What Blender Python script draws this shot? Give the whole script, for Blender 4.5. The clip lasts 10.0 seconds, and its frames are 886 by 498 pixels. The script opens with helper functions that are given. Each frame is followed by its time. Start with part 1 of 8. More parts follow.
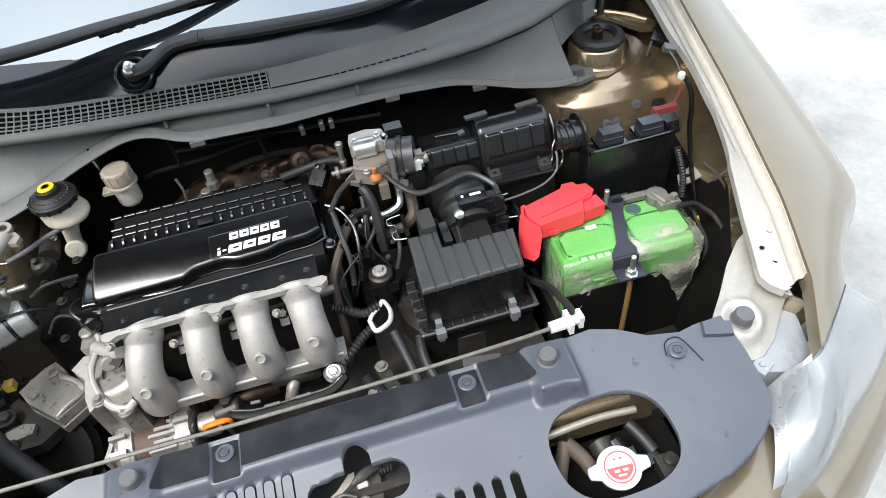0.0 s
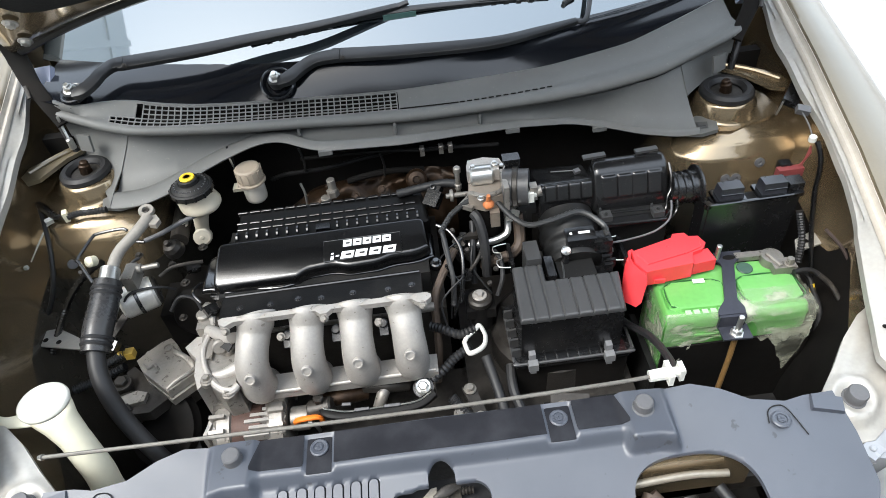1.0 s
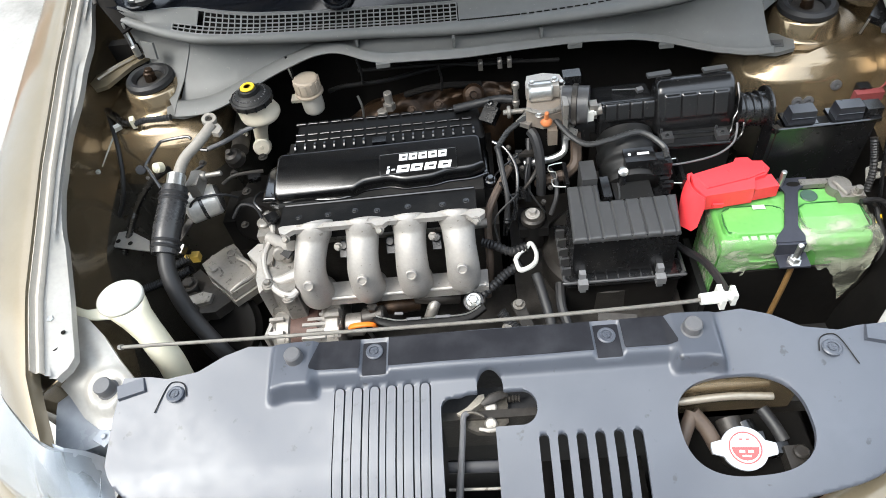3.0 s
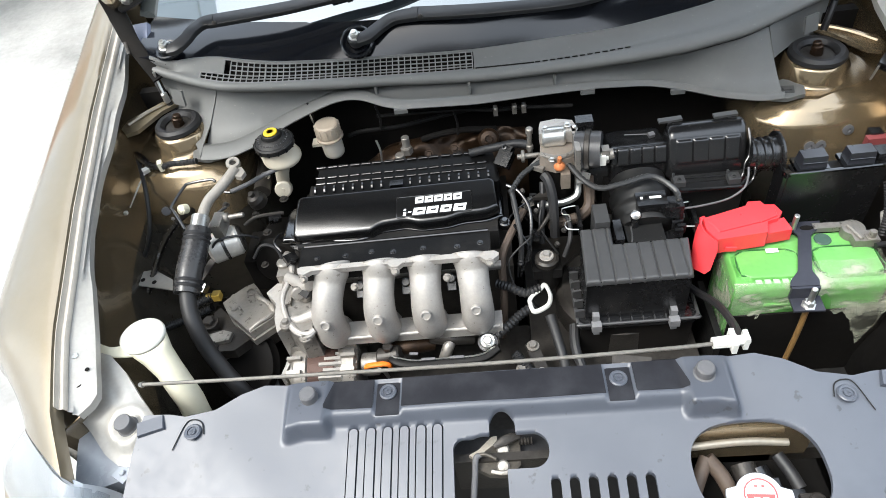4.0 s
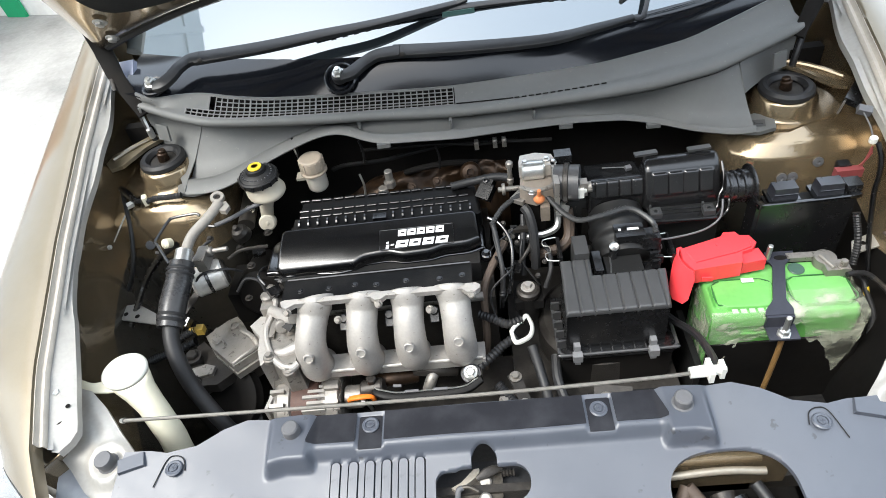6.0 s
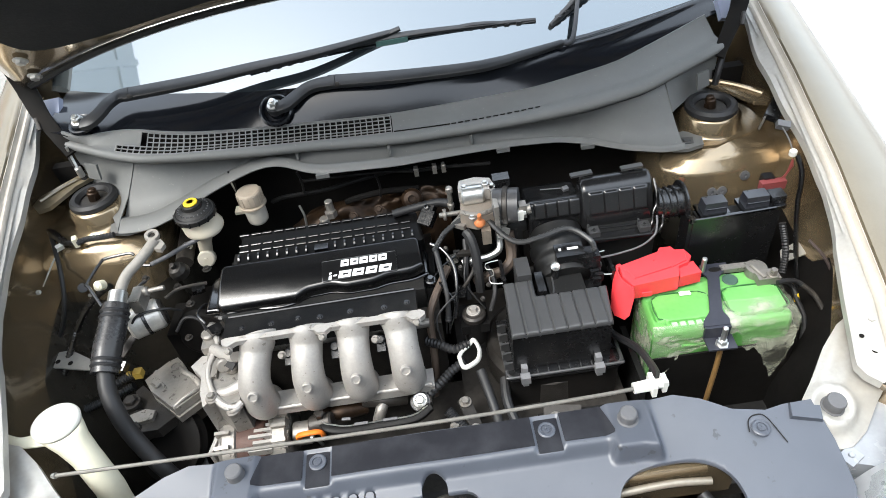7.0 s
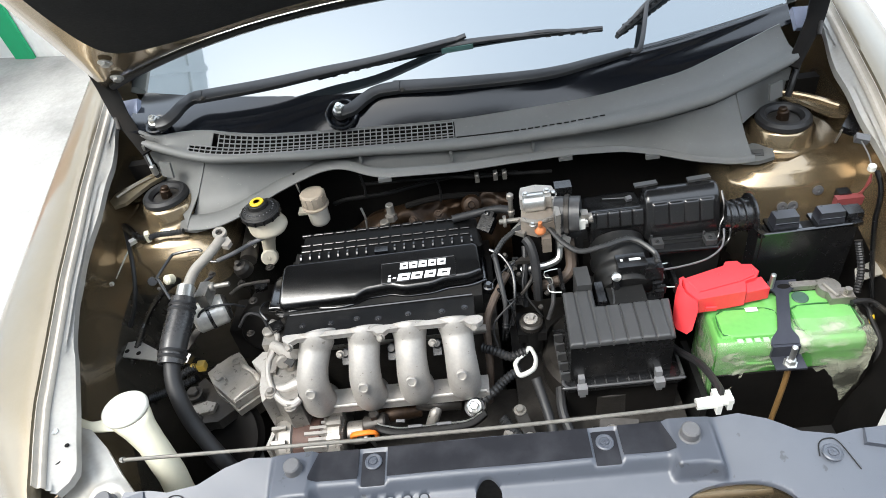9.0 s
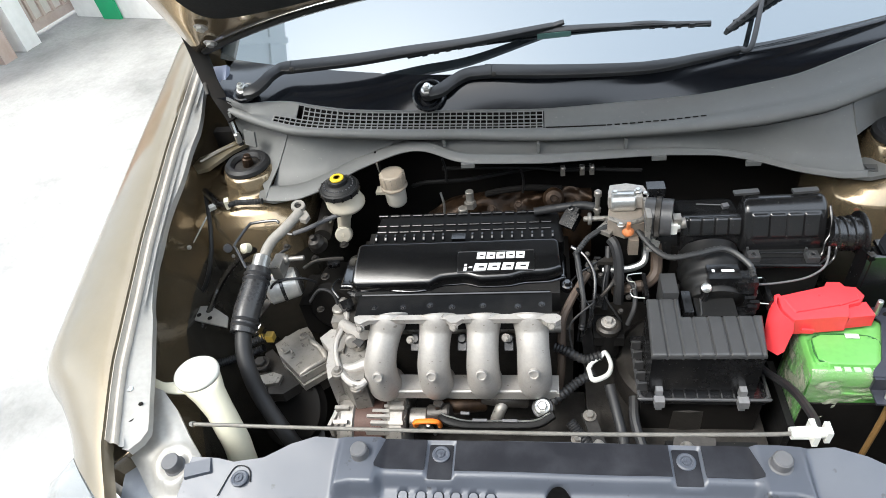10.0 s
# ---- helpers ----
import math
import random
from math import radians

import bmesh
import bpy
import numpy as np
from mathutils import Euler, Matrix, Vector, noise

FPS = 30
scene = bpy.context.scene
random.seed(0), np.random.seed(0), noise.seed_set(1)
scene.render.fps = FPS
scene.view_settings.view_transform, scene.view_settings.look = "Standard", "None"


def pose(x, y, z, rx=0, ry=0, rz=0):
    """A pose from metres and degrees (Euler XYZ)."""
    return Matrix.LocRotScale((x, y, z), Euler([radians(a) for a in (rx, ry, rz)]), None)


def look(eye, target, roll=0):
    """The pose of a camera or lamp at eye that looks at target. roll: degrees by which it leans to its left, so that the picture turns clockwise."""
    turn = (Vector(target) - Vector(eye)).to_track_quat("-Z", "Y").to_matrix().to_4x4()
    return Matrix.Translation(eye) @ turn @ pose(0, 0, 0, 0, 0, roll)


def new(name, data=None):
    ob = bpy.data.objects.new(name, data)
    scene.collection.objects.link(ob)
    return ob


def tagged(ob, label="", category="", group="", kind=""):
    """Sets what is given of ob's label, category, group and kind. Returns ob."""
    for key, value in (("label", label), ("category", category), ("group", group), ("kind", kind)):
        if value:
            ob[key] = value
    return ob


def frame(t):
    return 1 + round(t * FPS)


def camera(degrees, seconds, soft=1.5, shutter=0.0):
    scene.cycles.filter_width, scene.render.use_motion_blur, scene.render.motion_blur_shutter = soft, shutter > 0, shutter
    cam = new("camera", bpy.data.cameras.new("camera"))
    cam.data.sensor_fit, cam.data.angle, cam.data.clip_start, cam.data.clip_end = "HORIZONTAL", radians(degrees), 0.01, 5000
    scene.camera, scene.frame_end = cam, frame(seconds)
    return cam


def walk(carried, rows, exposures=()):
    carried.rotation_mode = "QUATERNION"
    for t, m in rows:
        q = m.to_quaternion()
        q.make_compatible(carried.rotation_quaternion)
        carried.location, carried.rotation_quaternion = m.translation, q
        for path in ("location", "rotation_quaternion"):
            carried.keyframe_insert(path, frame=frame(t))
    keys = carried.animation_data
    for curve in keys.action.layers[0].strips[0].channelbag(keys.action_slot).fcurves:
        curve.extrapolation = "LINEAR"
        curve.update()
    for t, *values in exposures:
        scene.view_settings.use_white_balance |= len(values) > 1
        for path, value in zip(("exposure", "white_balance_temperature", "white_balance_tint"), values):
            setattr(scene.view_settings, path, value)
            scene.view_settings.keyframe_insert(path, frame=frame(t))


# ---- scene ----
cam = camera(68.6, 10.0, soft=0.35)
PATH = [
    (0, (0.069, -0.593, 1.465), (0.306, 0.757, 0.009), -7.8),
    (0.2, (0.084, -0.606, 1.47), (0.405, 0.773, 0.057), -6.3),
    (0.5, (0.07, -0.605, 1.48), (0.302, 0.82, 0.096), -7.0),
    (0.7, (0.052, -0.605, 1.484), (0.167, 0.855, 0.122), -7.5),
    (1, (0.028, -0.602, 1.485), (0.043, 0.849, 0.109), -6.9),
    (1.5, (0.019, -0.605, 1.486), (-0.048, 0.822, 0.087), -8.0),
    (2, (0.017, -0.609, 1.485), (-0.079, 0.79, 0.058), -7.2),
    (2.5, (0.019, -0.615, 1.482), (-0.111, 0.785, 0.06), -7.1),
    (2.8, (0.02, -0.617, 1.486), (-0.073, 0.714, -0.004), -6.1),
    (3, (0.017, -0.613, 1.491), (-0.138, 0.666, -0.039), -10.3),
    (3.2, (0.017, -0.62, 1.491), (-0.132, 0.715, 0.009), -10.7),
    (4.3, (0.031, -0.62, 1.511), (-0.189, 0.76, 0.08), -11.3),
    (4.5, (0.031, -0.625, 1.509), (-0.168, 0.77, 0.09), -10.8),
    (5, (0.036, -0.622, 1.51), (-0.16, 0.764, 0.082), -10.9),
    (5.2, (0.04, -0.626, 1.512), (-0.165, 0.768, 0.092), -11.2),
    (6.3, (0.038, -0.624, 1.523), (-0.113, 0.824, 0.153), -9.9),
    (6.5, (0.037, -0.623, 1.524), (-0.11, 0.841, 0.17), -9.9),
    (6.8, (0.06, -0.617, 1.523), (0.03, 0.851, 0.165), -9.1),
    (7, (0.057, -0.62, 1.52), (0.045, 0.85, 0.164), -8.8),
    (7.5, (0.057, -0.623, 1.52), (0.013, 0.836, 0.153), -9.1),
    (8, (0.05, -0.628, 1.519), (-0.034, 0.818, 0.14), -9.6),
    (8.5, (0.046, -0.624, 1.522), (-0.073, 0.852, 0.178), -10.3),
    (9, (0.04, -0.624, 1.52), (-0.119, 0.872, 0.202), -10.6),
    (9.5, (0.035, -0.633, 1.517), (-0.175, 0.85, 0.191), -10.5),
    (9.7, (0.021, -0.624, 1.52), (-0.218, 0.844, 0.183), -10.1),
    (10, (-0.009, -0.599, 1.512), (-0.326, 0.86, 0.181), -9.7),
]
walk(cam, [(t, look(eye, target, roll)) for t, eye, target, roll in PATH], [(0, 1.36, 6000, 6), (1.2, 1.38, 6000, 6), (2.2, 1.54, 6050, 6), (8, 1.54, 6050, 6), (10, 1.48, 6050, 6)])

# ---- world, sun, exposure ----
SUN_EL, SUN_AZ = 58.0, 235.0
world = bpy.data.worlds.new("sky")
scene.world = world
world.use_nodes = True
wn, wl = world.node_tree.nodes, world.node_tree.links
sky = wn.new("ShaderNodeTexSky")
sky.sky_type = "NISHITA"
sky.sun_disc = False
sky.sun_elevation, sky.sun_rotation = radians(SUN_EL), radians(SUN_AZ)
sky.air_density, sky.dust_density, sky.ozone_density = 1.5, 8.0, 1.0
wn["Background"].inputs["Strength"].default_value = 0.15
# thin bright cloud over the whole sky
haze = wn.new("ShaderNodeMix")
haze.data_type = "RGBA"
haze.inputs["Factor"].default_value = 0.5
haze.inputs["B"].default_value = (8.75, 9.0, 9.4, 1)
wl.new(sky.outputs[0], haze.inputs["A"])
wl.new(haze.outputs["Result"], wn["Background"].inputs["Color"])
sun_data = bpy.data.lights.new("sun", "SUN")
sun_data.energy, sun_data.angle, sun_data.color = 1.1, radians(20), (1.0, 0.98, 0.95)
sun = new("sun", sun_data)
_el, _az = radians(SUN_EL), radians(SUN_AZ)
sun.matrix_world = look((0, 0, 30), (-math.sin(_az) * math.cos(_el), -math.cos(_az) * math.cos(_el), 30 - math.sin(_el)))
scene.view_settings.exposure = 1.38


# ---- materials ----
MATS = {}


def mat(name, color, rough=0.5, metal=0.0, vary=0.12, scale=30.0, bump=0.0, bump_scale=200.0, coat=0.0, spec=0.5, dirt=0.0, dirt_color=(0.12, 0.1, 0.08),
        dirt_scale=9.0, trans=0.0, ior=1.45, alpha=1.0, speck=None):
    """A surface with grain at a fine and a coarse scale, optional fine relief, clear coat and dust."""
    if name in MATS:
        return MATS[name]
    m = bpy.data.materials.new(name)
    m.use_nodes = True
    nt = m.node_tree
    n, l = nt.nodes, nt.links
    p = n["Principled BSDF"]
    p.inputs["Metallic"].default_value = metal
    p.inputs["Coat Weight"].default_value = coat
    p.inputs["Coat Roughness"].default_value = 0.08
    p.inputs["Specular IOR Level"].default_value = spec
    p.inputs["Transmission Weight"].default_value = trans
    p.inputs["IOR"].default_value = ior
    p.inputs["Alpha"].default_value = alpha
    co = n.new("ShaderNodeTexCoord")
    fine = n.new("ShaderNodeTexNoise")
    fine.inputs["Scale"].default_value, fine.inputs["Detail"].default_value = scale * 6, 4
    wide = n.new("ShaderNodeTexNoise")
    wide.inputs["Scale"].default_value, wide.inputs["Detail"].default_value = scale * 0.5, 5
    for t in (fine, wide):
        l.new(co.outputs["Object"], t.inputs["Vector"])
    both = n.new("ShaderNodeMath")
    both.operation = "ADD"
    l.new(fine.outputs["Fac"], both.inputs[0])
    l.new(wide.outputs["Fac"], both.inputs[1])
    ramp = n.new("ShaderNodeMapRange")
    ramp.inputs["From Min"].default_value, ramp.inputs["From Max"].default_value = 0.6, 1.4
    ramp.inputs["To Min"].default_value, ramp.inputs["To Max"].default_value = 1 - vary, 1 + vary
    l.new(both.outputs[0], ramp.inputs["Value"])
    mix = n.new("ShaderNodeVectorMath")
    mix.operation = "SCALE"
    mix.inputs[0].default_value = color
    l.new(ramp.outputs[0], mix.inputs["Scale"])
    out = mix.outputs[0]
    if dirt:
        d = n.new("ShaderNodeTexNoise")
        d.inputs["Scale"].default_value, d.inputs["Detail"].default_value, d.inputs["Roughness"].default_value = dirt_scale, 8, 0.65
        l.new(co.outputs["Object"], d.inputs["Vector"])
        dr = n.new("ShaderNodeMapRange")
        dr.inputs["From Min"].default_value, dr.inputs["From Max"].default_value = 0.45, 0.7
        dr.inputs["To Max"].default_value = dirt
        l.new(d.outputs["Fac"], dr.inputs["Value"])
        dm = n.new("ShaderNodeMix")
        dm.data_type = "RGBA"
        dm.inputs["B"].default_value = (*dirt_color, 1)
        l.new(dr.outputs[0], dm.inputs["Factor"])
        l.new(out, dm.inputs["A"])
        out = dm.outputs["Result"]
    if speck:
        sc, lo, amount, tone = speck
        st = n.new("ShaderNodeTexNoise")
        st.inputs["Scale"].default_value, st.inputs["Detail"].default_value, st.inputs["Roughness"].default_value = sc, 3, 0.6
        l.new(co.outputs["Object"], st.inputs["Vector"])
        sr = n.new("ShaderNodeMapRange")
        sr.inputs["From Min"].default_value, sr.inputs["From Max"].default_value = lo, lo + 0.05
        sr.inputs["To Max"].default_value = amount
        l.new(st.outputs["Fac"], sr.inputs["Value"])
        sm = n.new("ShaderNodeMix")
        sm.data_type = "RGBA"
        sm.inputs["B"].default_value = (*tone, 1)
        l.new(sr.outputs[0], sm.inputs["Factor"])
        l.new(out, sm.inputs["A"])
        out = sm.outputs["Result"]
    l.new(out, p.inputs["Base Color"])
    rr = n.new("ShaderNodeMapRange")
    rr.inputs["From Min"].default_value, rr.inputs["From Max"].default_value = 0.6, 1.4
    rr.inputs["To Min"].default_value, rr.inputs["To Max"].default_value = rough * 0.85, min(1.0, rough * 1.2)
    l.new(both.outputs[0], rr.inputs["Value"])
    l.new(rr.outputs[0], p.inputs["Roughness"])
    if bump:
        bt = n.new("ShaderNodeTexNoise")
        bt.inputs["Scale"].default_value, bt.inputs["Detail"].default_value = bump_scale, 3
        l.new(co.outputs["Object"], bt.inputs["Vector"])
        bn = n.new("ShaderNodeBump")
        bn.inputs["Strength"].default_value, bn.inputs["Distance"].default_value = bump, 0.001
        l.new(bt.outputs["Fac"], bn.inputs["Height"])
        l.new(bn.outputs[0], p.inputs["Normal"])
    MATS[name] = m
    return m


paint = mat("bronze_paint", (0.185, 0.152, 0.098), 0.38, 0.5, vary=0.06, scale=60, coat=0.9, dirt=0.12, dirt_color=(0.3, 0.27, 0.22))
paint_in = mat("bronze_paint_bay", (0.34, 0.262, 0.16), 0.19, 0.75, vary=0.06, scale=6, coat=0.9, dirt=0.14, dirt_color=(0.08, 0.06, 0.037), dirt_scale=6, speck=(70, 0.7, 0.3, (0.2, 0.17, 0.13)))
lip_grey = mat("grey_hem", (0.46, 0.42, 0.36), 0.5, 0.1, vary=0.1, scale=20, dirt=0.5, dirt_color=(0.25, 0.23, 0.2))
# Pale tone holds the fender flange's overexposed brightness in its colour.
pale = mat("pale_metal", (0.37, 0.36, 0.335), 0.38, 0.2, vary=0.12, scale=25, dirt=0.55, dirt_color=(0.36, 0.33, 0.28), dirt_scale=14)
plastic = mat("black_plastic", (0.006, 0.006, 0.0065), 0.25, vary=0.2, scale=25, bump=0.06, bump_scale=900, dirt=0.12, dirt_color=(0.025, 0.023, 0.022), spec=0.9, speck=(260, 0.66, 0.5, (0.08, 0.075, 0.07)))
plastic_matt = mat("black_plastic_matt", (0.009, 0.009, 0.009), 0.5, vary=0.25, scale=20, bump=0.2, bump_scale=700, dirt=0.25, dirt_color=(0.035, 0.031, 0.028), spec=0.35, speck=(200, 0.66, 0.5, (0.09, 0.082, 0.072)))
gloss = mat("gloss_black", (0.0025, 0.0025, 0.003), 0.15, vary=0.15, scale=20, coat=0.8, dirt=0.12, dirt_color=(0.01, 0.01, 0.01), spec=0.7)
panel_mat = mat("satin_panel", (0.06, 0.067, 0.084), 0.42, vary=0.12, scale=8, bump=0.08, bump_scale=1200, dirt=0.42, dirt_color=(0.03, 0.034, 0.048), dirt_scale=6, spec=0.85, speck=(46, 0.66, 0.75, (0.02, 0.021, 0.024)))
cowl_mat = mat("cowl_grey", (0.118, 0.12, 0.116), 0.55, vary=0.08, scale=14, bump=0.15, bump_scale=1000, dirt=0.35, dirt_color=(0.09, 0.088, 0.085), dirt_scale=8, speck=(170, 0.67, 0.5, (0.2, 0.195, 0.18)))
rubber = mat("rubber", (0.014, 0.014, 0.015), 0.5, vary=0.25, scale=30, bump=0.1, bump_scale=500, dirt=0.3, dirt_color=(0.038, 0.035, 0.032))
rubber_grey = mat("rubber_grey", (0.1, 0.1, 0.105), 0.55, vary=0.15, scale=30, dirt=0.3, dirt_color=(0.05, 0.05, 0.05))
# Black plastic made paler, with the sky's sheen put into its base colour.
sheen_lid = mat("sheen_black_lid", (0.038, 0.038, 0.039), 0.42, vary=0.15, scale=20, bump=0.08, bump_scale=900, dirt=0.3, dirt_color=(0.03, 0.029, 0.028), dirt_scale=14, spec=0.8)
res_black = mat("resonator_black", (0.0075, 0.0075, 0.008), 0.23, vary=0.15, scale=20, bump=0.08, bump_scale=900, dirt=0.25, dirt_color=(0.02, 0.019, 0.018), dirt_scale=14, spec=0.8, speck=(260, 0.66, 0.4, (0.08, 0.075, 0.07)))
rib_black = mat("rib_black", (0.002, 0.002, 0.0022), 0.22, vary=0.1, scale=40, spec=1.0)
comb_black = mat("comb_black", (0.004, 0.004, 0.0042), 0.32, vary=0.2, scale=30, dirt=0.2, dirt_color=(0.012, 0.011, 0.01), spec=0.22)
cover_gloss = mat("cover_gloss", (0.0022, 0.0022, 0.0025), 0.24, vary=0.15, scale=10, coat=0.5, dirt=0.25, dirt_color=(0.005, 0.005, 0.005), dirt_scale=5, spec=0.6, speck=(240, 0.7, 0.3, (0.05, 0.048, 0.045)))
alu = mat("cast_aluminium", (0.42, 0.4, 0.375), 0.5, 0.5, vary=0.14, scale=40, bump=0.45, bump_scale=900, dirt=0.3, dirt_color=(0.28, 0.24, 0.19), dirt_scale=13, speck=(120, 0.66, 0.55, (0.12, 0.1, 0.08)))
alu_dirty = mat("dirty_aluminium", (0.27, 0.255, 0.232), 0.45, 0.6, vary=0.25, scale=30, bump=0.4, bump_scale=700, dirt=0.6, dirt_color=(0.13, 0.11, 0.09), dirt_scale=22, speck=(110, 0.62, 0.7, (0.05, 0.042, 0.033)))
steel = mat("zinc_steel", (0.6, 0.6, 0.58), 0.3, 0.9, vary=0.12, scale=60, dirt=0.3, dirt_color=(0.3, 0.28, 0.24), dirt_scale=40)
rust = mat("rusty_steel", (0.036, 0.02, 0.01), 0.45, 0.5, vary=0.5, scale=18, bump=0.6, bump_scale=300, dirt=0.95, dirt_color=(0.004, 0.003, 0.0025), dirt_scale=16)
dark_metal = mat("dark_metal", (0.04, 0.036, 0.032), 0.42, 0.4, vary=0.35, scale=20, bump=0.4, bump_scale=400, dirt=0.6, dirt_color=(0.012, 0.01, 0.008), dirt_scale=18)
# Near-black with the bay's shade put into it; also for matt black parts.
shade_black = mat("bay_shade_black", (0.006, 0.0055, 0.005), 0.75, vary=0.4, scale=8, dirt=0.5, dirt_color=(0.014, 0.011, 0.009), dirt_scale=7, spec=0.15)
wing_dark = mat("glossy_wing_dark", (0.04, 0.036, 0.029), 0.2, vary=0.3, scale=10, spec=0.8, coat=0.7, dirt=0.35, dirt_color=(0.035, 0.028, 0.02), dirt_scale=5)
rail_black = mat("rail_black", (0.004, 0.004, 0.0042), 0.42, vary=0.3, scale=25, bump=0.3, bump_scale=500, dirt=0.4, dirt_color=(0.03, 0.028, 0.026), spec=0.15)
red = mat("red_plastic", (0.75, 0.05, 0.06), 0.32, vary=0.06, scale=20, bump=0.05, bump_scale=800, dirt=0.12, dirt_color=(0.5, 0.06, 0.05))
green = mat("battery_green", (0.13, 0.36, 0.085), 0.35, vary=0.1, scale=20, dirt=0.4, dirt_color=(0.19, 0.36, 0.15), dirt_scale=16)
white_pl = mat("white_nylon", (0.6, 0.6, 0.56), 0.4, vary=0.05, scale=30, dirt=0.2, dirt_color=(0.5, 0.46, 0.38))
cream = mat("cream_plastic", (0.66, 0.63, 0.49), 0.42, vary=0.06, scale=14, dirt=0.3, dirt_color=(0.5, 0.45, 0.3), dirt_scale=8)
milky = mat("milky_plastic", (0.5, 0.46, 0.375), 0.4, vary=0.08, scale=18, dirt=0.35, dirt_color=(0.38, 0.31, 0.22), dirt_scale=14)
beige_cap = mat("beige_cap", (0.37, 0.315, 0.25), 0.5, vary=0.1, scale=25, dirt=0.4, dirt_color=(0.3, 0.24, 0.17), dirt_scale=20)
yellow = mat("yellow_label", (0.72, 0.5, 0.02), 0.45, vary=0.06)
orange = mat("orange_plastic", (0.8, 0.2, 0.02), 0.4, vary=0.08)
amber = mat("amber_plug", (0.5, 0.17, 0.06), 0.4, vary=0.15)
lens_mat = mat("headlamp_lens", (0.75, 0.78, 0.8), 0.08, vary=0.03, trans=0.85, ior=1.5, spec=0.6)
white_paint = mat("white_paint", (0.75, 0.76, 0.76), 0.5, vary=0.03)
red_paint = mat("red_print", (0.7, 0.08, 0.08), 0.5, vary=0.05)
grey_hose = mat("grey_sleeve", (0.24, 0.225, 0.2), 0.5, vary=0.15, scale=40, dirt=0.4, dirt_color=(0.14, 0.12, 0.1), dirt_scale=25)
brown_hose = mat("brown_hose", (0.075, 0.054, 0.04), 0.6, vary=0.2, scale=40, dirt=0.4, dirt_color=(0.06, 0.045, 0.035))
tray_mat = mat("tray_black", (0.014, 0.0145, 0.018), 0.34, vary=0.12, scale=12, dirt=0.3, dirt_color=(0.06, 0.062, 0.07), dirt_scale=20)
foil = mat("silver_label", (0.4, 0.41, 0.43), 0.35, 0.3, vary=0.05)

# ---- mesh tools ----
WORLD = {}


def thing(name, at, label, category, group="", kind=""):
    ob = new(name)
    ob.empty_display_size = 0.02
    ob.location = at
    WORLD[ob.name] = Vector(at)
    return tagged(ob, label, category, group, kind)


def finish(me, angle=35):
    for p in me.polygons:
        p.use_smooth = True
    me.set_sharp_from_angle(angle=radians(angle))


def part(name, bm, material, parent=None, label="", angle=35):
    """Links a bmesh, given in world places, as ONE mesh object under a thing or a part."""
    bmesh.ops.recalc_face_normals(bm, faces=bm.faces)
    vs = [v.co for v in bm.verts]
    lo = Vector([min(v[i] for v in vs) for i in range(3)])
    hi = Vector([max(v[i] for v in vs) for i in range(3)])
    c = (lo + hi) / 2
    bmesh.ops.translate(bm, verts=bm.verts, vec=-c)
    me = bpy.data.meshes.new(name)
    bm.to_mesh(me)
    bm.free()
    finish(me, angle)
    me.materials.append(material)
    ob = new(name, me)
    WORLD[ob.name] = c
    if parent is not None:
        ob.parent = parent
        ob.location = c - WORLD[parent.name]
    else:
        ob.location = c
    if label:
        ob["label"] = label
    return ob


def join(*bms):
    out = bms[0]
    for b in bms[1:]:
        me = bpy.data.meshes.new("tmp")
        b.to_mesh(me)
        b.free()
        out.from_mesh(me)
        bpy.data.meshes.remove(me)
    return out


def xform(bm, m):
    bmesh.ops.transform(bm, matrix=m, verts=bm.verts)
    return bm


def bevel(bm, w, seg=2, min_angle=25):
    edges = [e for e in bm.edges if len(e.link_faces) == 2 and e.calc_face_angle(0) > radians(min_angle)]
    if edges and w > 0:
        bmesh.ops.bevel(bm, geom=edges, offset=w, segments=seg, profile=0.5, affect="EDGES", clamp_overlap=True)
    return bm


def box(x0, x1, y0, y1, z0, z1, b=0.003, seg=2, taper=(1, 1), m=None, skew=(0, 0)):
    """A box with rounded edges; its top is taper times as large as its base and moved by skew."""
    bm = bmesh.new()
    cx, cy = (x0 + x1) / 2, (y0 + y1) / 2
    hx, hy = (x1 - x0) / 2, (y1 - y0) / 2
    rings = []
    for z, tx, ty, kx, ky in ((z0, 1, 1, 0, 0), (z1, taper[0], taper[1], *skew)):
        rings.append([bm.verts.new((cx + sx * hx * tx + kx, cy + sy * hy * ty + ky, z)) for sx, sy in ((-1, -1), (1, -1), (1, 1), (-1, 1))])
    bm.faces.new(rings[0][::-1])
    bm.faces.new(rings[1])
    for i in range(4):
        j = (i + 1) % 4
        bm.faces.new((rings[0][i], rings[0][j], rings[1][j], rings[1][i]))
    bevel(bm, b, seg)
    return xform(bm, m) if m is not None else bm


def prism(poly, z0, z1, b=0.002, seg=2, m=None, shrink=1.0):
    """A flat outline raised from z0 to z1."""
    bm = bmesh.new()
    cx, cy = sum(p[0] for p in poly) / len(poly), sum(p[1] for p in poly) / len(poly)
    lo = [bm.verts.new((x, y, z0)) for x, y in poly]
    hi = [bm.verts.new((cx + (x - cx) * shrink, cy + (y - cy) * shrink, z1)) for x, y in poly]
    bm.faces.new(lo[::-1])
    bm.faces.new(hi)
    for i in range(len(poly)):
        j = (i + 1) % len(poly)
        bm.faces.new((lo[i], lo[j], hi[j], hi[i]))
    bevel(bm, b, seg)
    return xform(bm, m) if m is not None else bm


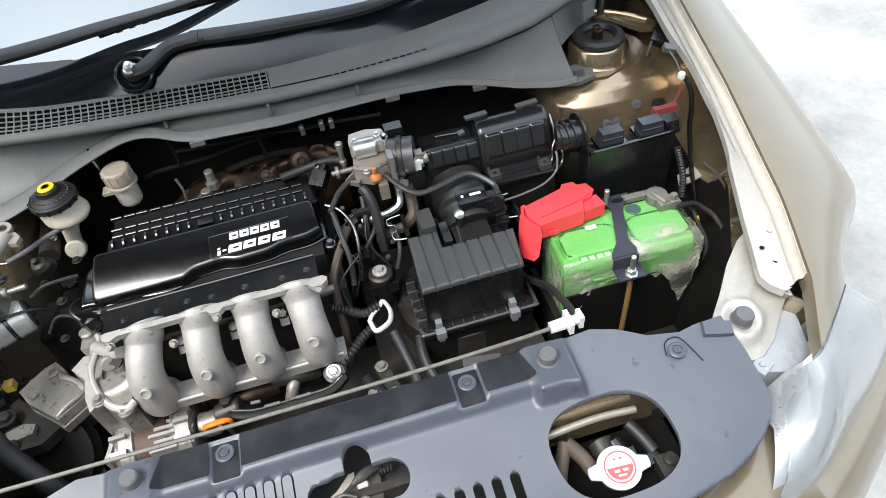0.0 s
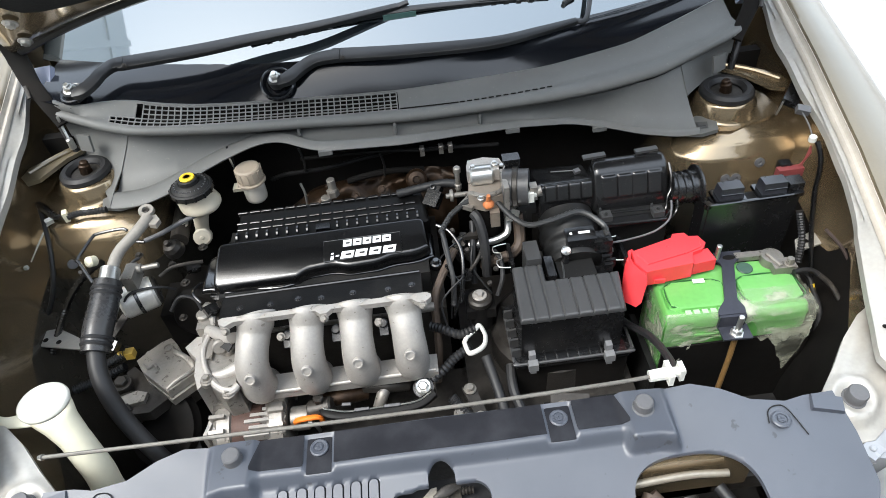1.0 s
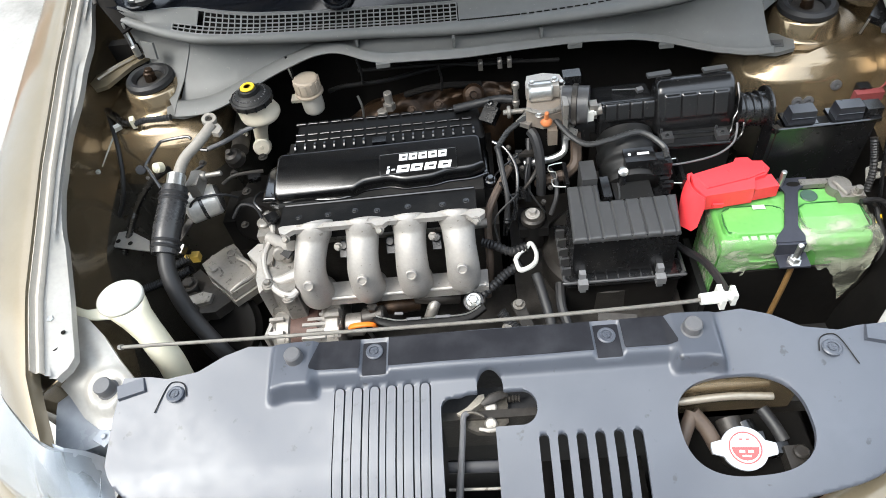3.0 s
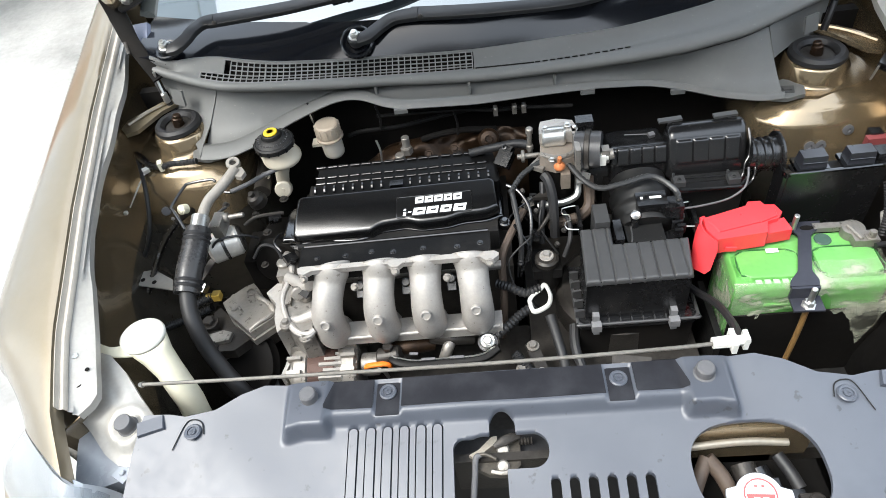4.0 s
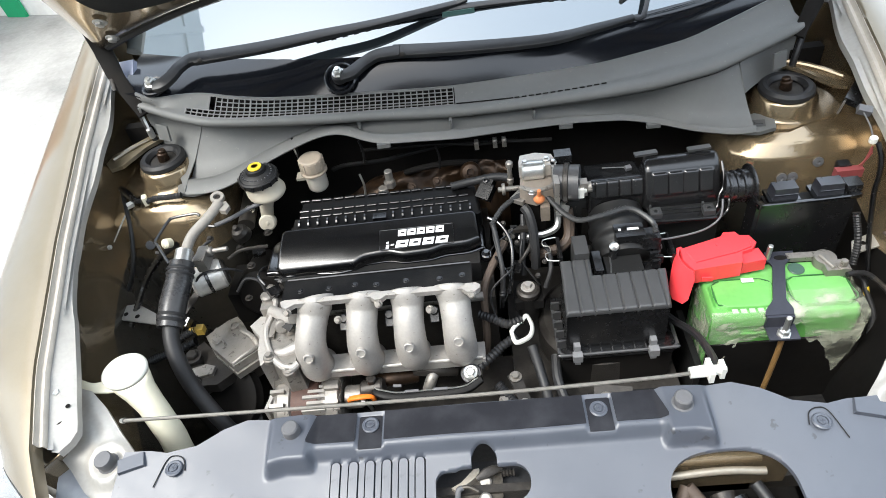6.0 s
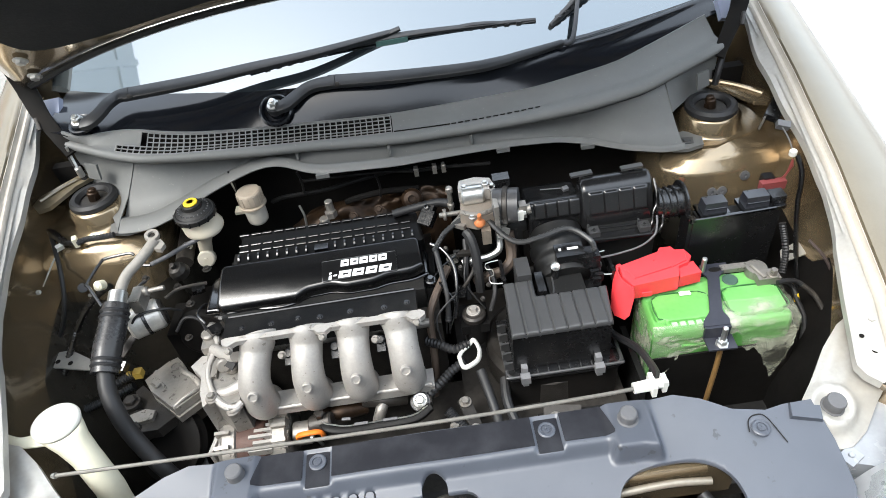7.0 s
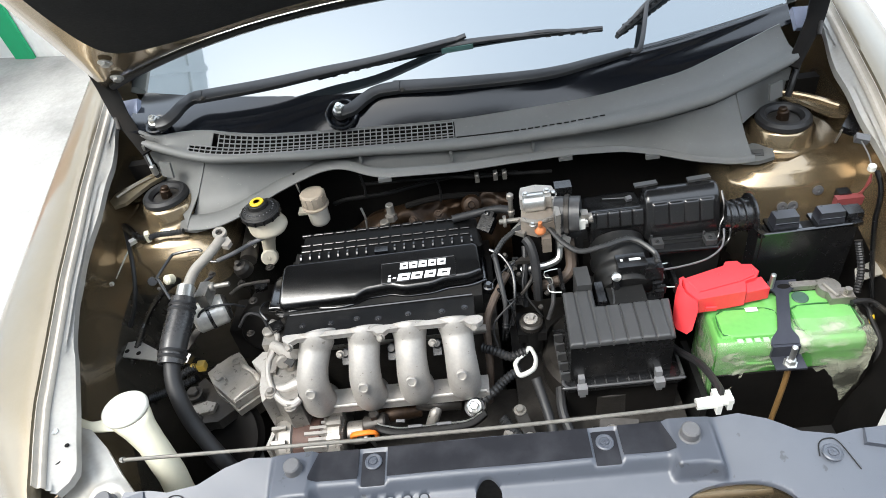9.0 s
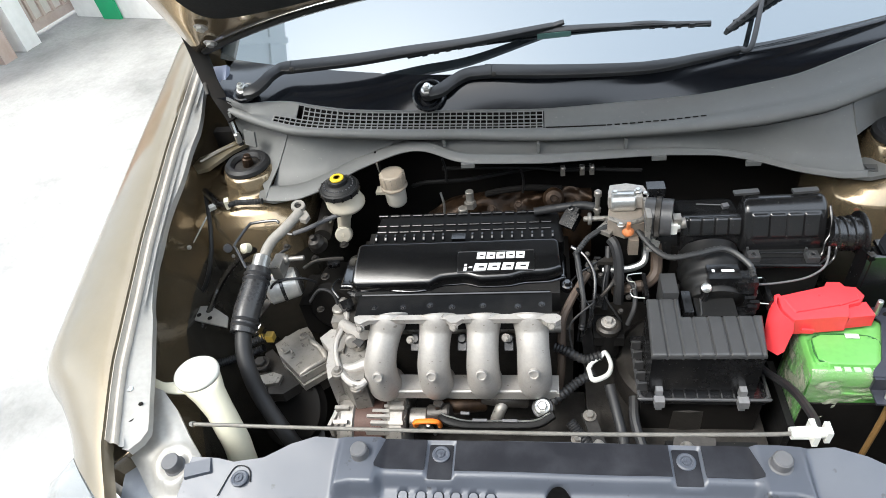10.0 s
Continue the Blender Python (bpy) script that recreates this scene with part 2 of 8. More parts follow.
def lathe(profile, seg=24, m=None, wobble=0.0):
    """A turned body: profile of (radius, height) from bottom to top round z."""
    bm = bmesh.new()
    rings = []
    for r, z in profile:
        if r < 1e-6:
            rings.append([bm.verts.new((0, 0, z))])
        else:
            rings.append([bm.verts.new((r * (1 + wobble * (k % 2)) * math.cos(2 * math.pi * k / seg), r * (1 + wobble * (k % 2)) * math.sin(2 * math.pi * k / seg), z)) for k in range(seg)])
    for a, b in zip(rings, rings[1:]):
        for k in range(seg):
            j = (k + 1) % seg
            f = [a[k % len(a)], a[j % len(a)], b[j % len(b)], b[k % len(b)]]
            f = list(dict.fromkeys(f))
            if len(f) > 2:
                bm.faces.new(f)
    for ring, flip in ((rings[0], True), (rings[-1], False)):
        if len(ring) > 2:
            bm.faces.new(ring[::-1] if flip else ring)
    return xform(bm, m) if m is not None else bm


def cyl(r, z0, z1, seg=20, c=0.0015, m=None):
    c = min(c, r * 0.4, abs(z1 - z0) * 0.4)
    return lathe([(r - c, z0), (r, z0 + c), (r, z1 - c), (r - c, z1)], seg, m)


def spline(pts, steps=8):
    """A smooth curve through control points."""
    p = [Vector(q) for q in pts]
    p = [p[0] * 2 - p[1]] + p + [p[-1] * 2 - p[-2]]
    out = []
    for i in range(1, len(p) - 2):
        a, b, c, d = p[i - 1 : i + 3]
        for s in range(steps):
            t = s / steps
            out.append(0.5 * (2 * b + (c - a) * t + (2 * a - 5 * b + 4 * c - d) * t * t + (3 * b - a - 3 * c + d) * t**3))
    out.append(p[-2])
    return out


def tube(pts, r, seg=10, steps=8, ribs=0.0, pitch=0.004, smooth=True, ends=True, flat=1.0):
    """A hose, cable or rod along control points; r a number or one value a control point; ribs: corrugated."""
    line = spline(pts, steps) if smooth else [Vector(p) for p in pts]
    if ribs:
        dense = []
        for a, b in zip(line, line[1:]):
            n = max(1, int((b - a).length / (pitch / 2)))
            dense += [a.lerp(b, k / n) for k in range(n)]
        line = dense + [line[-1]]
    n = len(line)
    if isinstance(r, (int, float)):
        radii = [r] * n
    else:
        radii = [float(v) for v in np.interp(np.linspace(0, len(r) - 1, n), range(len(r)), r)]
    bm = bmesh.new()
    rings = []
    side = None
    for i, c in enumerate(line):
        d = (line[min(i + 1, n - 1)] - line[max(i - 1, 0)]).normalized()
        if side is None:
            side = d.orthogonal().normalized()
        side = (side - d * side.dot(d)).normalized()
        up = d.cross(side)
        rad = radii[i] * (1 - ribs * (i % 2))
        rings.append([bm.verts.new(c + rad * (math.cos(2 * math.pi * k / seg) * side + flat * math.sin(2 * math.pi * k / seg) * up)) for k in range(seg)])
    for a, b in zip(rings, rings[1:]):
        for k in range(seg):
            j = (k + 1) % seg
            bm.faces.new((a[k], a[j], b[j], b[k]))
    if ends:
        bm.faces.new(rings[0][::-1])
        bm.faces.new(rings[-1])
    return bm


def loft(sections, close=False, cap=False):
    """A skin through rows of equally many points."""
    bm = bmesh.new()
    rows = [[bm.verts.new(p) for p in s] for s in sections]
    for a, b in zip(rows, rows[1:]):
        n = len(a)
        for k in range(n if close else n - 1):
            j = (k + 1) % n
            bm.faces.new((a[k], a[j], b[j], b[k]))
    if cap:
        bm.faces.new(rows[0][::-1])
        bm.faces.new(rows[-1])
    return bm


def bar(pts, widths, th, up=(0, -0.45, 0.9), steps=8):
    """A pressed channel along control points: flat crown, rolled edges, given width and depth."""
    line = spline(pts, steps)
    n = len(line)
    ws = [float(v) for v in np.interp(np.linspace(0, len(widths) - 1, n), range(len(widths)), widths)]
    rows = []
    for i, c in enumerate(line):
        d = (line[min(i + 1, n - 1)] - line[max(i - 1, 0)]).normalized()
        u = (Vector(up) - d * Vector(up).dot(d)).normalized()
        v = u.cross(d)
        w, r = ws[i] / 2, min(0.003, ws[i] / 4)
        rows.append([c + v * a + u * b for a, b in ((-w, -th / 2), (-w, th / 2 - r), (-w + r * 0.3, th / 2 - r * 0.3), (-w + r, th / 2), (w - r, th / 2), (w - r * 0.3, th / 2 - r * 0.3), (w, th / 2 - r), (w, -th / 2))])
    return loft(rows, close=True, cap=True)


def thicken(bm, t):
    bmesh.ops.recalc_face_normals(bm, faces=bm.faces)
    bmesh.ops.solidify(bm, geom=bm.faces[:], thickness=t)
    return bm


def sheet(height, inside, x0, x1, y0, y1, step, lip=0.004):
    """A pressed or moulded sheet: height(x, y) over the plan where inside(x, y) > 0 (a distance to the outline, holes negative),
    with its rims turned down by lip."""
    nx, ny = int(round((x1 - x0) / step)), int(round((y1 - y0) / step))
    xs, ys = np.linspace(x0, x1, nx + 1), np.linspace(y0, y1, ny + 1)
    gx, gy = np.meshgrid(xs, ys, indexing="ij")
    d = inside(gx, gy)
    centre = inside((gx[:-1, :-1] + gx[1:, 1:]) / 2, (gy[:-1, :-1] + gy[1:, 1:]) / 2) > 0
    near = np.abs(d) < step * 1.1
    px, py = gx.copy(), gy.copy()
    h = step * 0.2
    for _ in range(3):
        dd = inside(px, py)
        ddx = (inside(px + h, py) - inside(px - h, py)) / (2 * h)
        ddy = (inside(px, py + h) - inside(px, py - h)) / (2 * h)
        g = np.maximum(ddx**2 + ddy**2, 0.05)
        px, py = px - dd * ddx / g, py - dd * ddy / g
    used = np.zeros(d.shape)
    for a, b in ((0, 0), (1, 0), (0, 1), (1, 1)):
        used[a : a + nx, b : b + ny] += centre
    rim = (used > 0) & (used < 4) & near
    off = np.hypot(px - gx, py - gy)
    ok = rim & (off < step * 1.2)
    gx, gy = np.where(ok, px, gx), np.where(ok, py, gy)
    gz = height(gx, gy)
    bm = bmesh.new()
    vert = {}
    for i, j in zip(*np.nonzero(used)):
        vert[i, j] = bm.verts.new((gx[i, j], gy[i, j], gz[i, j]))
    for i, j in zip(*np.nonzero(centre)):
        bm.faces.new((vert[i, j], vert[i + 1, j], vert[i + 1, j + 1], vert[i, j + 1]))
    if lip:
        edges = [e for e in bm.edges if len(e.link_faces) == 1]
        new_geo = bmesh.ops.extrude_edge_only(bm, edges=edges)["geom"]
        for v in new_geo:
            if isinstance(v, bmesh.types.BMVert):
                v.co.z -= lip
    return bm


def sd_box(x, y, cx, cy, hx, hy, r=0.0):
    qx, qy = np.abs(x - cx) - hx + r, np.abs(y - cy) - hy + r
    return np.hypot(np.maximum(qx, 0), np.maximum(qy, 0)) + np.minimum(np.maximum(qx, qy), 0) - r


def sd_poly(x, y, pts):
    """Distance to a closed outline, positive inside."""
    d, inside = np.full(np.shape(x), 1e9), np.zeros(np.shape(x), bool)
    for (ax, ay), (bx, by) in zip(pts, pts[1:] + pts[:1]):
        ex, ey = bx - ax, by - ay
        t = np.clip(((x - ax) * ex + (y - ay) * ey) / (ex * ex + ey * ey), 0, 1)
        d = np.minimum(d, np.hypot(x - ax - t * ex, y - ay - t * ey))
        if ey:
            inside ^= ((ay > y) != (by > y)) & (x < (y - ay) * ex / ey + ax)
    return np.where(inside, d, -d)


def smooth_step(a, b, x):
    t = np.clip((x - a) / (b - a), 0, 1)
    return t * t * (3 - 2 * t)


def round_edge(d, r):
    """A quarter-round rise from a rim: 0 at the rim, 1 from r inwards."""
    u = 1 - np.clip(d / r, 0, 1)
    return np.sqrt(np.maximum(0, 1 - u * u))


def place(at, rx=0, ry=0, rz=0):
    return pose(*at, rx, ry, rz)


def towards(a, b):
    """The pose at a whose z axis looks at b."""
    a, b = Vector(a), Vector(b)
    return Matrix.Translation(a) @ (b - a).to_track_quat("Z", "Y").to_matrix().to_4x4()


def hexbolt(at, r=0.006, h=0.006, m=None, washer=1.5):
    base = m if m is not None else place(at)
    return join(cyl(r * washer, 0, h * 0.3, 16, 0.0005, base), lathe([(r, h * 0.3), (r, h * 0.85), (r * 0.85, h)], 6, base))


def clip_head(at, r=0.011, m=None):
    """A push clip: dished round head with a raised centre and a cross slot."""
    base = m if m is not None else place(at)
    bm = lathe([(r, 0), (r, 0.0018), (r * 0.86, 0.003), (r * 0.62, 0.0026), (r * 0.58, 0.0012), (r * 0.45, 0.0012), (r * 0.4, 0.003), (0, 0.0034)], 24, base)
    return join(bm, box(-r * 0.3, r * 0.3, -r * 0.06, r * 0.06, 0.003, 0.0038, 0, m=base), box(-r * 0.06, r * 0.06, -r * 0.3, r * 0.3, 0.003, 0.0038, 0, m=base))


# ---- ground and yard ----
def concrete():
    m = bpy.data.materials.new("weathered_concrete")
    m.use_nodes = True
    n, l = m.node_tree.nodes, m.node_tree.links
    p = n["Principled BSDF"]
    co = n.new("ShaderNodeTexCoord")
    last = None
    for scale, detail, lo, hi, a, b in ((0.45, 9, 0.38, 0.6, 0.82, 1.06), (1.7, 9, 0.32, 0.54, 0.66, 1.1), (38, 4, 0.25, 0.75, 0.9, 1.08)):
        t = n.new("ShaderNodeTexNoise")
        t.inputs["Scale"].default_value, t.inputs["Detail"].default_value, t.inputs["Roughness"].default_value = scale, detail, 0.62
        l.new(co.outputs["Object"], t.inputs["Vector"])
        r = n.new("ShaderNodeMapRange")
        r.inputs["From Min"].default_value, r.inputs["From Max"].default_value = lo, hi
        r.inputs["To Min"].default_value, r.inputs["To Max"].default_value = a, b
        l.new(t.outputs["Fac"], r.inputs["Value"])
        if last is None:
            last = r.outputs[0]
        else:
            k = n.new("ShaderNodeMath")
            k.operation = "MULTIPLY"
            l.new(last, k.inputs[0])
            l.new(r.outputs[0], k.inputs[1])
            last = k.outputs[0]
    v = n.new("ShaderNodeVectorMath")
    v.operation = "SCALE"
    v.inputs[0].default_value = (0.31, 0.306, 0.292)
    l.new(last, v.inputs["Scale"])
    l.new(v.outputs[0], p.inputs["Base Color"])
    p.inputs["Roughness"].default_value = 0.85
    bt = n.new("ShaderNodeTexNoise")
    bt.inputs["Scale"].default_value, bt.inputs["Detail"].default_value = 30, 6
    l.new(co.outputs["Object"], bt.inputs["Vector"])
    bn = n.new("ShaderNodeBump")
    bn.inputs["Strength"].default_value, bn.inputs["Distance"].default_value = 0.6, 0.01
    l.new(bt.outputs["Fac"], bn.inputs["Height"])
    l.new(bn.outputs[0], p.inputs["Normal"])
    return m


def wavy(x, y):
    return 0.012 * np.sin(x * 1.3 + 0.6) * np.cos(y * 1.1)


_bm = bmesh.new()
bmesh.ops.create_grid(_bm, x_segments=90, y_segments=90, size=150)
for _v in _bm.verts:
    for _i in (0, 1):
        _v.co[_i] = math.copysign(abs(_v.co[_i] / 150) ** 2.2 * 150, _v.co[_i])
    _v.co.z = wavy(_v.co.x, _v.co.y) if max(abs(_v.co.x), abs(_v.co.y)) < 12 else 0.0
ground = part("ground", _bm, concrete())
tagged(ground, "pale weathered concrete yard with dark stains", "ground", kind="structure")

# yard wall, gate and pillars behind the car
wall_mat = mat("whitewash", (0.82, 0.82, 0.79), 0.85, vary=0.08, scale=4, bump=0.3, bump_scale=60, dirt=0.25, dirt_color=(0.6, 0.57, 0.5), dirt_scale=2.5)
pink_mat = mat("faded_gate_paint", (0.56, 0.46, 0.4), 0.6, vary=0.12, scale=5, dirt=0.4, dirt_color=(0.32, 0.2, 0.13), dirt_scale=5)
brick_mat = mat("terracotta_render", (0.42, 0.21, 0.12), 0.85, vary=0.18, scale=6, dirt=0.3, dirt_color=(0.3, 0.2, 0.14))
green_wall = mat("green_paint", (0.03, 0.38, 0.16), 0.55, vary=0.08, scale=4)
GATE = Matrix.Translation((-3.38, 3.24, 0)) @ Euler((0, 0, radians(78))).to_matrix().to_4x4()
tagged(part("wall_yard", box(0.45, 2.75, -0.09, 0.09, -0.02, 2.2, 0.01, m=Matrix.Translation((-3.26, 3.7, 0)) @ Euler((0, 0, radians(-16))).to_matrix().to_4x4() @ Matrix.Translation((-0.4, 0, 0))), wall_mat),
       "whitewashed masonry yard wall", "wall", kind="structure")
_ob = part("wall_panel", prism([(0, 0), (0.16, 0), (0.1, 1.4), (-0.12, 1.4)], 0.0, 0.02, 0.002, m=Matrix.Translation((-2.97, 3.515, 0.0)) @ Euler((radians(90), 0, radians(-16))).to_matrix().to_4x4()), green_wall)
tagged(_ob, "leaning green painted board against the whitewashed wall", "board")
_gate = thing("metal_gate", (-3.36, 3.3, 0), "faded pinkish sheet metal yard gate with welded bars", "gate")
for _n, _x0, _x1, _z0, _z1 in (("gate_frame", 0.0, 0.55, 0.03, 0.09), ("gate_frame", 0.0, 0.55, 1.5, 1.56), ("gate_frame", 0.0, 0.05, 0.03, 1.56), ("gate_frame", 0.5, 0.55, 0.03, 1.56)):
    part(_n, box(_x0, _x1, -0.025, 0.025, _z0, _z1, 0.004, m=GATE), pink_mat, _gate)
part("gate_sheet", box(0.03, 0.52, 0.0, 0.006, 0.06, 1.53, 0.001, m=GATE), mat("gate_sheet_paint", (0.66, 0.62, 0.56), 0.6, vary=0.12, scale=6), _gate)
for _k in range(5):
    part("gate_bar", box(0.08 + 0.09 * _k, 0.1 + 0.09 * _k, -0.02, 0.0, 0.06, 1.53, 0.003, m=GATE), pink_mat, _gate)
for _k in range(3):
    part("gate_rail", box(0.03, 0.52, -0.03, -0.012, 0.35 + 0.35 * _k, 0.38 + 0.35 * _k, 0.003, m=GATE), pink_mat, _gate)
for _x, _m, _l, _w in ((-0.16, wall_mat, "whitewashed gate pillar", 0.13), (-0.34, pink_mat, "faded pink gate pillar", 0.1), (-0.9, brick_mat, "terracotta rendered gate pillar", 0.4)):
    tagged(part("gate_pillar", box(_x, _x + _w, -0.12, 0.12, -0.02, 2.0, 0.01, m=GATE), _m), _l, "pillar")

# unseen wall with eaves, added behind the camera to darken light and reflections
house = thing("unseen_front_wall", (0, -2.9, 0), "added unseen grey wall that darkens reflections in front of the car", "house")
render_mat = mat("grey_render", (0.2, 0.2, 0.19), 0.85, vary=0.1, scale=3, bump=0.3, bump_scale=50, dirt=0.3, dirt_color=(0.14, 0.13, 0.12), dirt_scale=2)
part("house_wall", box(-7.0, 7.0, -3.1, -2.9, -0.02, 2.9, 0.01), render_mat, house)
part("unseen_eaves", box(-7.2, 7.2, -3.4, -2.6, 2.9, 3.02, 0.01), render_mat, house)

# tall neighbouring house, mirrored in the windshield's corner
neighbour = thing("tall_house", (-7.0, 3.5, 0), "tall pale blue-grey panelled house beside the yard", "house")
facade = mat("pale_blue_render", (0.88, 0.91, 0.92), 0.8, vary=0.04, scale=0.8, dirt=0.3, dirt_color=(0.78, 0.81, 0.82), dirt_scale=0.6)
part("house_wall", box(-11.0, -7.0, 1.0, 8.0, -0.02, 9.7, 0.02), facade, neighbour)
for _k in range(3):
    part("storey_band", box(-7.0, -6.94, 0.95, 8.05, 2.9 + 3.0 * _k, 3.05 + 3.0 * _k, 0.01), facade, neighbour, "pale storey band")
for _j in range(8):
    part("pilaster", box(-7.0, -6.92, 1.0 + 0.98 * _j, 1.12 + 0.98 * _j, 0.0, 9.7, 0.01), facade, neighbour)

# ---- car body ----
car = thing("car", (0, 0.1, 0), "bronze metallic car with its hood raised, standing on concrete", "car")
EY = [-0.29, -0.197, -0.078, 0.139, 0.34, 0.575, 0.68]
EX = [0.556, 0.602, 0.634, 0.671, 0.695, 0.714, 0.722]
IY = [-0.2, -0.186, -0.174, -0.157, -0.072, 0.06, 0.114, 0.26, 0.41, 0.49, 0.6]
IX = [0.592, 0.577, 0.563, 0.555, 0.581, 0.626, 0.643, 0.656, 0.662, 0.678, 0.695]


def edge_x(y):
    return float(np.interp(y, EY, EX)) - 0.006 * math.cos(y * 2.0)


def edge_z(y):
    return 0.853 + 0.2125 * y - 0.05 * max(0, -y - 0.12)


def fender(s):
    rows = []
    prof = [(-0.006, -0.024), (-0.003, -0.006), (0.0, 0.0)]
    shoulder = [(0.04, 0.0015), (0.1, 0.001), (0.2, -0.003), (0.3, -0.009), (0.42, -0.018), (0.53, -0.03), (0.63, -0.044), (0.73, -0.062), (0.82, -0.084), (0.89, -0.11), (0.95, -0.145), (0.985, -0.19), (1.0, -0.24), (1.0, -0.31), (0.97, -0.42)]
    for y in np.linspace(-0.275, 0.68, 48):
        nose = float(smooth_step(0.02, -0.27, y))
        wide = float(np.interp(y, [-0.275, -0.2, -0.13, -0.05, 0.68], [0.755, 0.8, 0.83, 0.845, 0.85])) - edge_x(y)
        row = [(s * (edge_x(y) + dx), y, edge_z(y) + dz) for dx, dz in prof]
        row += [(s * (edge_x(y) + f * wide), y + f * wide * 0.78 * nose, edge_z(y) + dz) for f, dz in shoulder]
        rows.append(row)
    return thicken(loft(rows), 0.0012)


def flange(s, hem):
    rows = []
    for y in np.linspace(-0.185, 0.6, 60):
        xe, xi, z = edge_x(y), float(np.interp(y, IY, IX)), edge_z(y)
        w = xe - xi
        sc = 0.002 * math.sin(y * 38) * (y > 0.02)
        lip = [(xe - 0.002, -0.004), (xe - 0.0035, -0.011), (xe - 0.006, -0.0135), (xe - 0.009, -0.013), (xe - 0.0115, -0.0125), (xe - 0.0135, -0.0145), (xe - 0.0145, -0.018)]
        plate = [(xe - 0.0145, -0.019), (xe - 0.021, -0.0225), (xi + 0.008 + sc, -0.027), (xi + sc, -0.03), (xi - 0.001 + sc, -0.042)]
        rows.append([(s * px, y, z + dz) for px, dz in (lip if hem else plate)])
    return thicken(loft(rows), 0.0012)


def apron(s, a, b_):
    rows = []
    for y in np.linspace(-0.2, 0.62, 30):
        xi, z = float(np.interp(y, IY, IX)), edge_z(y)
        b = 0.02 * math.sin(y * 9)
        row = [(s * (xi + 0.004), y, z - 0.036), (s * (xi + 0.03), y, z - 0.07), (s * (xi + 0.028 + b), y, z - 0.13), (s * (xi + 0.0 + b), y, z - 0.2), (s * (xi - 0.02 + b), y, z - 0.27), (s * (0.57), y, 0.5), (s * 0.55, y, 0.32)]
        if s > 0:
            row[3] = tuple(Vector(row[3]).lerp(Vector(row[2]), 0.9 * float(smooth_step(0.13, 0.07, y))))
        rows.append(row[a:b_])
    return thicken(loft(rows), 0.0015)


def tower(s, z_from, z_to):
    """Strut tower: turned neck on a square-shouldered wheel house; the stretch between two heights."""
    prof = [(0.03, 0.836, 2), (0.05, 0.836, 2), (0.055, 0.83, 2), (0.056, 0.808, 2), (0.06, 0.801, 2), (0.075, 0.796, 2.2), (0.088, 0.792, 2.6), (0.094, 0.786, 3), (0.097, 0.778, 3.2), (0.104, 0.772, 3.4), (0.107, 0.764, 3.4),
            (0.109, 0.74, 3.2), (0.112, 0.7, 3.0), (0.118, 0.66, 2.8), (0.125, 0.6, 2.6), (0.14, 0.42, 2.4)]
    rows = []
    for r, z, e in prof:
        if not z_from <= z <= z_to:
            continue
        row = []
        for k in range(64):
            t = 2 * math.pi * k / 64
            c, d = math.cos(t), math.sin(t)
            g = (abs(c) ** e + abs(d) ** e) ** (-1 / e)
            drop = max(0.0, 0.8 - z)
            row.append((s * (0.584 + r * g * c * (1.0 + 0.12 * float(smooth_step(0.8, 0.77, z)) if c < 0 else 0.85 + 0.4 * float(smooth_step(0.805, 0.785, z)))), 0.4 + r * g * d - 0.15 * drop * (d < 0) * -d, z - 0.1 * max(0, -d) * max(0, r - 0.06) + 0.012 * math.sin(3 * t) * max(0, r - 0.08)))
        rows.append(row)
    return loft(rows, close=True)


LAMP_TOP = [(0.522, -0.272, 0.705), (0.538, -0.274, 0.742), (0.558, -0.279, 0.78), (0.617, -0.233, 0.773), (0.682, -0.182, 0.738), (0.72, -0.153, 0.7), (0.748, -0.13, 0.64)]
LAMP_LOW = [(0.462, -0.39, 0.668), (0.5, -0.385, 0.66), (0.54, -0.37, 0.65), (0.61, -0.33, 0.64), (0.7, -0.275, 0.63), (0.77, -0.22, 0.62), (0.81, -0.16, 0.61)]


def lamp_skin(s, back, bulge):
    """Swept headlamp surface between the fender's front edge and the bumper, set back and bulged by so much."""
    rows = []
    for a, b in zip(spline(LAMP_TOP, 3), spline(LAMP_LOW, 3)):
        row = []
        for v in np.linspace(0, 1, 9):
            p = a.lerp(b, v) + Vector((0.3, -0.55, 0.75)) * (bulge * 4 * v * (1 - v) - back)
            row.append((s * p.x, p.y, p.z))
        rows.append(row)
    return loft(rows)


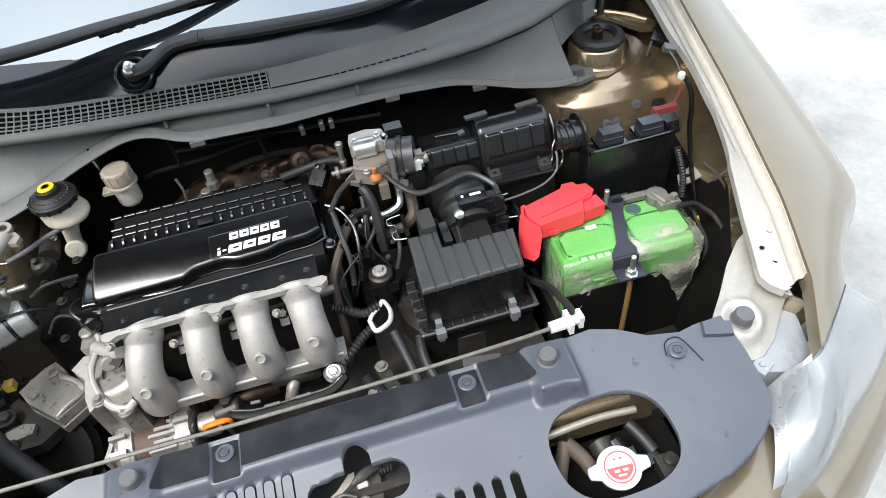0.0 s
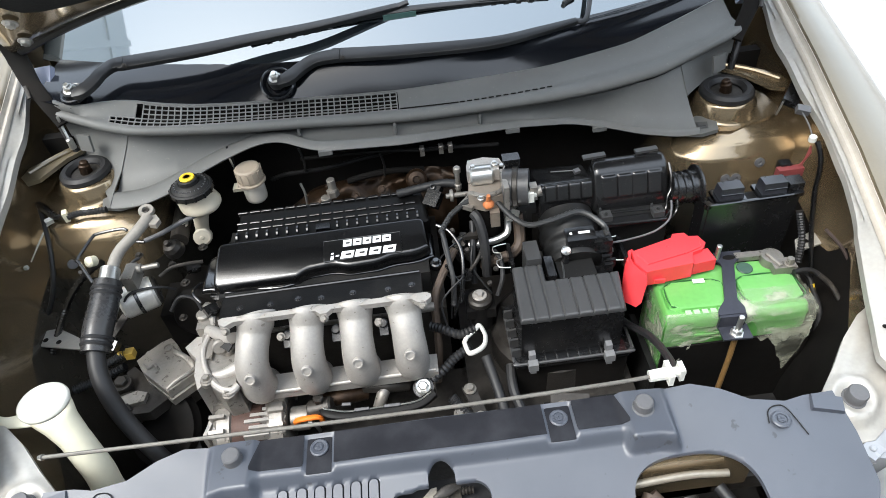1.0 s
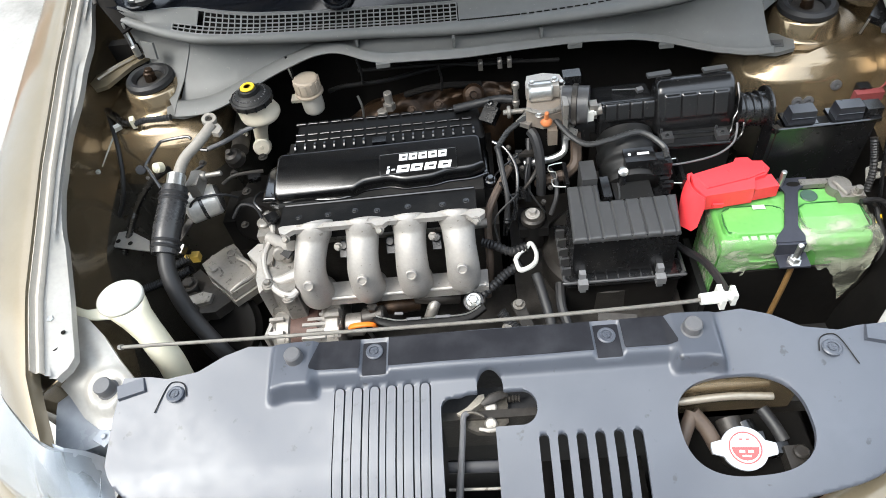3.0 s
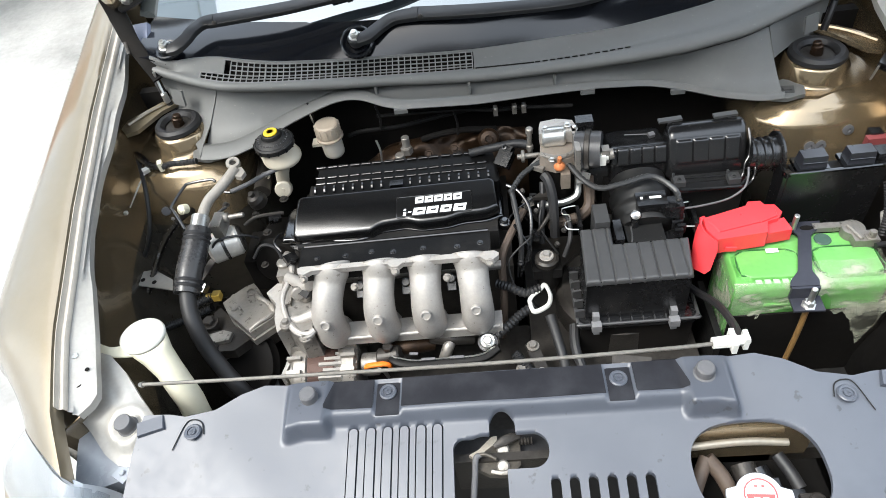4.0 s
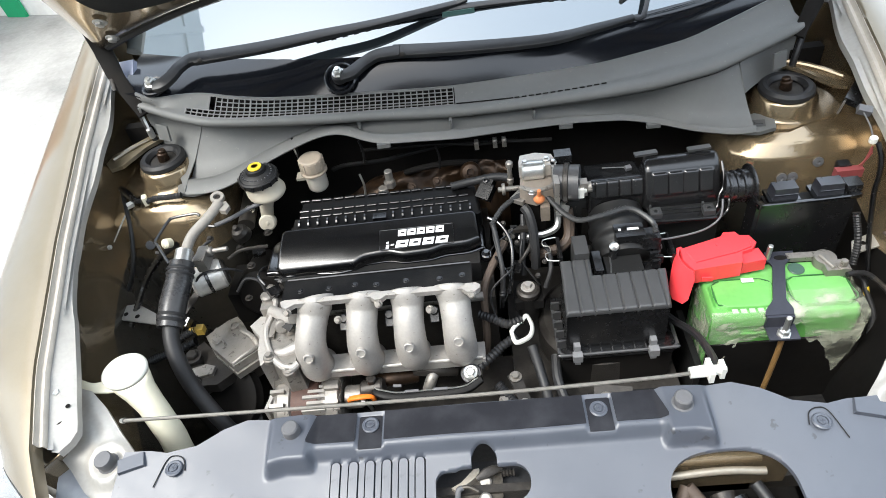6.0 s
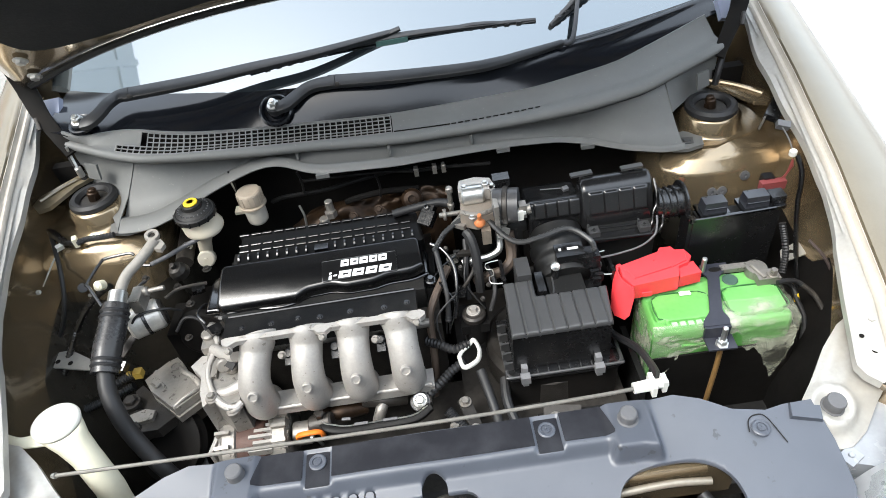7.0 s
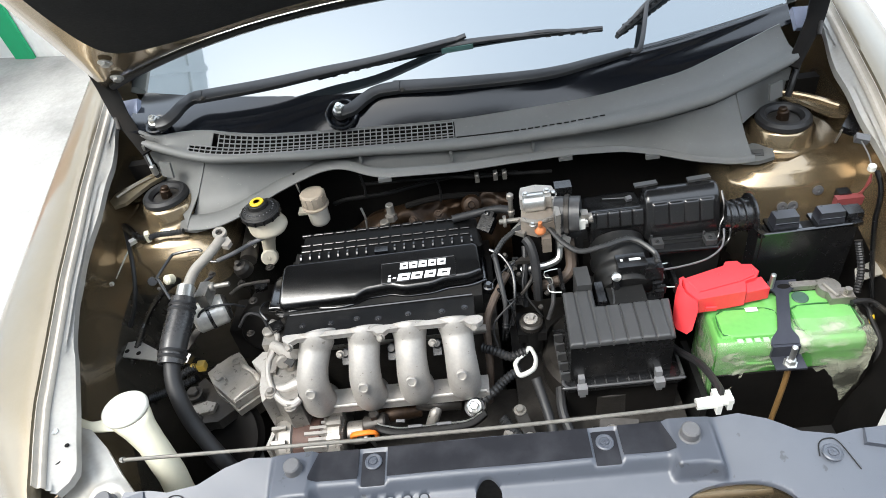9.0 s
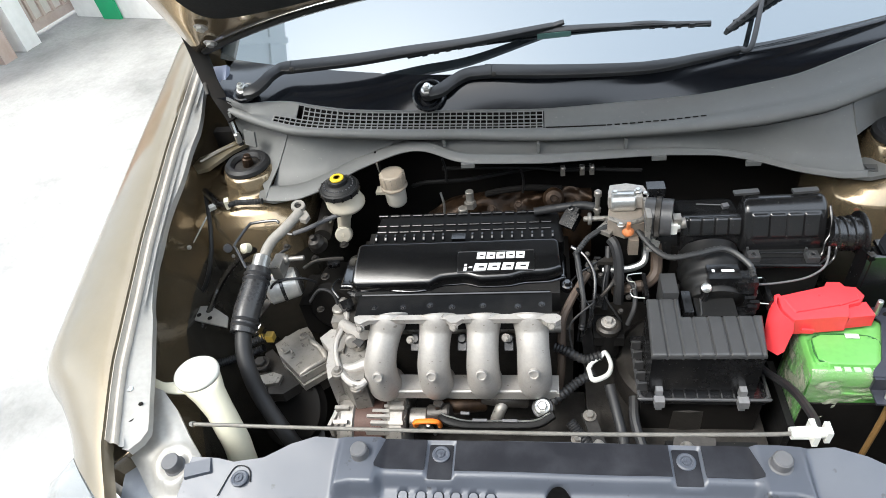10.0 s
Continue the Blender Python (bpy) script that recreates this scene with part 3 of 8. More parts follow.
for s in (-1, 1):
    f = part("fender", fender(s), paint, car, "bronze metallic fender", angle=50)
    part("fender_hem", flange(s, True), lip_grey, f, "grey inner hem", angle=50)
    fl = part("fender_flange", flange(s, False), pale, f, "pale fender mounting flange with bolts", angle=50)
    for y, off in ((0.3, 0.016), (0.47, 0.014), (0.12, 0.012), (-0.105, 0.028)):
        x = float(np.interp(y, IY, IX)) + off
        part("flange_bolt", hexbolt((s * x, y, edge_z(y) - 0.0275), 0.0055, 0.006), steel if s < 0 or y > 0 else pale, f)
    # No hole is cut: dark discs on the flange paint its shade.
    for x, y, r in ((0.576, -0.125, 0.0032), (0.5835, -0.146, 0.0048)):
        part("flange_hole", cyl(r, 0, 0.0012, 14, 0.0003, place((s * x, y, edge_z(y) - 0.0255))), shade_black, f, "dark disc for the shade of a punched hole")
    part("inner_apron", apron(s, 0, 4), paint_in, car, "bronze inner wing", angle=60)
    # Lower wing darker than the bronze above, near-black on the right.
    part("lower_apron", apron(s, 3, 7), wing_dark if s < 0 else shade_black, car, "dark lower wing", angle=60)
    t = part("strut_tower", tower(s, 0.7, 0.9), paint_in, car, "bronze strut tower", angle=60)
    part("tower_collar", lathe([(0.056, 0.812), (0.066, 0.805), (0.082, 0.8), (0.086, 0.797), (0.085, 0.794)], 40, place((s * 0.584, 0.395, 0), -4)), paint_in, t, "pressed collar plate", angle=60)
    if s > 0:
        part("collar_shelf", prism([(0.545, 0.33), (0.57, 0.326), (0.622, 0.343), (0.672, 0.364), (0.684, 0.4), (0.664, 0.448), (0.61, 0.45)], 0.794, 0.8015, 0.003, 3), paint_in, t, "flat shelf beside the tower neck", angle=60)
    part("wheel_house", tower(s, 0.4, 0.7), wing_dark, car, "dark wheel house", angle=60)
    ring = [(0.03, 0.838), (0.03, 0.842), (0.036, 0.849), (0.044, 0.85), (0.05, 0.845), (0.051, 0.838)]
    part("strut_ring", lathe([(r * (0.86 if s < 0 else 0.93), z) for r, z in ring], 40, place((s * 0.58, 0.395, 0))), rubber, t, "black rubber strut bearing ring")
    part("strut_well", cyl(0.028, 0.826, 0.839, 24, 0.001, place((s * 0.58, 0.395, 0))), dark_metal, t)
    part("strut_rod", join(cyl(0.01, 0.0, 0.02, 12, 0.002, place((s * 0.58, 0.395, 0.835), -8, -s * 6)), lathe([(0.011, 0.008), (0.011, 0.016), (0.009, 0.018)], 6, place((s * 0.58, 0.395, 0.83), -8, -s * 6)),
                          lathe([(0.0075, 0.015), (0.0075, 0.029), (0.006, 0.031)], 12, place((s * 0.58, 0.395, 0.83), -8, -s * 6))), rust, t, "rusty strut rod and nut")
    # brace behind the tower
    part("tower_brace", prism([(s * x, y) for x, y in ((0.588, 0.446), (0.594, 0.464), (0.612, 0.466), (0.64, 0.438), (0.676, 0.402), (0.68, 0.376), (0.664, 0.356), (0.644, 0.364), (0.614, 0.42))], 0.85, 0.857, 0.003), paint if s < 0 else paint_in, car, "pressed sheet metal brace")
    part("brace_ridge", tube([(s * 0.598, 0.456, 0.858), (s * 0.634, 0.424, 0.86), (s * 0.668, 0.384, 0.859)], 0.0045, 8), paint if s < 0 else paint_in, car)
    # headlamp support panel with its rubber stop
    _o = [(0.478, -0.186), (0.49, -0.17), (0.514, -0.145), (0.548, -0.105), (0.58, -0.076), (0.611, -0.06), (0.622, -0.08), (0.622, -0.155), (0.607, -0.163), (0.578, -0.19), (0.552, -0.219), (0.526, -0.236), (0.502, -0.237), (0.486, -0.227), (0.481, -0.205)]
    _o = [(s * x, y) for x, y in _o]

    def bracket_z(x, y):
        a = np.abs(x)
        d = sd_poly(x, y, _o)
        z = 0.7395 + 0.2 * (y + 0.21) + 0.003 * smooth_step(0.0, 0.012, d)
        z = z + 0.006 * np.exp(-((np.hypot(a - 0.519, y + 0.188) - 0.024) / 0.007) ** 2)
        # pressed bead running up to the wing, and a stepped outer flange
        z = z + 0.004 * smooth_step(-0.006, 0.006, (a - 0.55) * 0.72 - (y + 0.15) * 0.69) * smooth_step(-0.215, -0.16, y)
        z = z - 0.007 * smooth_step(0.006, -0.004, d - 0.016) * smooth_step(-0.17, -0.2, y)
        return z + 0.0012 * np.sin(a * 95 + 1) * np.sin(y * 70)

    hl = part("headlamp_bracket", sheet(bracket_z, lambda x, y: sd_poly(x, y, _o), min(s * 0.46, s * 0.635), max(s * 0.46, s * 0.635), -0.245, -0.045, 0.004, 0.012), pale, car, "pale pressed headlamp support panel", angle=50)
    part("rubber_stop", lathe([(0.0145, -0.006), (0.0145, 0.003), (0.0125, 0.005), (0.0122, 0.018), (0.011, 0.02), (0, 0.0205)], 24, place((s * 0.519, -0.188, 0.746), 8, 0, 0)), rubber_grey, hl, "grey rubber hood stop")
    # headlamp
    hm = mat("lamp_housing", (0.32, 0.34, 0.37), 0.25, vary=0.1, scale=10, dirt=0.4, dirt_color=(0.09, 0.09, 0.1))
    lamp = part("headlamp", prism([(s * 0.555, -0.14), (s * 0.612, -0.14), (s * 0.603, -0.2), (s * 0.585, -0.262), (s * 0.55, -0.262), (s * 0.512, -0.25), (s * 0.502, -0.226), (s * 0.53, -0.19)], 0.66, 0.724, 0.004), hm, car, "grey headlamp housing")
    for v in lamp.data.vertices:
        v.co.z += 0.1 * v.co.y
    part("headlamp_lens", thicken(lamp_skin(s, 0.0, 0.02), 0.003), lens_mat, lamp, "clear headlamp lens", angle=60)
    part("lamp_reflector", lamp_skin(s, 0.014, 0.012), mat("lamp_silver", (0.5, 0.52, 0.55), 0.3, 0.5, vary=0.15, scale=12), lamp, "silver reflector")
    part("lamp_tab", join(box(-0.012, 0.012, -0.01, 0.01, 0, 0.006, 0.002, m=place((s * 0.518, -0.246, 0.72), 0, 0, s * 30)), cyl(0.004, 0.006, 0.01, 10, 0.001, place((s * 0.518, -0.246, 0.72)))), hm, lamp)
    wheel = part("wheel", lathe([(0.15, -0.08), (0.27, -0.088), (0.296, -0.07), (0.3, -0.03), (0.3, 0.03), (0.296, 0.07), (0.27, 0.088), (0.15, 0.08)], 48, place((s * 0.7, 0.4, 0.302), 0, 90)), rubber, car, "black tyre on the concrete")
    part("rim", lathe([(0.02, s * 0.05), (0.1, s * 0.045), (0.15, s * 0.07), (0.19, s * 0.082)], 32, place((s * 0.7, 0.4, 0.302), 0, 90)), alu_dirty, wheel)

# bumper skin in front of the radiator cover and lamps
_rows = []
for _x in np.linspace(-0.81, 0.81, 82):
    _a = abs(_x)
    _y = -0.422 + 0.24 * _a**2 if _a < 0.525 else float(np.interp(_a, [0.525, 0.54, 0.61, 0.7, 0.77, 0.81], [-0.388, -0.376, -0.336, -0.281, -0.226, -0.166]))
    _z = 0.662 + 0.006 * min(1, _a / 0.5) if _a < 0.525 else float(np.interp(_a, [0.525, 0.61, 0.81], [0.648, 0.634, 0.604]))
    _e = float(np.interp(_a, [0.36, 0.45, 0.525], [-0.391, -0.35, -0.287])) if 0.36 < _a < 0.525 else _y
    _rows.append([(_x, _e + 0.03, _z - 0.012), (_x, _e + 0.012, _z), (_x, _e, _z + 0.001), (_x, 0.5 * (_e + _y) - 0.012, _z - 0.002), (_x, _y - 0.02, _z - 0.006), (_x, _y - 0.045, _z - 0.03), (_x, _y - 0.06, _z - 0.075), (_x, _y - 0.075, _z - 0.16), (_x, _y - 0.08, _z - 0.3), (_x, _y - 0.05, _z - 0.45)])
part("bumper", thicken(loft(_rows), 0.003), paint, car, "bronze bumper skin", angle=60)

# rest of the car behind the windshield
def hull(y):
    f = (y - 0.68) / 2.6
    w = 0.85 - 0.05 * max(0, f - 0.7) ** 2 * 10
    top = 0.985 + 0.03 * f
    return [(-w + 0.08, y, 0.24), (-w, y, 0.32), (-w - 0.01, y, 0.62), (-w + 0.03, y, 0.88), (-w + 0.07, y, top), (w - 0.07, y, top), (w - 0.03, y, 0.88), (w + 0.01, y, 0.62), (w, y, 0.32), (w - 0.08, y, 0.24)]


part("rear_body", loft([hull(y) for y in np.linspace(0.7, 3.28, 24)], close=True, cap=True), paint, car, "bronze body sides and doors", angle=40)
_roof = [(1.2, 1.335, 0.6), (1.5, 1.4, 0.61), (2.0, 1.42, 0.61), (2.5, 1.39, 0.59), (2.7, 1.36, 0.57)]
part("roof", thicken(loft([[(w * u, y, z - 0.03 * abs(u) ** 3) for u in np.linspace(-1, 1, 13)] for y, z, w in _roof]), 0.01), paint, car, "bronze roof", angle=60)
tint = mat("tinted_glass", (0.01, 0.012, 0.014), 0.05, vary=0.05, coat=1.0)
for s in (-1, 1):
    part("side_glass", thicken(loft([[(s * 0.77, max(0.95, y - 0.15), 0.99), (s * 0.7, y, 1.18), (s * (w + 0.005), y, z - 0.035)] for y, z, w in _roof]), 0.006), tint, car, "dark tinted side glass", angle=60)
    wheel = part("wheel", lathe([(0.15, -0.08), (0.27, -0.088), (0.296, -0.07), (0.3, -0.03), (0.3, 0.03), (0.296, 0.07), (0.27, 0.088), (0.15, 0.08)], 48, place((s * 0.76, 2.75, 0.302), 0, 90)), rubber, car, "black tyre on the concrete")
    part("rim", lathe([(0.02, s * 0.05), (0.1, s * 0.045), (0.15, s * 0.07), (0.19, s * 0.082)], 32, place((s * 0.78, 2.75, 0.302), 0, 90)), alu_dirty, wheel)
part("rear_glass", thicken(loft([[(0.57 * u, 2.7, 1.355 - 0.03 * abs(u) ** 3) for u in np.linspace(-1, 1, 9)], [(0.74 * u, 3.2, 1.0) for u in np.linspace(-1, 1, 9)]]), 0.006), tint, car, "dark rear window")

# bulkhead and floor of the bay, deep shade put into their near-black
part("bulkhead", box(-0.66, 0.66, 0.455, 0.475, 0.3, 0.88, 0.004), shade_black, car, "bulkhead in near-black for the bay's shade")
part("bay_floor", box(-0.6, 0.6, -0.33, 0.47, 0.3, 0.32, 0.004), shade_black, car, "dark undertray")
part("crossmember", box(-0.5, 0.5, -0.235, -0.15, 0.64, 0.672, 0.006), dark_metal, car, "dark radiator crossmember")
part("radiator", box(-0.34, 0.34, -0.235, -0.195, 0.36, 0.69, 0.004), mat("radiator_fins", (0.03, 0.03, 0.032), 0.5, 0.5, vary=0.3, scale=60), car, "dark radiator core")

# windshield
WS = []
for _v in np.linspace(0, 0.8, 12):
    WS.append([(_x * (1 - 0.05 * _v), 0.473 + 0.33 * _x * _x + _v * 0.88, 0.9555 + _v * (0.5 - 0.06 * _v)) for _x in np.linspace(-0.68, 0.68, 33)])
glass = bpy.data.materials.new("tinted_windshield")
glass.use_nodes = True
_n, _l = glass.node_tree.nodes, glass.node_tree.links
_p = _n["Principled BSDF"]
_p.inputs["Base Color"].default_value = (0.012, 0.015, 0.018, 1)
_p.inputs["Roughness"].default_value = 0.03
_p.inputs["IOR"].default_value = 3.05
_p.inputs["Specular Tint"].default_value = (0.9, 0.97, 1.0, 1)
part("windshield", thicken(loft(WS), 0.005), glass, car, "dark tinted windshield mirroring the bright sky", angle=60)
# Cabin front under the glass, its shade given as near-black colour.
part("scuttle", box(-0.62, 0.62, 0.5, 1.3, 0.5, 0.9, 0.02), shade_black, car, "dark cabin front")
for s in (-1, 1):
    part("windshield_pillar", tube([(s * 0.69, 0.63, 0.98), (s * 0.68, 0.9, 1.14), (s * 0.65, 1.3, 1.36)], 0.022, 10, flat=0.7), paint, car, "bronze windshield pillar")
    part("corner_cover", box(-0.019, 0.019, -0.021, 0.021, -0.008, 0.004, 0.004, m=place((s * 0.649, 0.538, 0.957), 38, s * 6, s * 6)), mat("corner_cap_grey", (0.24, 0.26, 0.34), 0.4, vary=0.05), car, "pale blue grey cowl corner cap")
    part("door_mirror_base", box(-0.04, 0.04, -0.09, 0.09, -0.1, 0, 0.02, m=place((s * 0.73, 0.75, 0.98))), paint, car)

# hood, raised
HOOD = 50.0
_c, _s = math.cos(radians(HOOD)), math.sin(radians(HOOD))
HM = Matrix(((1, 0, 0, 0), (0, -_c, -_s, 0.558), (0, _s, -_c, 0.995), (0, 0, 0, 1)))


def hood_rear(x):
    return 0.2 * (1 - (np.abs(x) / 0.69) ** 2.2)


def hood_inside(x, v):
    w = 0.69 - 0.12 * np.maximum(v, 0) - 0.05 * np.maximum(v - 0.5, 0) ** 2
    return np.minimum(np.minimum(w - np.abs(x), v - hood_rear(x)), 0.93 - 0.2 * x * x - v)


hood = part("hood", xform(sheet(lambda x, v: -0.03 - 0.03 * (1 - (x / 0.7) ** 2) * np.clip(v * 3, 0, 1), hood_inside, -0.72, 0.72, -0.02, 0.95, 0.02, -0.012), HM), paint, car, "raised bronze hood", angle=60)


def hood_frame(x, v):
    d = hood_inside(x, v)
    return 0.004 + 0.012 * smooth_step(0.004, 0.04, d)


def hood_felt(x, v):
    k = 0.05
    a, b, c = 0.69 - 0.12 * np.maximum(v, 0) - np.abs(x), v - hood_rear(x), 0.93 - 0.2 * x * x - v
    return -k * np.log(np.exp(-a / k) + np.exp(-b / k) + np.exp(-c / k)) - 0.075


part("hood_inner_frame", xform(sheet(hood_frame, lambda x, v: np.minimum(hood_inside(x, v) - 0.012, np.hypot(x + 0.49, v - 0.185) - 0.011), -0.72, 0.72, -0.02, 0.95, 0.01, 0.02), HM), paint_in, hood, "bronze inner hood frame", angle=50)
part("hood_insulator", xform(sheet(lambda x, v: 0.03 + 0.006 * np.sin(x * 14) * np.sin(v * 11), hood_felt, -0.72, 0.72, -0.02, 0.95, 0.014, 0.02), HM), mat("felt_black", (0.008, 0.008, 0.008), 0.95, vary=0.2, bump=0.5, bump_scale=300), hood, "black felt hood insulator", angle=60)
part("hood_seal", xform(tube([(x, float(hood_rear(x)) + 0.004, 0.002) for x in np.linspace(-0.66, 0.66, 24)], 0.0085, 8, 3), HM), rubber, hood, "black rubber seal")
for s in (-1, 1):
    h = part("hood_hinge", bar([(-s * x, y, z) for x, y, z in [(-0.692, 0.544, 1.070), (-0.685, 0.544, 1.035), (-0.670, 0.534, 1.000), (-0.655, 0.508, 0.970), (-0.626, 0.471, 0.945), (-0.598, 0.439, 0.915)]], [0.012, 0.02, 0.034, 0.03, 0.026, 0.022], 0.006, (s * -0.2, -0.6, 0.75)), shade_black, car, "black steel hood hinge arm")
    part("hinge_strip", bar([(-s * x, y, z) for x, y, z in [(-0.702, 0.563, 0.990), (-0.672, 0.521, 0.975), (-0.648, 0.470, 0.955)]], [0.006, 0.009, 0.007], 0.003, (s * -0.2, -0.6, 0.75)), dark_metal, h, "worn hinge strip")
    part("hinge_bolt", hexbolt(None, 0.008, 0.008, HM @ place((s * 0.61, 0.09, 0.02))), steel, h)
    part("hinge_bolt", hexbolt(None, 0.008, 0.008, HM @ place((s * 0.595, 0.15, 0.02))), steel, h)
    part("hinge_cable", tube([(s * 0.66, 0.54, 0.99), (s * 0.635, 0.49, 0.93), (s * 0.61, 0.45, 0.88), (s * 0.6, 0.44, 0.84)], 0.006, 8), rubber, h)

# ---- radiator cover ----
PX = [0, 0.26, 0.285, 0.32, 0.352, 0.386, 0.426, 0.45, 0.49, 0.53]
PY = [-0.150, -0.152, -0.154, -0.153, -0.164, -0.183, -0.190, -0.186, -0.185, -0.19]


RIB = [-0.1975, -0.1741, -0.1520, -0.1301, -0.1082, -0.0866]


def cover_front(x):
    a = np.abs(x)
    return -0.392 + 0.22 * a**2 + 3.4 * np.maximum(a - 0.4, 0) ** 2


def cover_inside(x, y):
    a = np.abs(x)
    front, side = y - cover_front(x), (np.interp(-y, [0.15, 0.185, 0.235, 0.291, 0.34, 0.4], [0.465, 0.487, 0.495, 0.497, 0.481, 0.43]) - a)
    low = np.minimum(front, side)
    d = np.minimum(np.interp(a, PX, PY) - y, low - 0.006 * np.log(np.exp((low - front) / 0.006) + np.exp((low - side) / 0.006)))
    qx, qy = (x - 0.295) + 0.1 * (y + 0.285), y + 0.286
    d = np.minimum(d, (((np.abs(qx) / 0.074) ** 2.6 + (np.abs(qy) / 0.055) ** 2.6) ** (1 / 2.6) - 1) * 0.055)
    latch = np.minimum(sd_box(x, y, -0.033, -0.304, 0.0335, 0.073, 0.014), sd_box(x, y, 0.002, -0.249, 0.052, 0.021, 0.02))
    latch = np.minimum(latch, sd_box(x, y, -0.003, -0.223, 0.0165, 0.02, 0.0165))
    d = np.minimum(d, latch)
    for k in range(6):
        d = np.minimum(d, sd_box(x, y, 0.058 + 0.0225 * k, -0.331, 0.0062, 0.05, 0.006))
    for k in range(6):
        d = np.minimum(d, sd_box(x, y, RIB[k] + 0.03 * (y + 0.26), -0.325, 0.0074, 0.114, 0.0065))
    return d


def cover_height(x, y):
    a = np.abs(x)
    base = 0.764 + 0.30 * (y + 0.2) - 0.6 * np.maximum(-0.3 - y, 0) ** 1.5 - 0.012 * smooth_step(0.42, 0.2, a)
    tray = smooth_step(-0.212, -0.196, y) * smooth_step(0.245, 0.225, a)
    pad = smooth_step(0.291, 0.281, a) * smooth_step(0.222, 0.234, a) * smooth_step(-0.225, -0.212, y + 0.25 * np.maximum(a - 0.262, 0))
    z = base * (1 - tray) + 0.7665 * tray
    z = z * (1 - pad) + 0.773 * pad
    # clip recesses in the tray
    for cx in (-0.15, 0.15):
        t = smooth_step(0.0185, 0.0165, np.abs(x - cx)) * smooth_step(-0.2065, -0.204, y) * smooth_step(-0.152, -0.156, y)
        z = z * (1 - t) + (0.7625 + 0.02 * (y + 0.17)) * t
    return z + 0.0008 * np.sin(x * 31) * np.sin(y * 43)


cover = part("radiator_cover", sheet(cover_height, cover_inside, -0.53, 0.53, -0.42, -0.14, 0.0028, 0.007), panel_mat, None, angle=75)
for _k in range(6):
    part("moulded_rib", sheet(lambda x, y: cover_height(x, y) + 0.0014, lambda x, y: -sd_box(x, y, RIB[_k] + 0.03 * (y + 0.26), -0.325, 0.0056, 0.112, 0.005), RIB[_k] - 0.012, RIB[_k] + 0.012, -0.395, -0.205, 0.0028, 0.006), panel_mat, cover, angle=75)
tagged(cover, "satin dark grey plastic radiator cover with slots and an oval opening", "engine cover panel")
part("centre_tray", sheet(lambda x, y: cover_height(x, y) + 0.0012, lambda x, y: np.minimum(np.minimum(np.minimum(0.224 - np.abs(x) - 0.25 * (y + 0.15), y + 0.193), -0.1515 - y), np.minimum(np.abs(np.abs(x) - 0.15) - 0.019, 9.0)), -0.24, 0.24, -0.2, -0.145, 0.0035, 0.0015), tray_mat, cover, "smooth darker centre strip", angle=40)
for s in (-1, 1):
    part("clip_seat", sheet(lambda x, y: cover_height(x, y) + 0.001, lambda x, y: np.minimum(np.minimum(0.0155 - np.abs(x - s * 0.15), y + 0.203), -0.156 - y), s * 0.15 - 0.02, s * 0.15 + 0.02, -0.22, -0.15, 0.0035, 0.0015), tray_mat, cover, "recessed clip seat")
for x, y, z in ((-0.412, -0.211, 0.7625), (0.412, -0.212, 0.7625), (-0.15, -0.17, 0.7635), (0.15, -0.172, 0.7635)):
    part("push_clip", clip_head((x, y, z), 0.0115), panel_mat, cover, "dished plastic push clip")
for s in (-1, 1):
    part("hood_stop", lathe([(0.014, -0.004), (0.014, 0.0), (0.0118, 0.002), (0.0112, 0.013), (0.0095, 0.015), (0, 0.0152)], 24, place((s * 0.254, -0.177, 0.772))), rubber_grey, cover, "grey rubber hood stop")
    part("foam_block", box(-0.021, 0.021, -0.0115, 0.0115, -0.004, 0.011, 0.004, 3, (0.85, 0.8), m=place((s * 0.473, -0.199, 0.758), 8, s * 4, s * -14)), panel_mat, cover, "grey foam corner seal")
    part("clip_tab", tube([(s * 0.397, -0.214, 0.761), (s * 0.401, -0.2, 0.7655), (s * 0.412, -0.195, 0.767), (s * 0.424, -0.2, 0.7655), (s * 0.438, -0.232, 0.756)], 0.0008, 6), plastic_matt, cover)

# ---- cowl ----
BX = [-0.56, -0.543, -0.50, -0.462, -0.415, -0.364, -0.319, -0.274, -0.24, -0.208, -0.181, -0.144, -0.01, 0.093, 0.197, 0.291, 0.35, 0.406, 0.473, 0.535, 0.56]
BYY = [0.334, 0.329, 0.321, 0.318, 0.337, 0.371, 0.385, 0.394, 0.3945, 0.384, 0.367, 0.354, 0.344, 0.3555, 0.367, 0.371, 0.359, 0.337, 0.322, 0.328, 0.335]
BZ = [0.805, 0.805, 0.807, 0.812, 0.819, 0.8305, 0.842, 0.853, 0.857, 0.8555, 0.8515, 0.85, 0.85, 0.846, 0.84, 0.831, 0.8225, 0.8145, 0.808, 0.806, 0.806]
RX = [-0.62, -0.605, -0.523, -0.468, -0.365, -0.263, -0.16, -0.004, 0.148, 0.2485, 0.348, 0.449, 0.601, 0.62]
RY = [0.457, 0.45, 0.412, 0.395, 0.393, 0.391, 0.391, 0.376, 0.372, 0.368, 0.368, 0.382, 0.445, 0.453]
GX = [-0.62, -0.513, -0.467, -0.4155, -0.365, -0.2625, -0.1585, -0.01, 0.1, 0.2, 0.264, 0.45, 0.62]
GY = [0.468, 0.4187, 0.4055, 0.401, 0.402, 0.4035, 0.402, 0.396, 0.391, 0.391, 0.3925, 0.408, 0.47]
KX = [-0.62, -0.572, -0.547, -0.4885, -0.4324, -0.368, -0.2635, -0.158, -0.007, 0.106, 0.26, 0.416, 0.62]
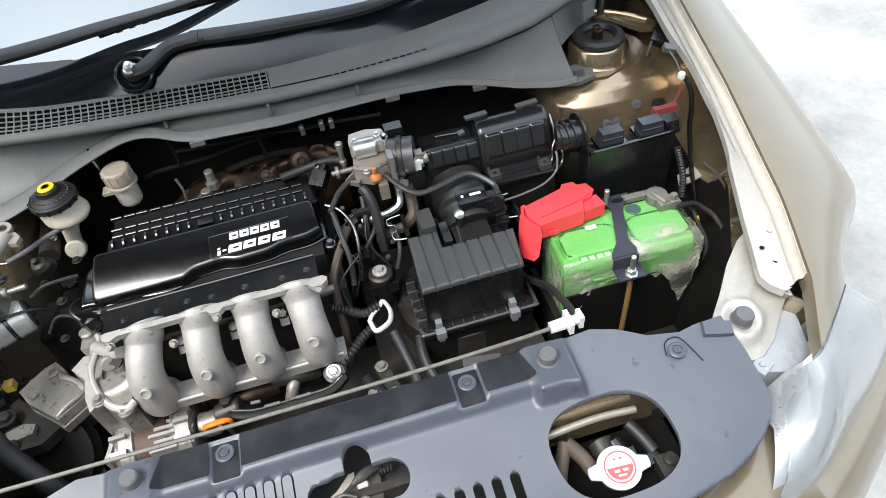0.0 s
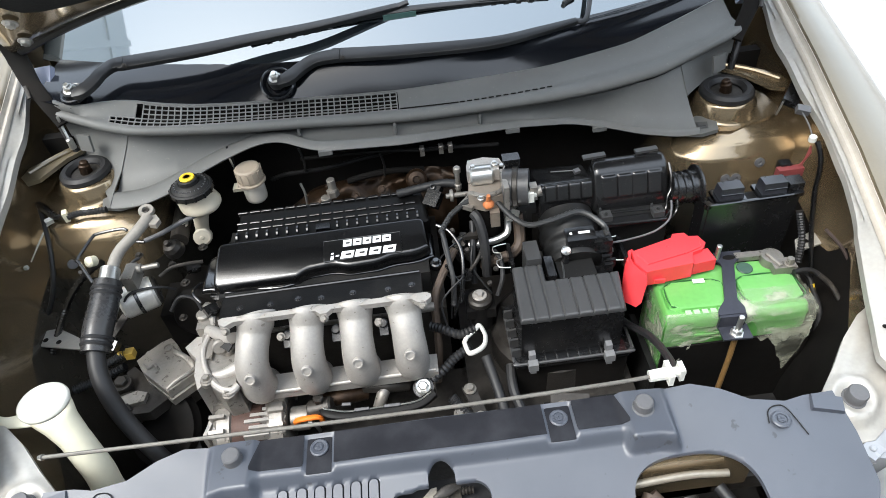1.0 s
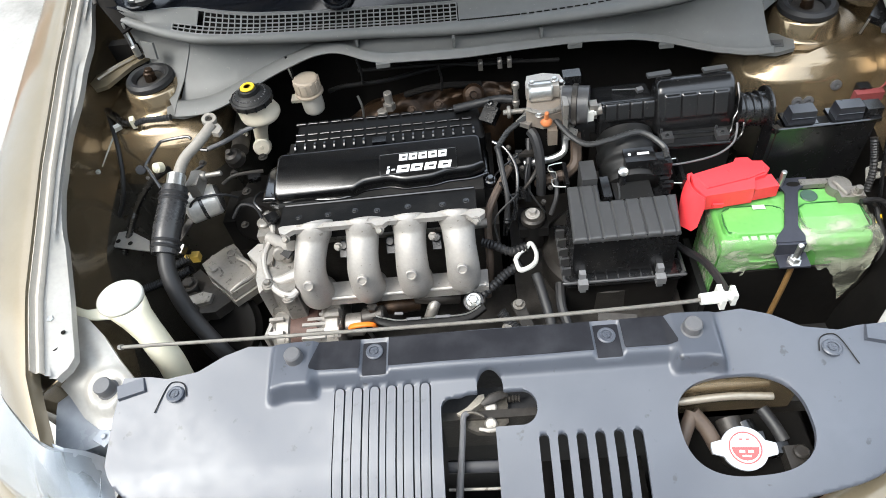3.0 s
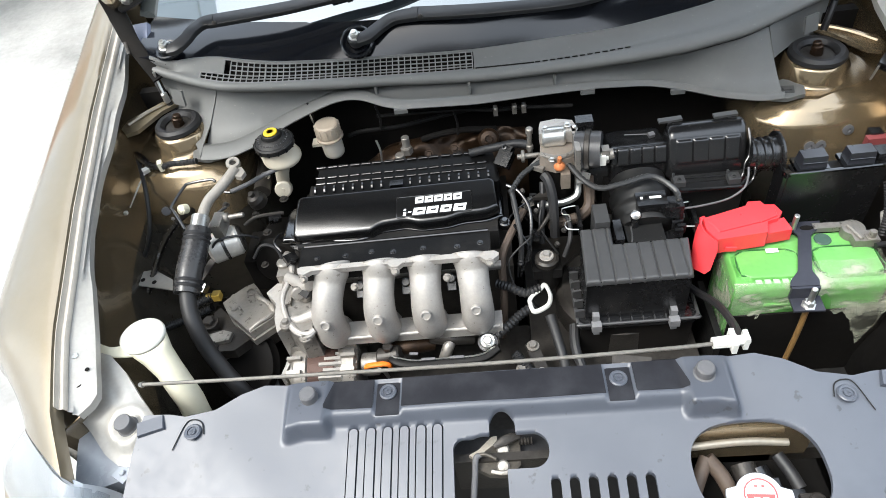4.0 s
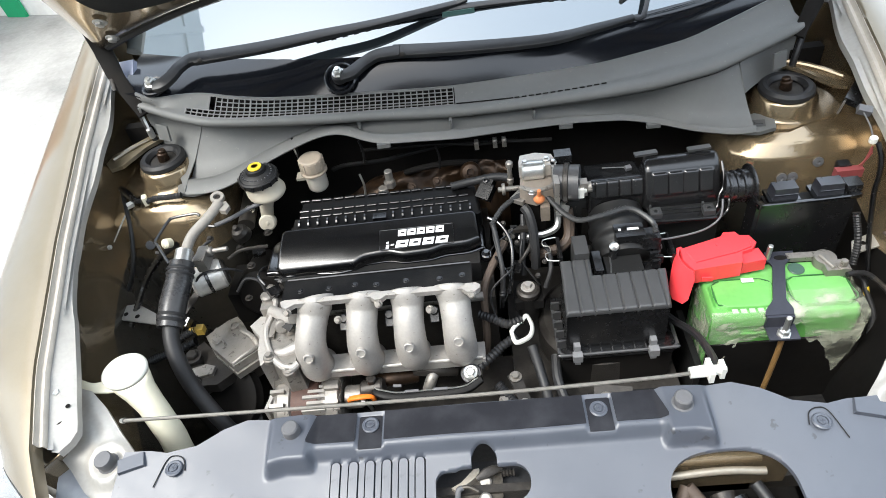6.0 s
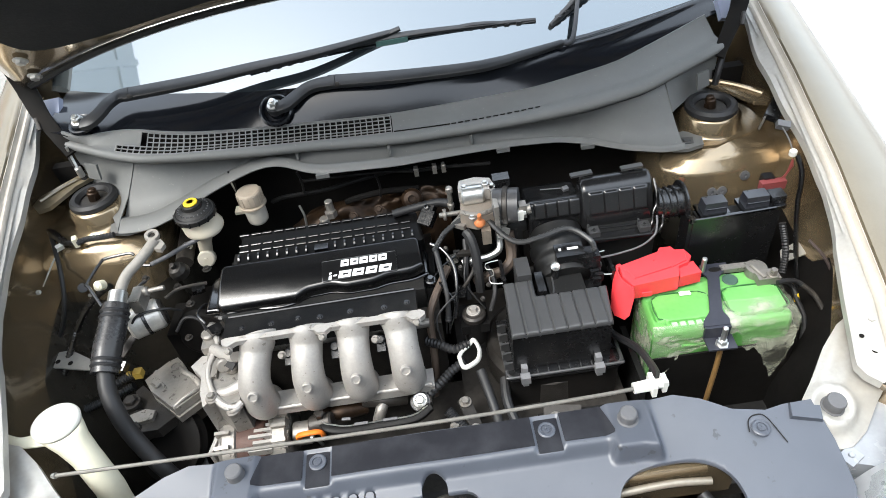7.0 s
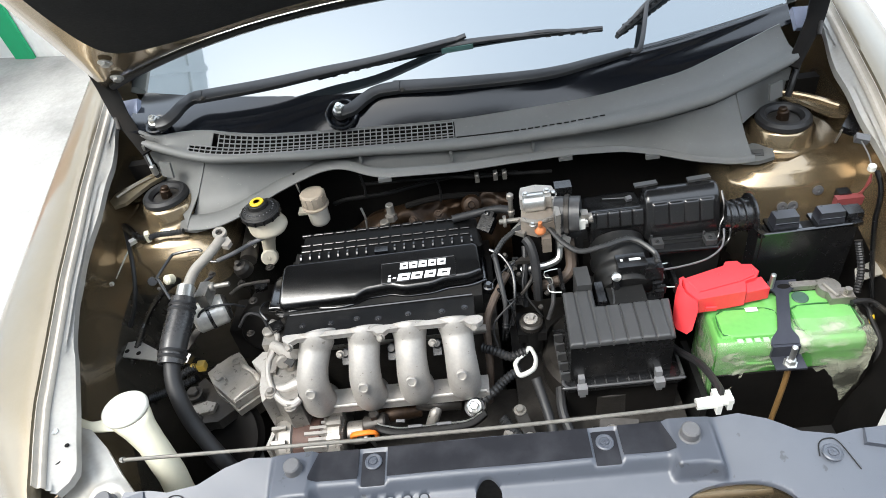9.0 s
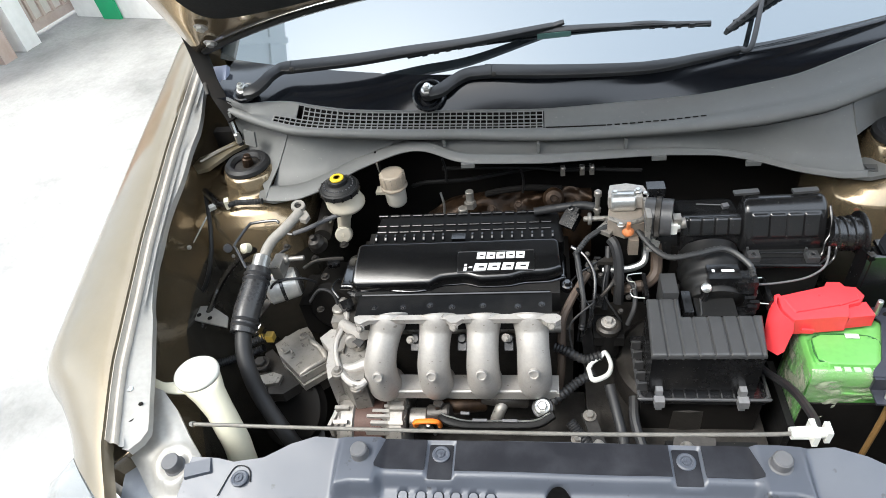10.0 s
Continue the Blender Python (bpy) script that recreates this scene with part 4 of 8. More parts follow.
KY = [0.47, 0.438, 0.453, 0.464, 0.449, 0.439, 0.439, 0.44, 0.4315, 0.435, 0.434, 0.456, 0.545]
CORNER_L, CORNER_R = -0.487, 0.492


def rim_z(x):
    return 0.885 + 0.045 * (x / 0.6) ** 2


def smooth_interp(x, xs, ys, w=0.015):
    return float(sum(np.interp(x + d * w, xs, ys) for d in (-1, -0.5, 0, 0.5, 1)) / 5)


def cowl_back(x):
    return smooth_interp(x, KX, KY, 0.02)


def cowl_wall(x):
    """Front wall of the cowl, from its rolled lower edge over a flange and a hollow up to the rim."""
    xb = x - 0.042 * float(smooth_step(-0.40, CORNER_L, x)) + 0.018 * float(smooth_step(0.36, CORNER_R, x))
    yb, zb = smooth_interp(xb, BX, BYY), smooth_interp(xb, BX, BZ)
    yr, zr = smooth_interp(x, RX, RY), rim_z(x)
    ledge = float(np.interp(x, [-0.5, -0.41, -0.36, -0.25, -0.1, 0.1, 0.25], [0.03, 0.036, 0.027, 0.017, 0.013, 0.01, 0.003]))
    back = float(np.interp(x, [-0.5, -0.1, 0.3], [0.024, 0.022, 0.008]))
    y1, z1 = yb + ledge + 0.012, zb + 0.002
    y2, z2 = yr + back, zr - 0.021

    def rise(f, bow):
        return xb + (x - xb) * f, y1 + (y2 - y1) * f + bow, z1 + (z2 - z1) * f

    return [(xb, yb + 0.012, zb - 0.006), (xb, yb, zb - 0.004), (xb, yb - 0.004, zb), (xb, yb - 0.001, zb + 0.004), (xb, yb + ledge * 0.7, zb + 0.009), (xb, yb + ledge, zb + 0.009), (xb, yb + ledge + 0.004, zb + 0.003), rise(0.0, 0.0), rise(0.3, 0.008), rise(0.65, 0.009), rise(1.0, 0.0)]


def cowl_shelf(x):
    """Rim and grille shelf of the cowl, from under the rim back to the scuttle."""
    yr, zr, yg, yk = smooth_interp(x, RX, RY), rim_z(x), smooth_interp(x, GX, GY), cowl_back(x)
    zk = zr + 0.014
    m = 0.38
    return [(x, yr + 0.012, zr - 0.018), (x, yr + 0.002, zr - 0.015), (x, yr - 0.003, zr - 0.009), (x, yr - 0.002, zr - 0.002), (x, yr + 0.003, zr + 0.001), (x, yg - 0.002, zr + 0.002), (x, yg, zr + 0.001),
            (x, yg + (yk - yg) * m, zr + 0.001 + (zk - zr) * 0.2 - 0.0035 * float(smooth_step(0.0, 0.12, x))), (x, yk, zk), (x, yk + 0.002, zk + 0.0035), (x, yk + 0.006, zk + 0.003), (x, yk + 0.01, zk + 0.0005)]


cowl = thing("cowl_panel", (0, 0.36, 0.82), "dusty grey plastic cowl panel with mesh air grille below the windshield", "cowl panel")
_bm = loft([cowl_shelf(x) for x in np.linspace(-0.61, 0.61, 147)])
_drop = []
for _f in _bm.faces:
    _m = _f.calc_center_median()
    _s = cowl_shelf(_m.x)
    if _s[6][1] < _m.y < _s[7][1] and -0.512 < _m.x < -0.01 or _s[7][1] < _m.y < _s[8][1] and -0.466 < _m.x < -0.01:
        _drop.append(_f)
bmesh.ops.delete(_bm, geom=_drop, context="FACES")
part("cowl_shelf", thicken(_bm, 0.002), cowl_mat, cowl, "dusty grey rim and shelf", angle=60)
part("cowl_wall", thicken(loft([cowl_wall(x) for x in np.linspace(CORNER_L, CORNER_R, 120)]), 0.002), cowl_mat, cowl, "dusty grey hollowed front wall", angle=60)
_line = lambda x, f: Vector(cowl_shelf(x)[6]).lerp(Vector(cowl_shelf(x)[7]), f) if f <= 1 else Vector(cowl_shelf(x)[7]).lerp(Vector(cowl_shelf(x)[8]), f - 1)
_cols = np.linspace(-0.511, -0.011, 46)
_g = []
for k, x in enumerate(_cols):
    _g.append(tube([_line(x, f) for f in ((0.0, 1.0, 2.0) if x > -0.466 else (0.0, 1.0))], 0.0012 if k % 11 else 0.0017, 4, 1, smooth=False))
for f in (0.0, 0.5, 1.0, 1.33, 1.67, 2.0):
    _g.append(tube([_line(x, f) for x in _cols if f <= 1 or x > -0.466], 0.0012, 4, 1, smooth=False))
part("grille_mesh", join(*_g), mat("mesh_grey", (0.17, 0.17, 0.165), 0.5, vary=0.15, scale=20, dirt=0.3, dirt_color=(0.09, 0.088, 0.085), dirt_scale=10), cowl, "pale grey square air intake mesh")
# Near-black sheet under the mesh, painting the shade inside the intake.
part("grille_well", loft([[_line(x, f) - Vector((0, 0, 0.02 if 0 < f < 2 else 0.002)) for f in (0, 0.2, 1.0, 1.9, 2)] for x in _cols]), shade_black, cowl)
# Thin dark strips on the shelf paint the shade of its slits.
for k in range(21):
    x = 0.0 + 0.0128 * k
    part("slit", box(-0.0044 - 0.002 * (k < 8), 0.0044 + 0.002 * (k < 8), -0.0011, 0.0011, 0, 0.0012, 0.0003, m=place(Vector(cowl_shelf(x)[6]) + Vector((0, 0.0, 0.0008)), 0, 0, math.degrees(math.atan2(cowl_shelf(x + 0.01)[6][1] - cowl_shelf(x)[6][1], 0.01)))), shade_black, cowl)
for x in (-0.19, -0.02, 0.13):
    a, b = Vector(cowl_wall(x)[7]), Vector(cowl_wall(x)[10])
    part("moulded_tab", box(-0.0022, 0.0022, -0.008, 0.004, 0, 0.018, 0.001, m=place(a.lerp(b, 0.2))), cowl_mat, cowl)
for x in (-0.145, 0.185, 0.34):
    part("edge_lug", box(-0.012, 0.012, -0.004, 0.004, -0.008, 0.0, 0.002, m=place(Vector(cowl_wall(x)[2]))), cowl_mat, cowl)
for s in (-1, 1):
    part("end_tongue", prism([(s * 0.488, 0.366), (s * 0.49, 0.327), (s * 0.515, 0.321), (s * 0.546, 0.329), (s * 0.552, 0.352), (s * 0.545, 0.366), (s * 0.525, 0.378)], 0.799, 0.8065, 0.0025), cowl_mat, cowl)
    part("tongue_clip", join(prism([(s * 0.505, 0.338), (s * 0.53, 0.335), (s * 0.535, 0.354), (s * 0.509, 0.357)], 0.8065, 0.8078, 0.0006), prism([(s * 0.514, 0.342), (s * 0.527, 0.3405), (s * 0.527, 0.3475), (s * 0.515, 0.3495)], 0.8078, 0.81, 0.0008)), mat("clip_seat_grey", (0.055, 0.056, 0.056), 0.5, vary=0.15), cowl, "dark grey recessed clip")
    # side wall that turns back from the corner towards the hinge
    _w = cowl_wall(CORNER_L if s < 0 else CORNER_R)
    _a = [Vector(_w[i]) for i in (3, 5, 8, 9, 10)] if s < 0 else [Vector(_w[8]).lerp(Vector(_w[9]), 0.5), Vector(_w[9]), Vector(_w[9]).lerp(Vector(_w[10]), 0.33), Vector(_w[9]).lerp(Vector(_w[10]), 0.67), Vector(_w[10])]
    _b = [Vector((s * 0.605, 0.458, z)) for z in (0.835, 0.85, 0.87, 0.895, rim_z(0.605) - 0.016)]
    part("end_wall", thicken(loft([[p.lerp(q, f) + Vector((0, 0.012 * math.sin(math.pi * f), 0)) for p, q in zip(_a, _b)] for f in np.linspace(0, 1, 9)]), 0.002), cowl_mat, cowl, "grey side wall", angle=60)
    part("seal_flap", box(-0.014, 0.014, -0.002, 0.002, -0.03, 0.0, 0.003, m=place((s * 0.565, 0.42, 0.9), -12, 0, s * 24)), cowl_mat, cowl)
# glossy scuttle top between cowl and glass
_rows = []
for x in np.linspace(-0.64, 0.64, 61):
    yk, zk = cowl_back(x), rim_z(x) + 0.013
    yw, zw = 0.476 + 0.33 * x * x, 0.957
    row = []
    crest = 0.006 * float(smooth_step(-0.05, 0.2, x))
    for f in np.linspace(0, 1, 26):
        row.append((x, yk + (yw - yk) * f, zk + (zw - zk) * f + 0.004 * math.sin(math.pi * f) + crest * math.exp(-(((f - 0.72) / 0.13) ** 2))))
    _rows.append(row)
_top = part("scuttle_top", thicken(loft(_rows), 0.002), mat("blue_black_gloss", (0.006, 0.0068, 0.009), 0.14, vary=0.1, scale=10, spec=0.6, dirt=0.04, dirt_color=(0.015, 0.017, 0.02)), None, angle=60)
tagged(_top, "glossy black scuttle panel below the windshield", "scuttle panel")
for x, y, z, tilt in ((-0.569, 0.467, 0.957, 14), (-0.215, 0.451, 0.9355, 38)):
    part("pivot_boss", lathe([(0.034, -0.006), (0.033, 0.001), (0.03, 0.0035), (0.0265, 0.0015), (0.023, -0.004), (0.014, -0.006)], 36, place((x, y, z), tilt) @ Matrix.Scale(0.72 if x < -0.4 else 0.92, 4)), _top.data.materials[0], _top, "black moulded pivot well")

arm_black = mat("wiper_black", (0.014, 0.0145, 0.016), 0.42, vary=0.15, scale=12, dirt=0.25, dirt_color=(0.035, 0.034, 0.033), dirt_scale=14, spec=0.6)


def wiper(pivot, head_pts, arm_pts, blade_a, blade_b, label, teal=False):
    w = thing("wiper", pivot, label, "wiper", "windshield wipers")
    p, q = Vector(pivot), Vector(arm_pts[-1])
    head = part("arm_head", join(bar(head_pts, [0.02, 0.024, 0.022, 0.022, 0.024], 0.011), lathe([(0.013, -0.012), (0.0145, -0.004), (0.0145, 0.003), (0.0125, 0.0055)], 24, place(p, 20))), arm_black, w, "black wiper arm head")
    part("pivot_nut", join(lathe([(0.0115, 0.004), (0.0115, 0.006), (0.0088, 0.0065), (0.0088, 0.013), (0.007, 0.015)], 6, place(p, 20)), lathe([(0.0115, 0.003), (0.0115, 0.006), (0.008, 0.007)], 20, place(p, 20)), cyl(0.005, 0.014, 0.019, 12, 0.001, place(p, 20))), steel, head, "zinc pivot nut")
    part("head_pin", lathe([(0.0045, 0), (0.0045, 0.002), (0.003, 0.0025)], 12, place(Vector(head_pts[-1]) + Vector((0.004, -0.012, 0.0)), 70)), dark_metal, head)
    part("arm", bar(arm_pts, [0.0255, 0.0235, 0.02, 0.016, 0.011], 0.0095), arm_black, w, "black pressed wiper arm")
    a, b = Vector(blade_a), Vector(blade_b)
    turn = math.degrees(math.atan2(b.y - a.y, b.x - a.x))
    part("arm_link", bar([q + (Vector(arm_pts[-2]) - q) * 0.04, q + Vector((0.02, 0.004, 0.004)), a.lerp(b, 0.45 if teal else 0.2) + Vector((0, 0, 0.012))], [0.011, 0.009, 0.008], 0.004), arm_black, w)
    bl = part("blade", bar([a, a.lerp(b, 0.3) + Vector((0, 0, 0.012)), a.lerp(b, 0.5) + Vector((0, 0, 0.016)), a.lerp(b, 0.7) + Vector((0, 0, 0.012)), b], [0.006, 0.011, 0.014, 0.011, 0.006], 0.006), arm_black, w, "black wiper blade bridge")
    part("blade_rubber", tube([a - Vector((0, 0, 0.003)), a.lerp(b, 0.5) - Vector((0, 0, 0.004)), b - Vector((0, 0, 0.003))], 0.0045, 6, flat=1.2), rubber, bl)
    for f in np.linspace(0.06, 0.94, 22):
        part("blade_claw", box(-0.0045, 0.0045, -0.006, 0.006, -0.003, 0.004, 0.001, m=place(a.lerp(b, f), 0, 0, turn)), arm_black, bl)
    for f0, f1 in ((0.06, 0.42), (0.58, 0.94)):
        c0, c1 = a.lerp(b, f0), a.lerp(b, f1)
        part("blade_yoke", bar([c0, c0.lerp(c1, 0.25) + Vector((0, 0, 0.009)), c0.lerp(c1, 0.5) + Vector((0, 0, 0.013)), c0.lerp(c1, 0.75) + Vector((0, 0, 0.009)), c1], [0.005, 0.008, 0.008, 0.008, 0.005], 0.003), arm_black, bl)
    part("blade_joint", box(-0.03, 0.03, -0.008, 0.008, 0, 0.014, 0.003, m=place(a.lerp(b, 0.5), 0, 0, turn)), mat("teal_plastic", (0.06, 0.12, 0.11), 0.4) if teal else arm_black, bl)
    return w


wiper((-0.569, 0.463, 0.962), [(-0.563, 0.453, 0.962), (-0.546, 0.455, 0.965), (-0.531, 0.471, 0.970), (-0.519, 0.490, 0.976), (-0.502, 0.506, 0.980), (-0.479, 0.505, 0.983)],
      [(-0.488, 0.505, 0.982), (-0.351, 0.496, 0.992), (-0.244, 0.501, 0.999), (-0.138, 0.508, 1.004), (0.010, 0.543, 1.006)], (-0.26, 0.53, 0.981), (0.285, 0.55, 0.986), "black wiper with blade resting low on the windshield", True)
wiper((-0.215, 0.449, 0.943), [(-0.211, 0.440, 0.943), (-0.190, 0.445, 0.947), (-0.166, 0.463, 0.954), (-0.141, 0.471, 0.961), (-0.098, 0.466, 0.966)],
      [(-0.112, 0.470, 0.965), (0.021, 0.443, 0.969), (0.161, 0.431, 0.971), (0.250, 0.455, 0.969), (0.320, 0.480, 0.967)], (0.31, 0.535, 0.978), (0.62, 0.74, 1.085), "black wiper with blade across the far windshield corner")

# ---- engine ----
engine = thing("engine", (-0.16, 0.2, 0.32), "dark greasy engine block low in the bay", "engine")
part("block", box(-0.36, 0.03, 0.1, 0.33, 0.33, 0.69, 0.015), dark_metal, engine)
part("valve_cover", box(-0.335, 0.01, 0.14, 0.3, 0.69, 0.735, 0.01), plastic_matt, engine)
part("gearbox", join(box(0.05, 0.32, -0.06, 0.28, 0.33, 0.56, 0.03), cyl(0.1, 0.0, 0.2, 28, 0.01, place((0.2, 0.1, 0.42)))), dark_metal, engine, "dark gearbox casing")
part("sump_side", box(-0.4, 0.05, -0.08, 0.1, 0.33, 0.52, 0.02), dark_metal, engine)
_rows = []
for x in np.linspace(-0.24, 0.075, 40):
    _top = 0.752 + 0.016 * noise.noise(Vector((x * 16, 0, 3))) - 0.9 * max(0, -0.16 - x) ** 1.2
    row = []
    for f in np.linspace(0, 1, 14):
        p = Vector((x, 0.345 + 0.05 * f * f, 0.62 + (_top - 0.62) * (f * (2 - f))))
        row.append(p + Vector((0, -1, 0.6)) * 0.02 * noise.noise(Vector((x * 26, f * 4.5, 1.7))))
    _rows.append(row)
part("exhaust_shield", thicken(loft(_rows), 0.002), rust, engine, "dented rusty exhaust heat shield", angle=60)
part("heat_shield_boss", lathe([(0.02, -0.01), (0.02, 0.003), (0.015, 0.009), (0.007, 0.011), (0.006, 0.004), (0, 0.004)], 20, place((0.005, 0.36, 0.757), 55)), rust, engine)
for _x, _z in ((-0.11, 0.742), (-0.06, 0.75), (0.04, 0.745)):
    part("shield_bolt", hexbolt(None, 0.006, 0.007, place((_x, 0.352, _z), 50)), rust, engine)

cover_e = thing("engine_cover", (-0.16, 0.22, 0.735), "glossy black plastic engine cover with ribbed rear edge and white badge", "engine cover")


WAVE_X = [-0.345, -0.335, -0.325, -0.311, -0.279, -0.266, -0.231, -0.207, -0.189, -0.145, -0.12, -0.072, -0.048, -0.009, 0.005, 0.02]
WAVE_Y = [0.158, 0.149, 0.145, 0.147, 0.149, 0.144, 0.142, 0.147, 0.157, 0.16, 0.152, 0.153, 0.16, 0.161, 0.165, 0.172]


def front_wave(x):
    return sum(np.interp(x + d, WAVE_X, WAVE_Y) for d in (-0.006, 0, 0.006)) / 3


def top_inside(x, y):
    d = -sd_box(x, y, -0.163, 0.19, 0.1775 + 0.06 * (0.19 - y), 0.041, 0.012)
    return np.minimum(d, y - front_wave(x))


def top_height(x, y):
    d = top_inside(x, y)
    return 0.747 + 0.2 * (y - 0.145) + 0.011 * round_edge(d, 0.007) - 0.05 * np.maximum(0, 0.175 - y) ** 1.3 + 0.0015 * np.sin((x + 0.16) * 9) - 4.4 * (0.35 + 0.65 * smooth_step(-0.06, -0.3, x)) * np.maximum(0, 0.2 - y) ** 2 + 0.002


def skirt_inside(x, y):
    d = -sd_box(x, y, -0.172, 0.19, 0.194, 0.052, 0.02)
    return np.minimum(d, y - front_wave(x) - 0.001)


part("cover_top", sheet(top_height, top_inside, -0.355, 0.03, 0.13, 0.24, 0.0016, 0.006), cover_gloss, cover_e, "glossy black moulded top", angle=60)
part("cover_skirt", sheet(lambda x, y: 0.7345 + 0.004 * round_edge(skirt_inside(x, y), 0.004), skirt_inside, -0.375, 0.03, 0.13, 0.25, 0.0022, 0.004), gloss, cover_e, "black lower skirt lip", angle=60)
part("cover_wall", sheet(lambda x, y: 0.731 + 0 * x, lambda x, y: skirt_inside(x, y) - 0.009, -0.375, 0.03, 0.13, 0.25, 0.005, 0.03), plastic, cover_e, angle=60)


def comb_z(y):
    return 0.763 + 0.22 * (y - 0.235)


part("cover_comb", sheet(lambda x, y: comb_z(y) - 0.0035 + 0.0035 * round_edge(0.168 - 0.15 * (y - 0.24) - np.abs(x + 0.148), 0.004), lambda x, y: -sd_box(x, y, -0.148, 0.266, 0.168 - 0.15 * (y - 0.24), 0.034, 0.01), -0.33, 0.04, 0.23, 0.302, 0.0035, 0.03), comb_black, cover_e, "black ribbed rear section", angle=50)
for _y, _n, _h in ((0.2615, 15, 0.0042), (0.2745, 15, 0.0042), (0.2955, 15, 0.006)):
    for _k in range(_n):
        _x = -0.31 + 0.0208 * _k + random.uniform(-0.001, 0.001)
        _z = comb_z(_y)
        _sec = [(_y - 0.002, _z - 0.003), (_y - 0.002, _z + _h - 0.0016), (_y - 0.0017, _z + _h - 0.0013), (_y + 0.0003, _z + _h - 0.0001), (_y + 0.0008, _z + _h), (_y + 0.0016, _z + _h - 0.0004), (_y + 0.0018, _z - 0.003)]
        part("cover_rib", loft([[(x, y, z) for y, z in _sec] for x in (_x, _x + 0.0162)], close=True, cap=True), rib_black, cover_e, angle=30)
for _k in range(19):
    _x = -0.309 + 0.0172 * _k
    if not -0.18 < _x < -0.142:
        _z = comb_z(0.246)
        _sec = [(0.2405, _z - 0.003), (0.2405, _z + 0.0035), (0.241, _z + 0.0042), (0.2458, _z + 0.0074), (0.2466, _z + 0.0077), (0.2525, _z + 0.0077), (0.2525, _z - 0.003)]
        part("cover_tooth", loft([[(x, y, z) for y, z in _sec] for x in (_x - 0.0016, _x + 0.0016)], close=True, cap=True), rib_black, cover_e, angle=30)
part("oil_filler_tab", box(-0.172, -0.148, 0.232, 0.246, 0.765, 0.777, 0.003), gloss, cover_e)
_bz = lambda x, y: float(top_height(np.array(x), np.array(y)))
_badge = part("badge", sheet(lambda x, y: top_height(x, y) + 0.0008, lambda x, y: -sd_box(x, y, -0.0945, 0.184, 0.0645, 0.0195, 0.002), -0.165, -0.025, 0.16, 0.21, 0.003, 0.0012), comb_black, cover_e, "black badge plate")
part("badge_frame", tube([(x, y, _bz(x, y) + 0.001) for x, y in ((-0.158, 0.1655), (-0.0315, 0.1655), (-0.0315, 0.2025), (-0.158, 0.2025), (-0.158, 0.1655))], 0.0005, 6, smooth=False), rubber_grey, _badge, "thin grey frame line")


def badge_mark(x0, x1, y0, y1, lean=0.0, slot=0.0):
    z = _bz((x0 + x1) / 2, (y0 + y1) / 2) + 0.0012
    k = 0.2
    pts = [(x0, y0), (x1, y0), (x1 + lean, y1), (x0 + lean, y1)]
    bm = prism(pts, 0, 0.0009, 0.0002)
    for v in bm.verts:
        v.co.z += z + k * (v.co.y - (y0 + y1) / 2)
    part("badge_mark", bm, white_paint, _badge, "white printed mark")
    if slot:
        bm = prism([(x0 + (x1 - x0) * 0.35 + lean * 0.4, y0 + (y1 - y0) * 0.36), (x0 + (x1 - x0) * 0.8 + lean * 0.4, y0 + (y1 - y0) * 0.36), (x0 + (x1 - x0) * 0.8 + lean * 0.6, y0 + (y1 - y0) * 0.6), (x0 + (x1 - x0) * 0.35 + lean * 0.6, y0 + (y1 - y0) * 0.6)], 0.0009, 0.0012, 0)
        for v in bm.verts:
            v.co.z += z + k * (v.co.y - (y0 + y1) / 2)
        part("badge_slot", bm, plastic_matt, _badge)


for k in range(5):
    badge_mark(-0.126 + 0.0163 * k, -0.1122 + 0.0163 * k, 0.187, 0.1995, 0.001, 1.0)
badge_mark(-0.1475, -0.1425, 0.166, 0.1735, 0.001)
badge_mark(-0.1463, -0.1425, 0.1755, 0.1785, 0.001)
badge_mark(-0.139, -0.1335, 0.171, 0.1735, 0.001)
for x0, x1 in ((-0.131, -0.1105), (-0.1075, -0.0885), (-0.0845, -0.066), (-0.062, -0.0415)):
    badge_mark(x0, x1, 0.1655, 0.179, 0.003, 1.0)
for x, y in ((-0.345, 0.172), (0.022, 0.16)):
    part("cover_lug", join(cyl(0.01, 0.722, 0.736, 18, 0.002, place((x, y, 0))), cyl(0.006, 0.736, 0.741, 6, 0.001, place((x, y, 0)))), gloss, cover_e)
_cm2 = place((0.03, 0.262, 0.788), 34, 0, -36)
_con = part("coil_connector", join(box(-0.013, 0.013, -0.015, 0.013, -0.012, 0.004, 0.002, m=_cm2), box(-0.009, 0.009, 0.009, 0.022, -0.008, 0.006, 0.002, m=_cm2), lathe([(0.0045, 0), (0.0045, 0.007), (0.0028, 0.0075), (0.002, 0.003), (0, 0.003)], 14, _cm2 @ place((-0.003, 0.016, 0.004)))), plastic, cover_e, "black cable connector")
for _k in range(5):
    part("connector_rib", box(-0.011, 0.011, -0.013 + 0.004 * _k, -0.011 + 0.004 * _k, 0.004, 0.0052, 0.0004, m=_cm2), plastic, _con)
part("breather_hose", tube([(-0.03, 0.288, 0.785), (0.01, 0.29, 0.79), (0.05, 0.283, 0.8), (0.075, 0.27, 0.805)], 0.0078, 12, ribs=0.1, pitch=0.007), rubber, cover_e, "black ribbed breather hose")

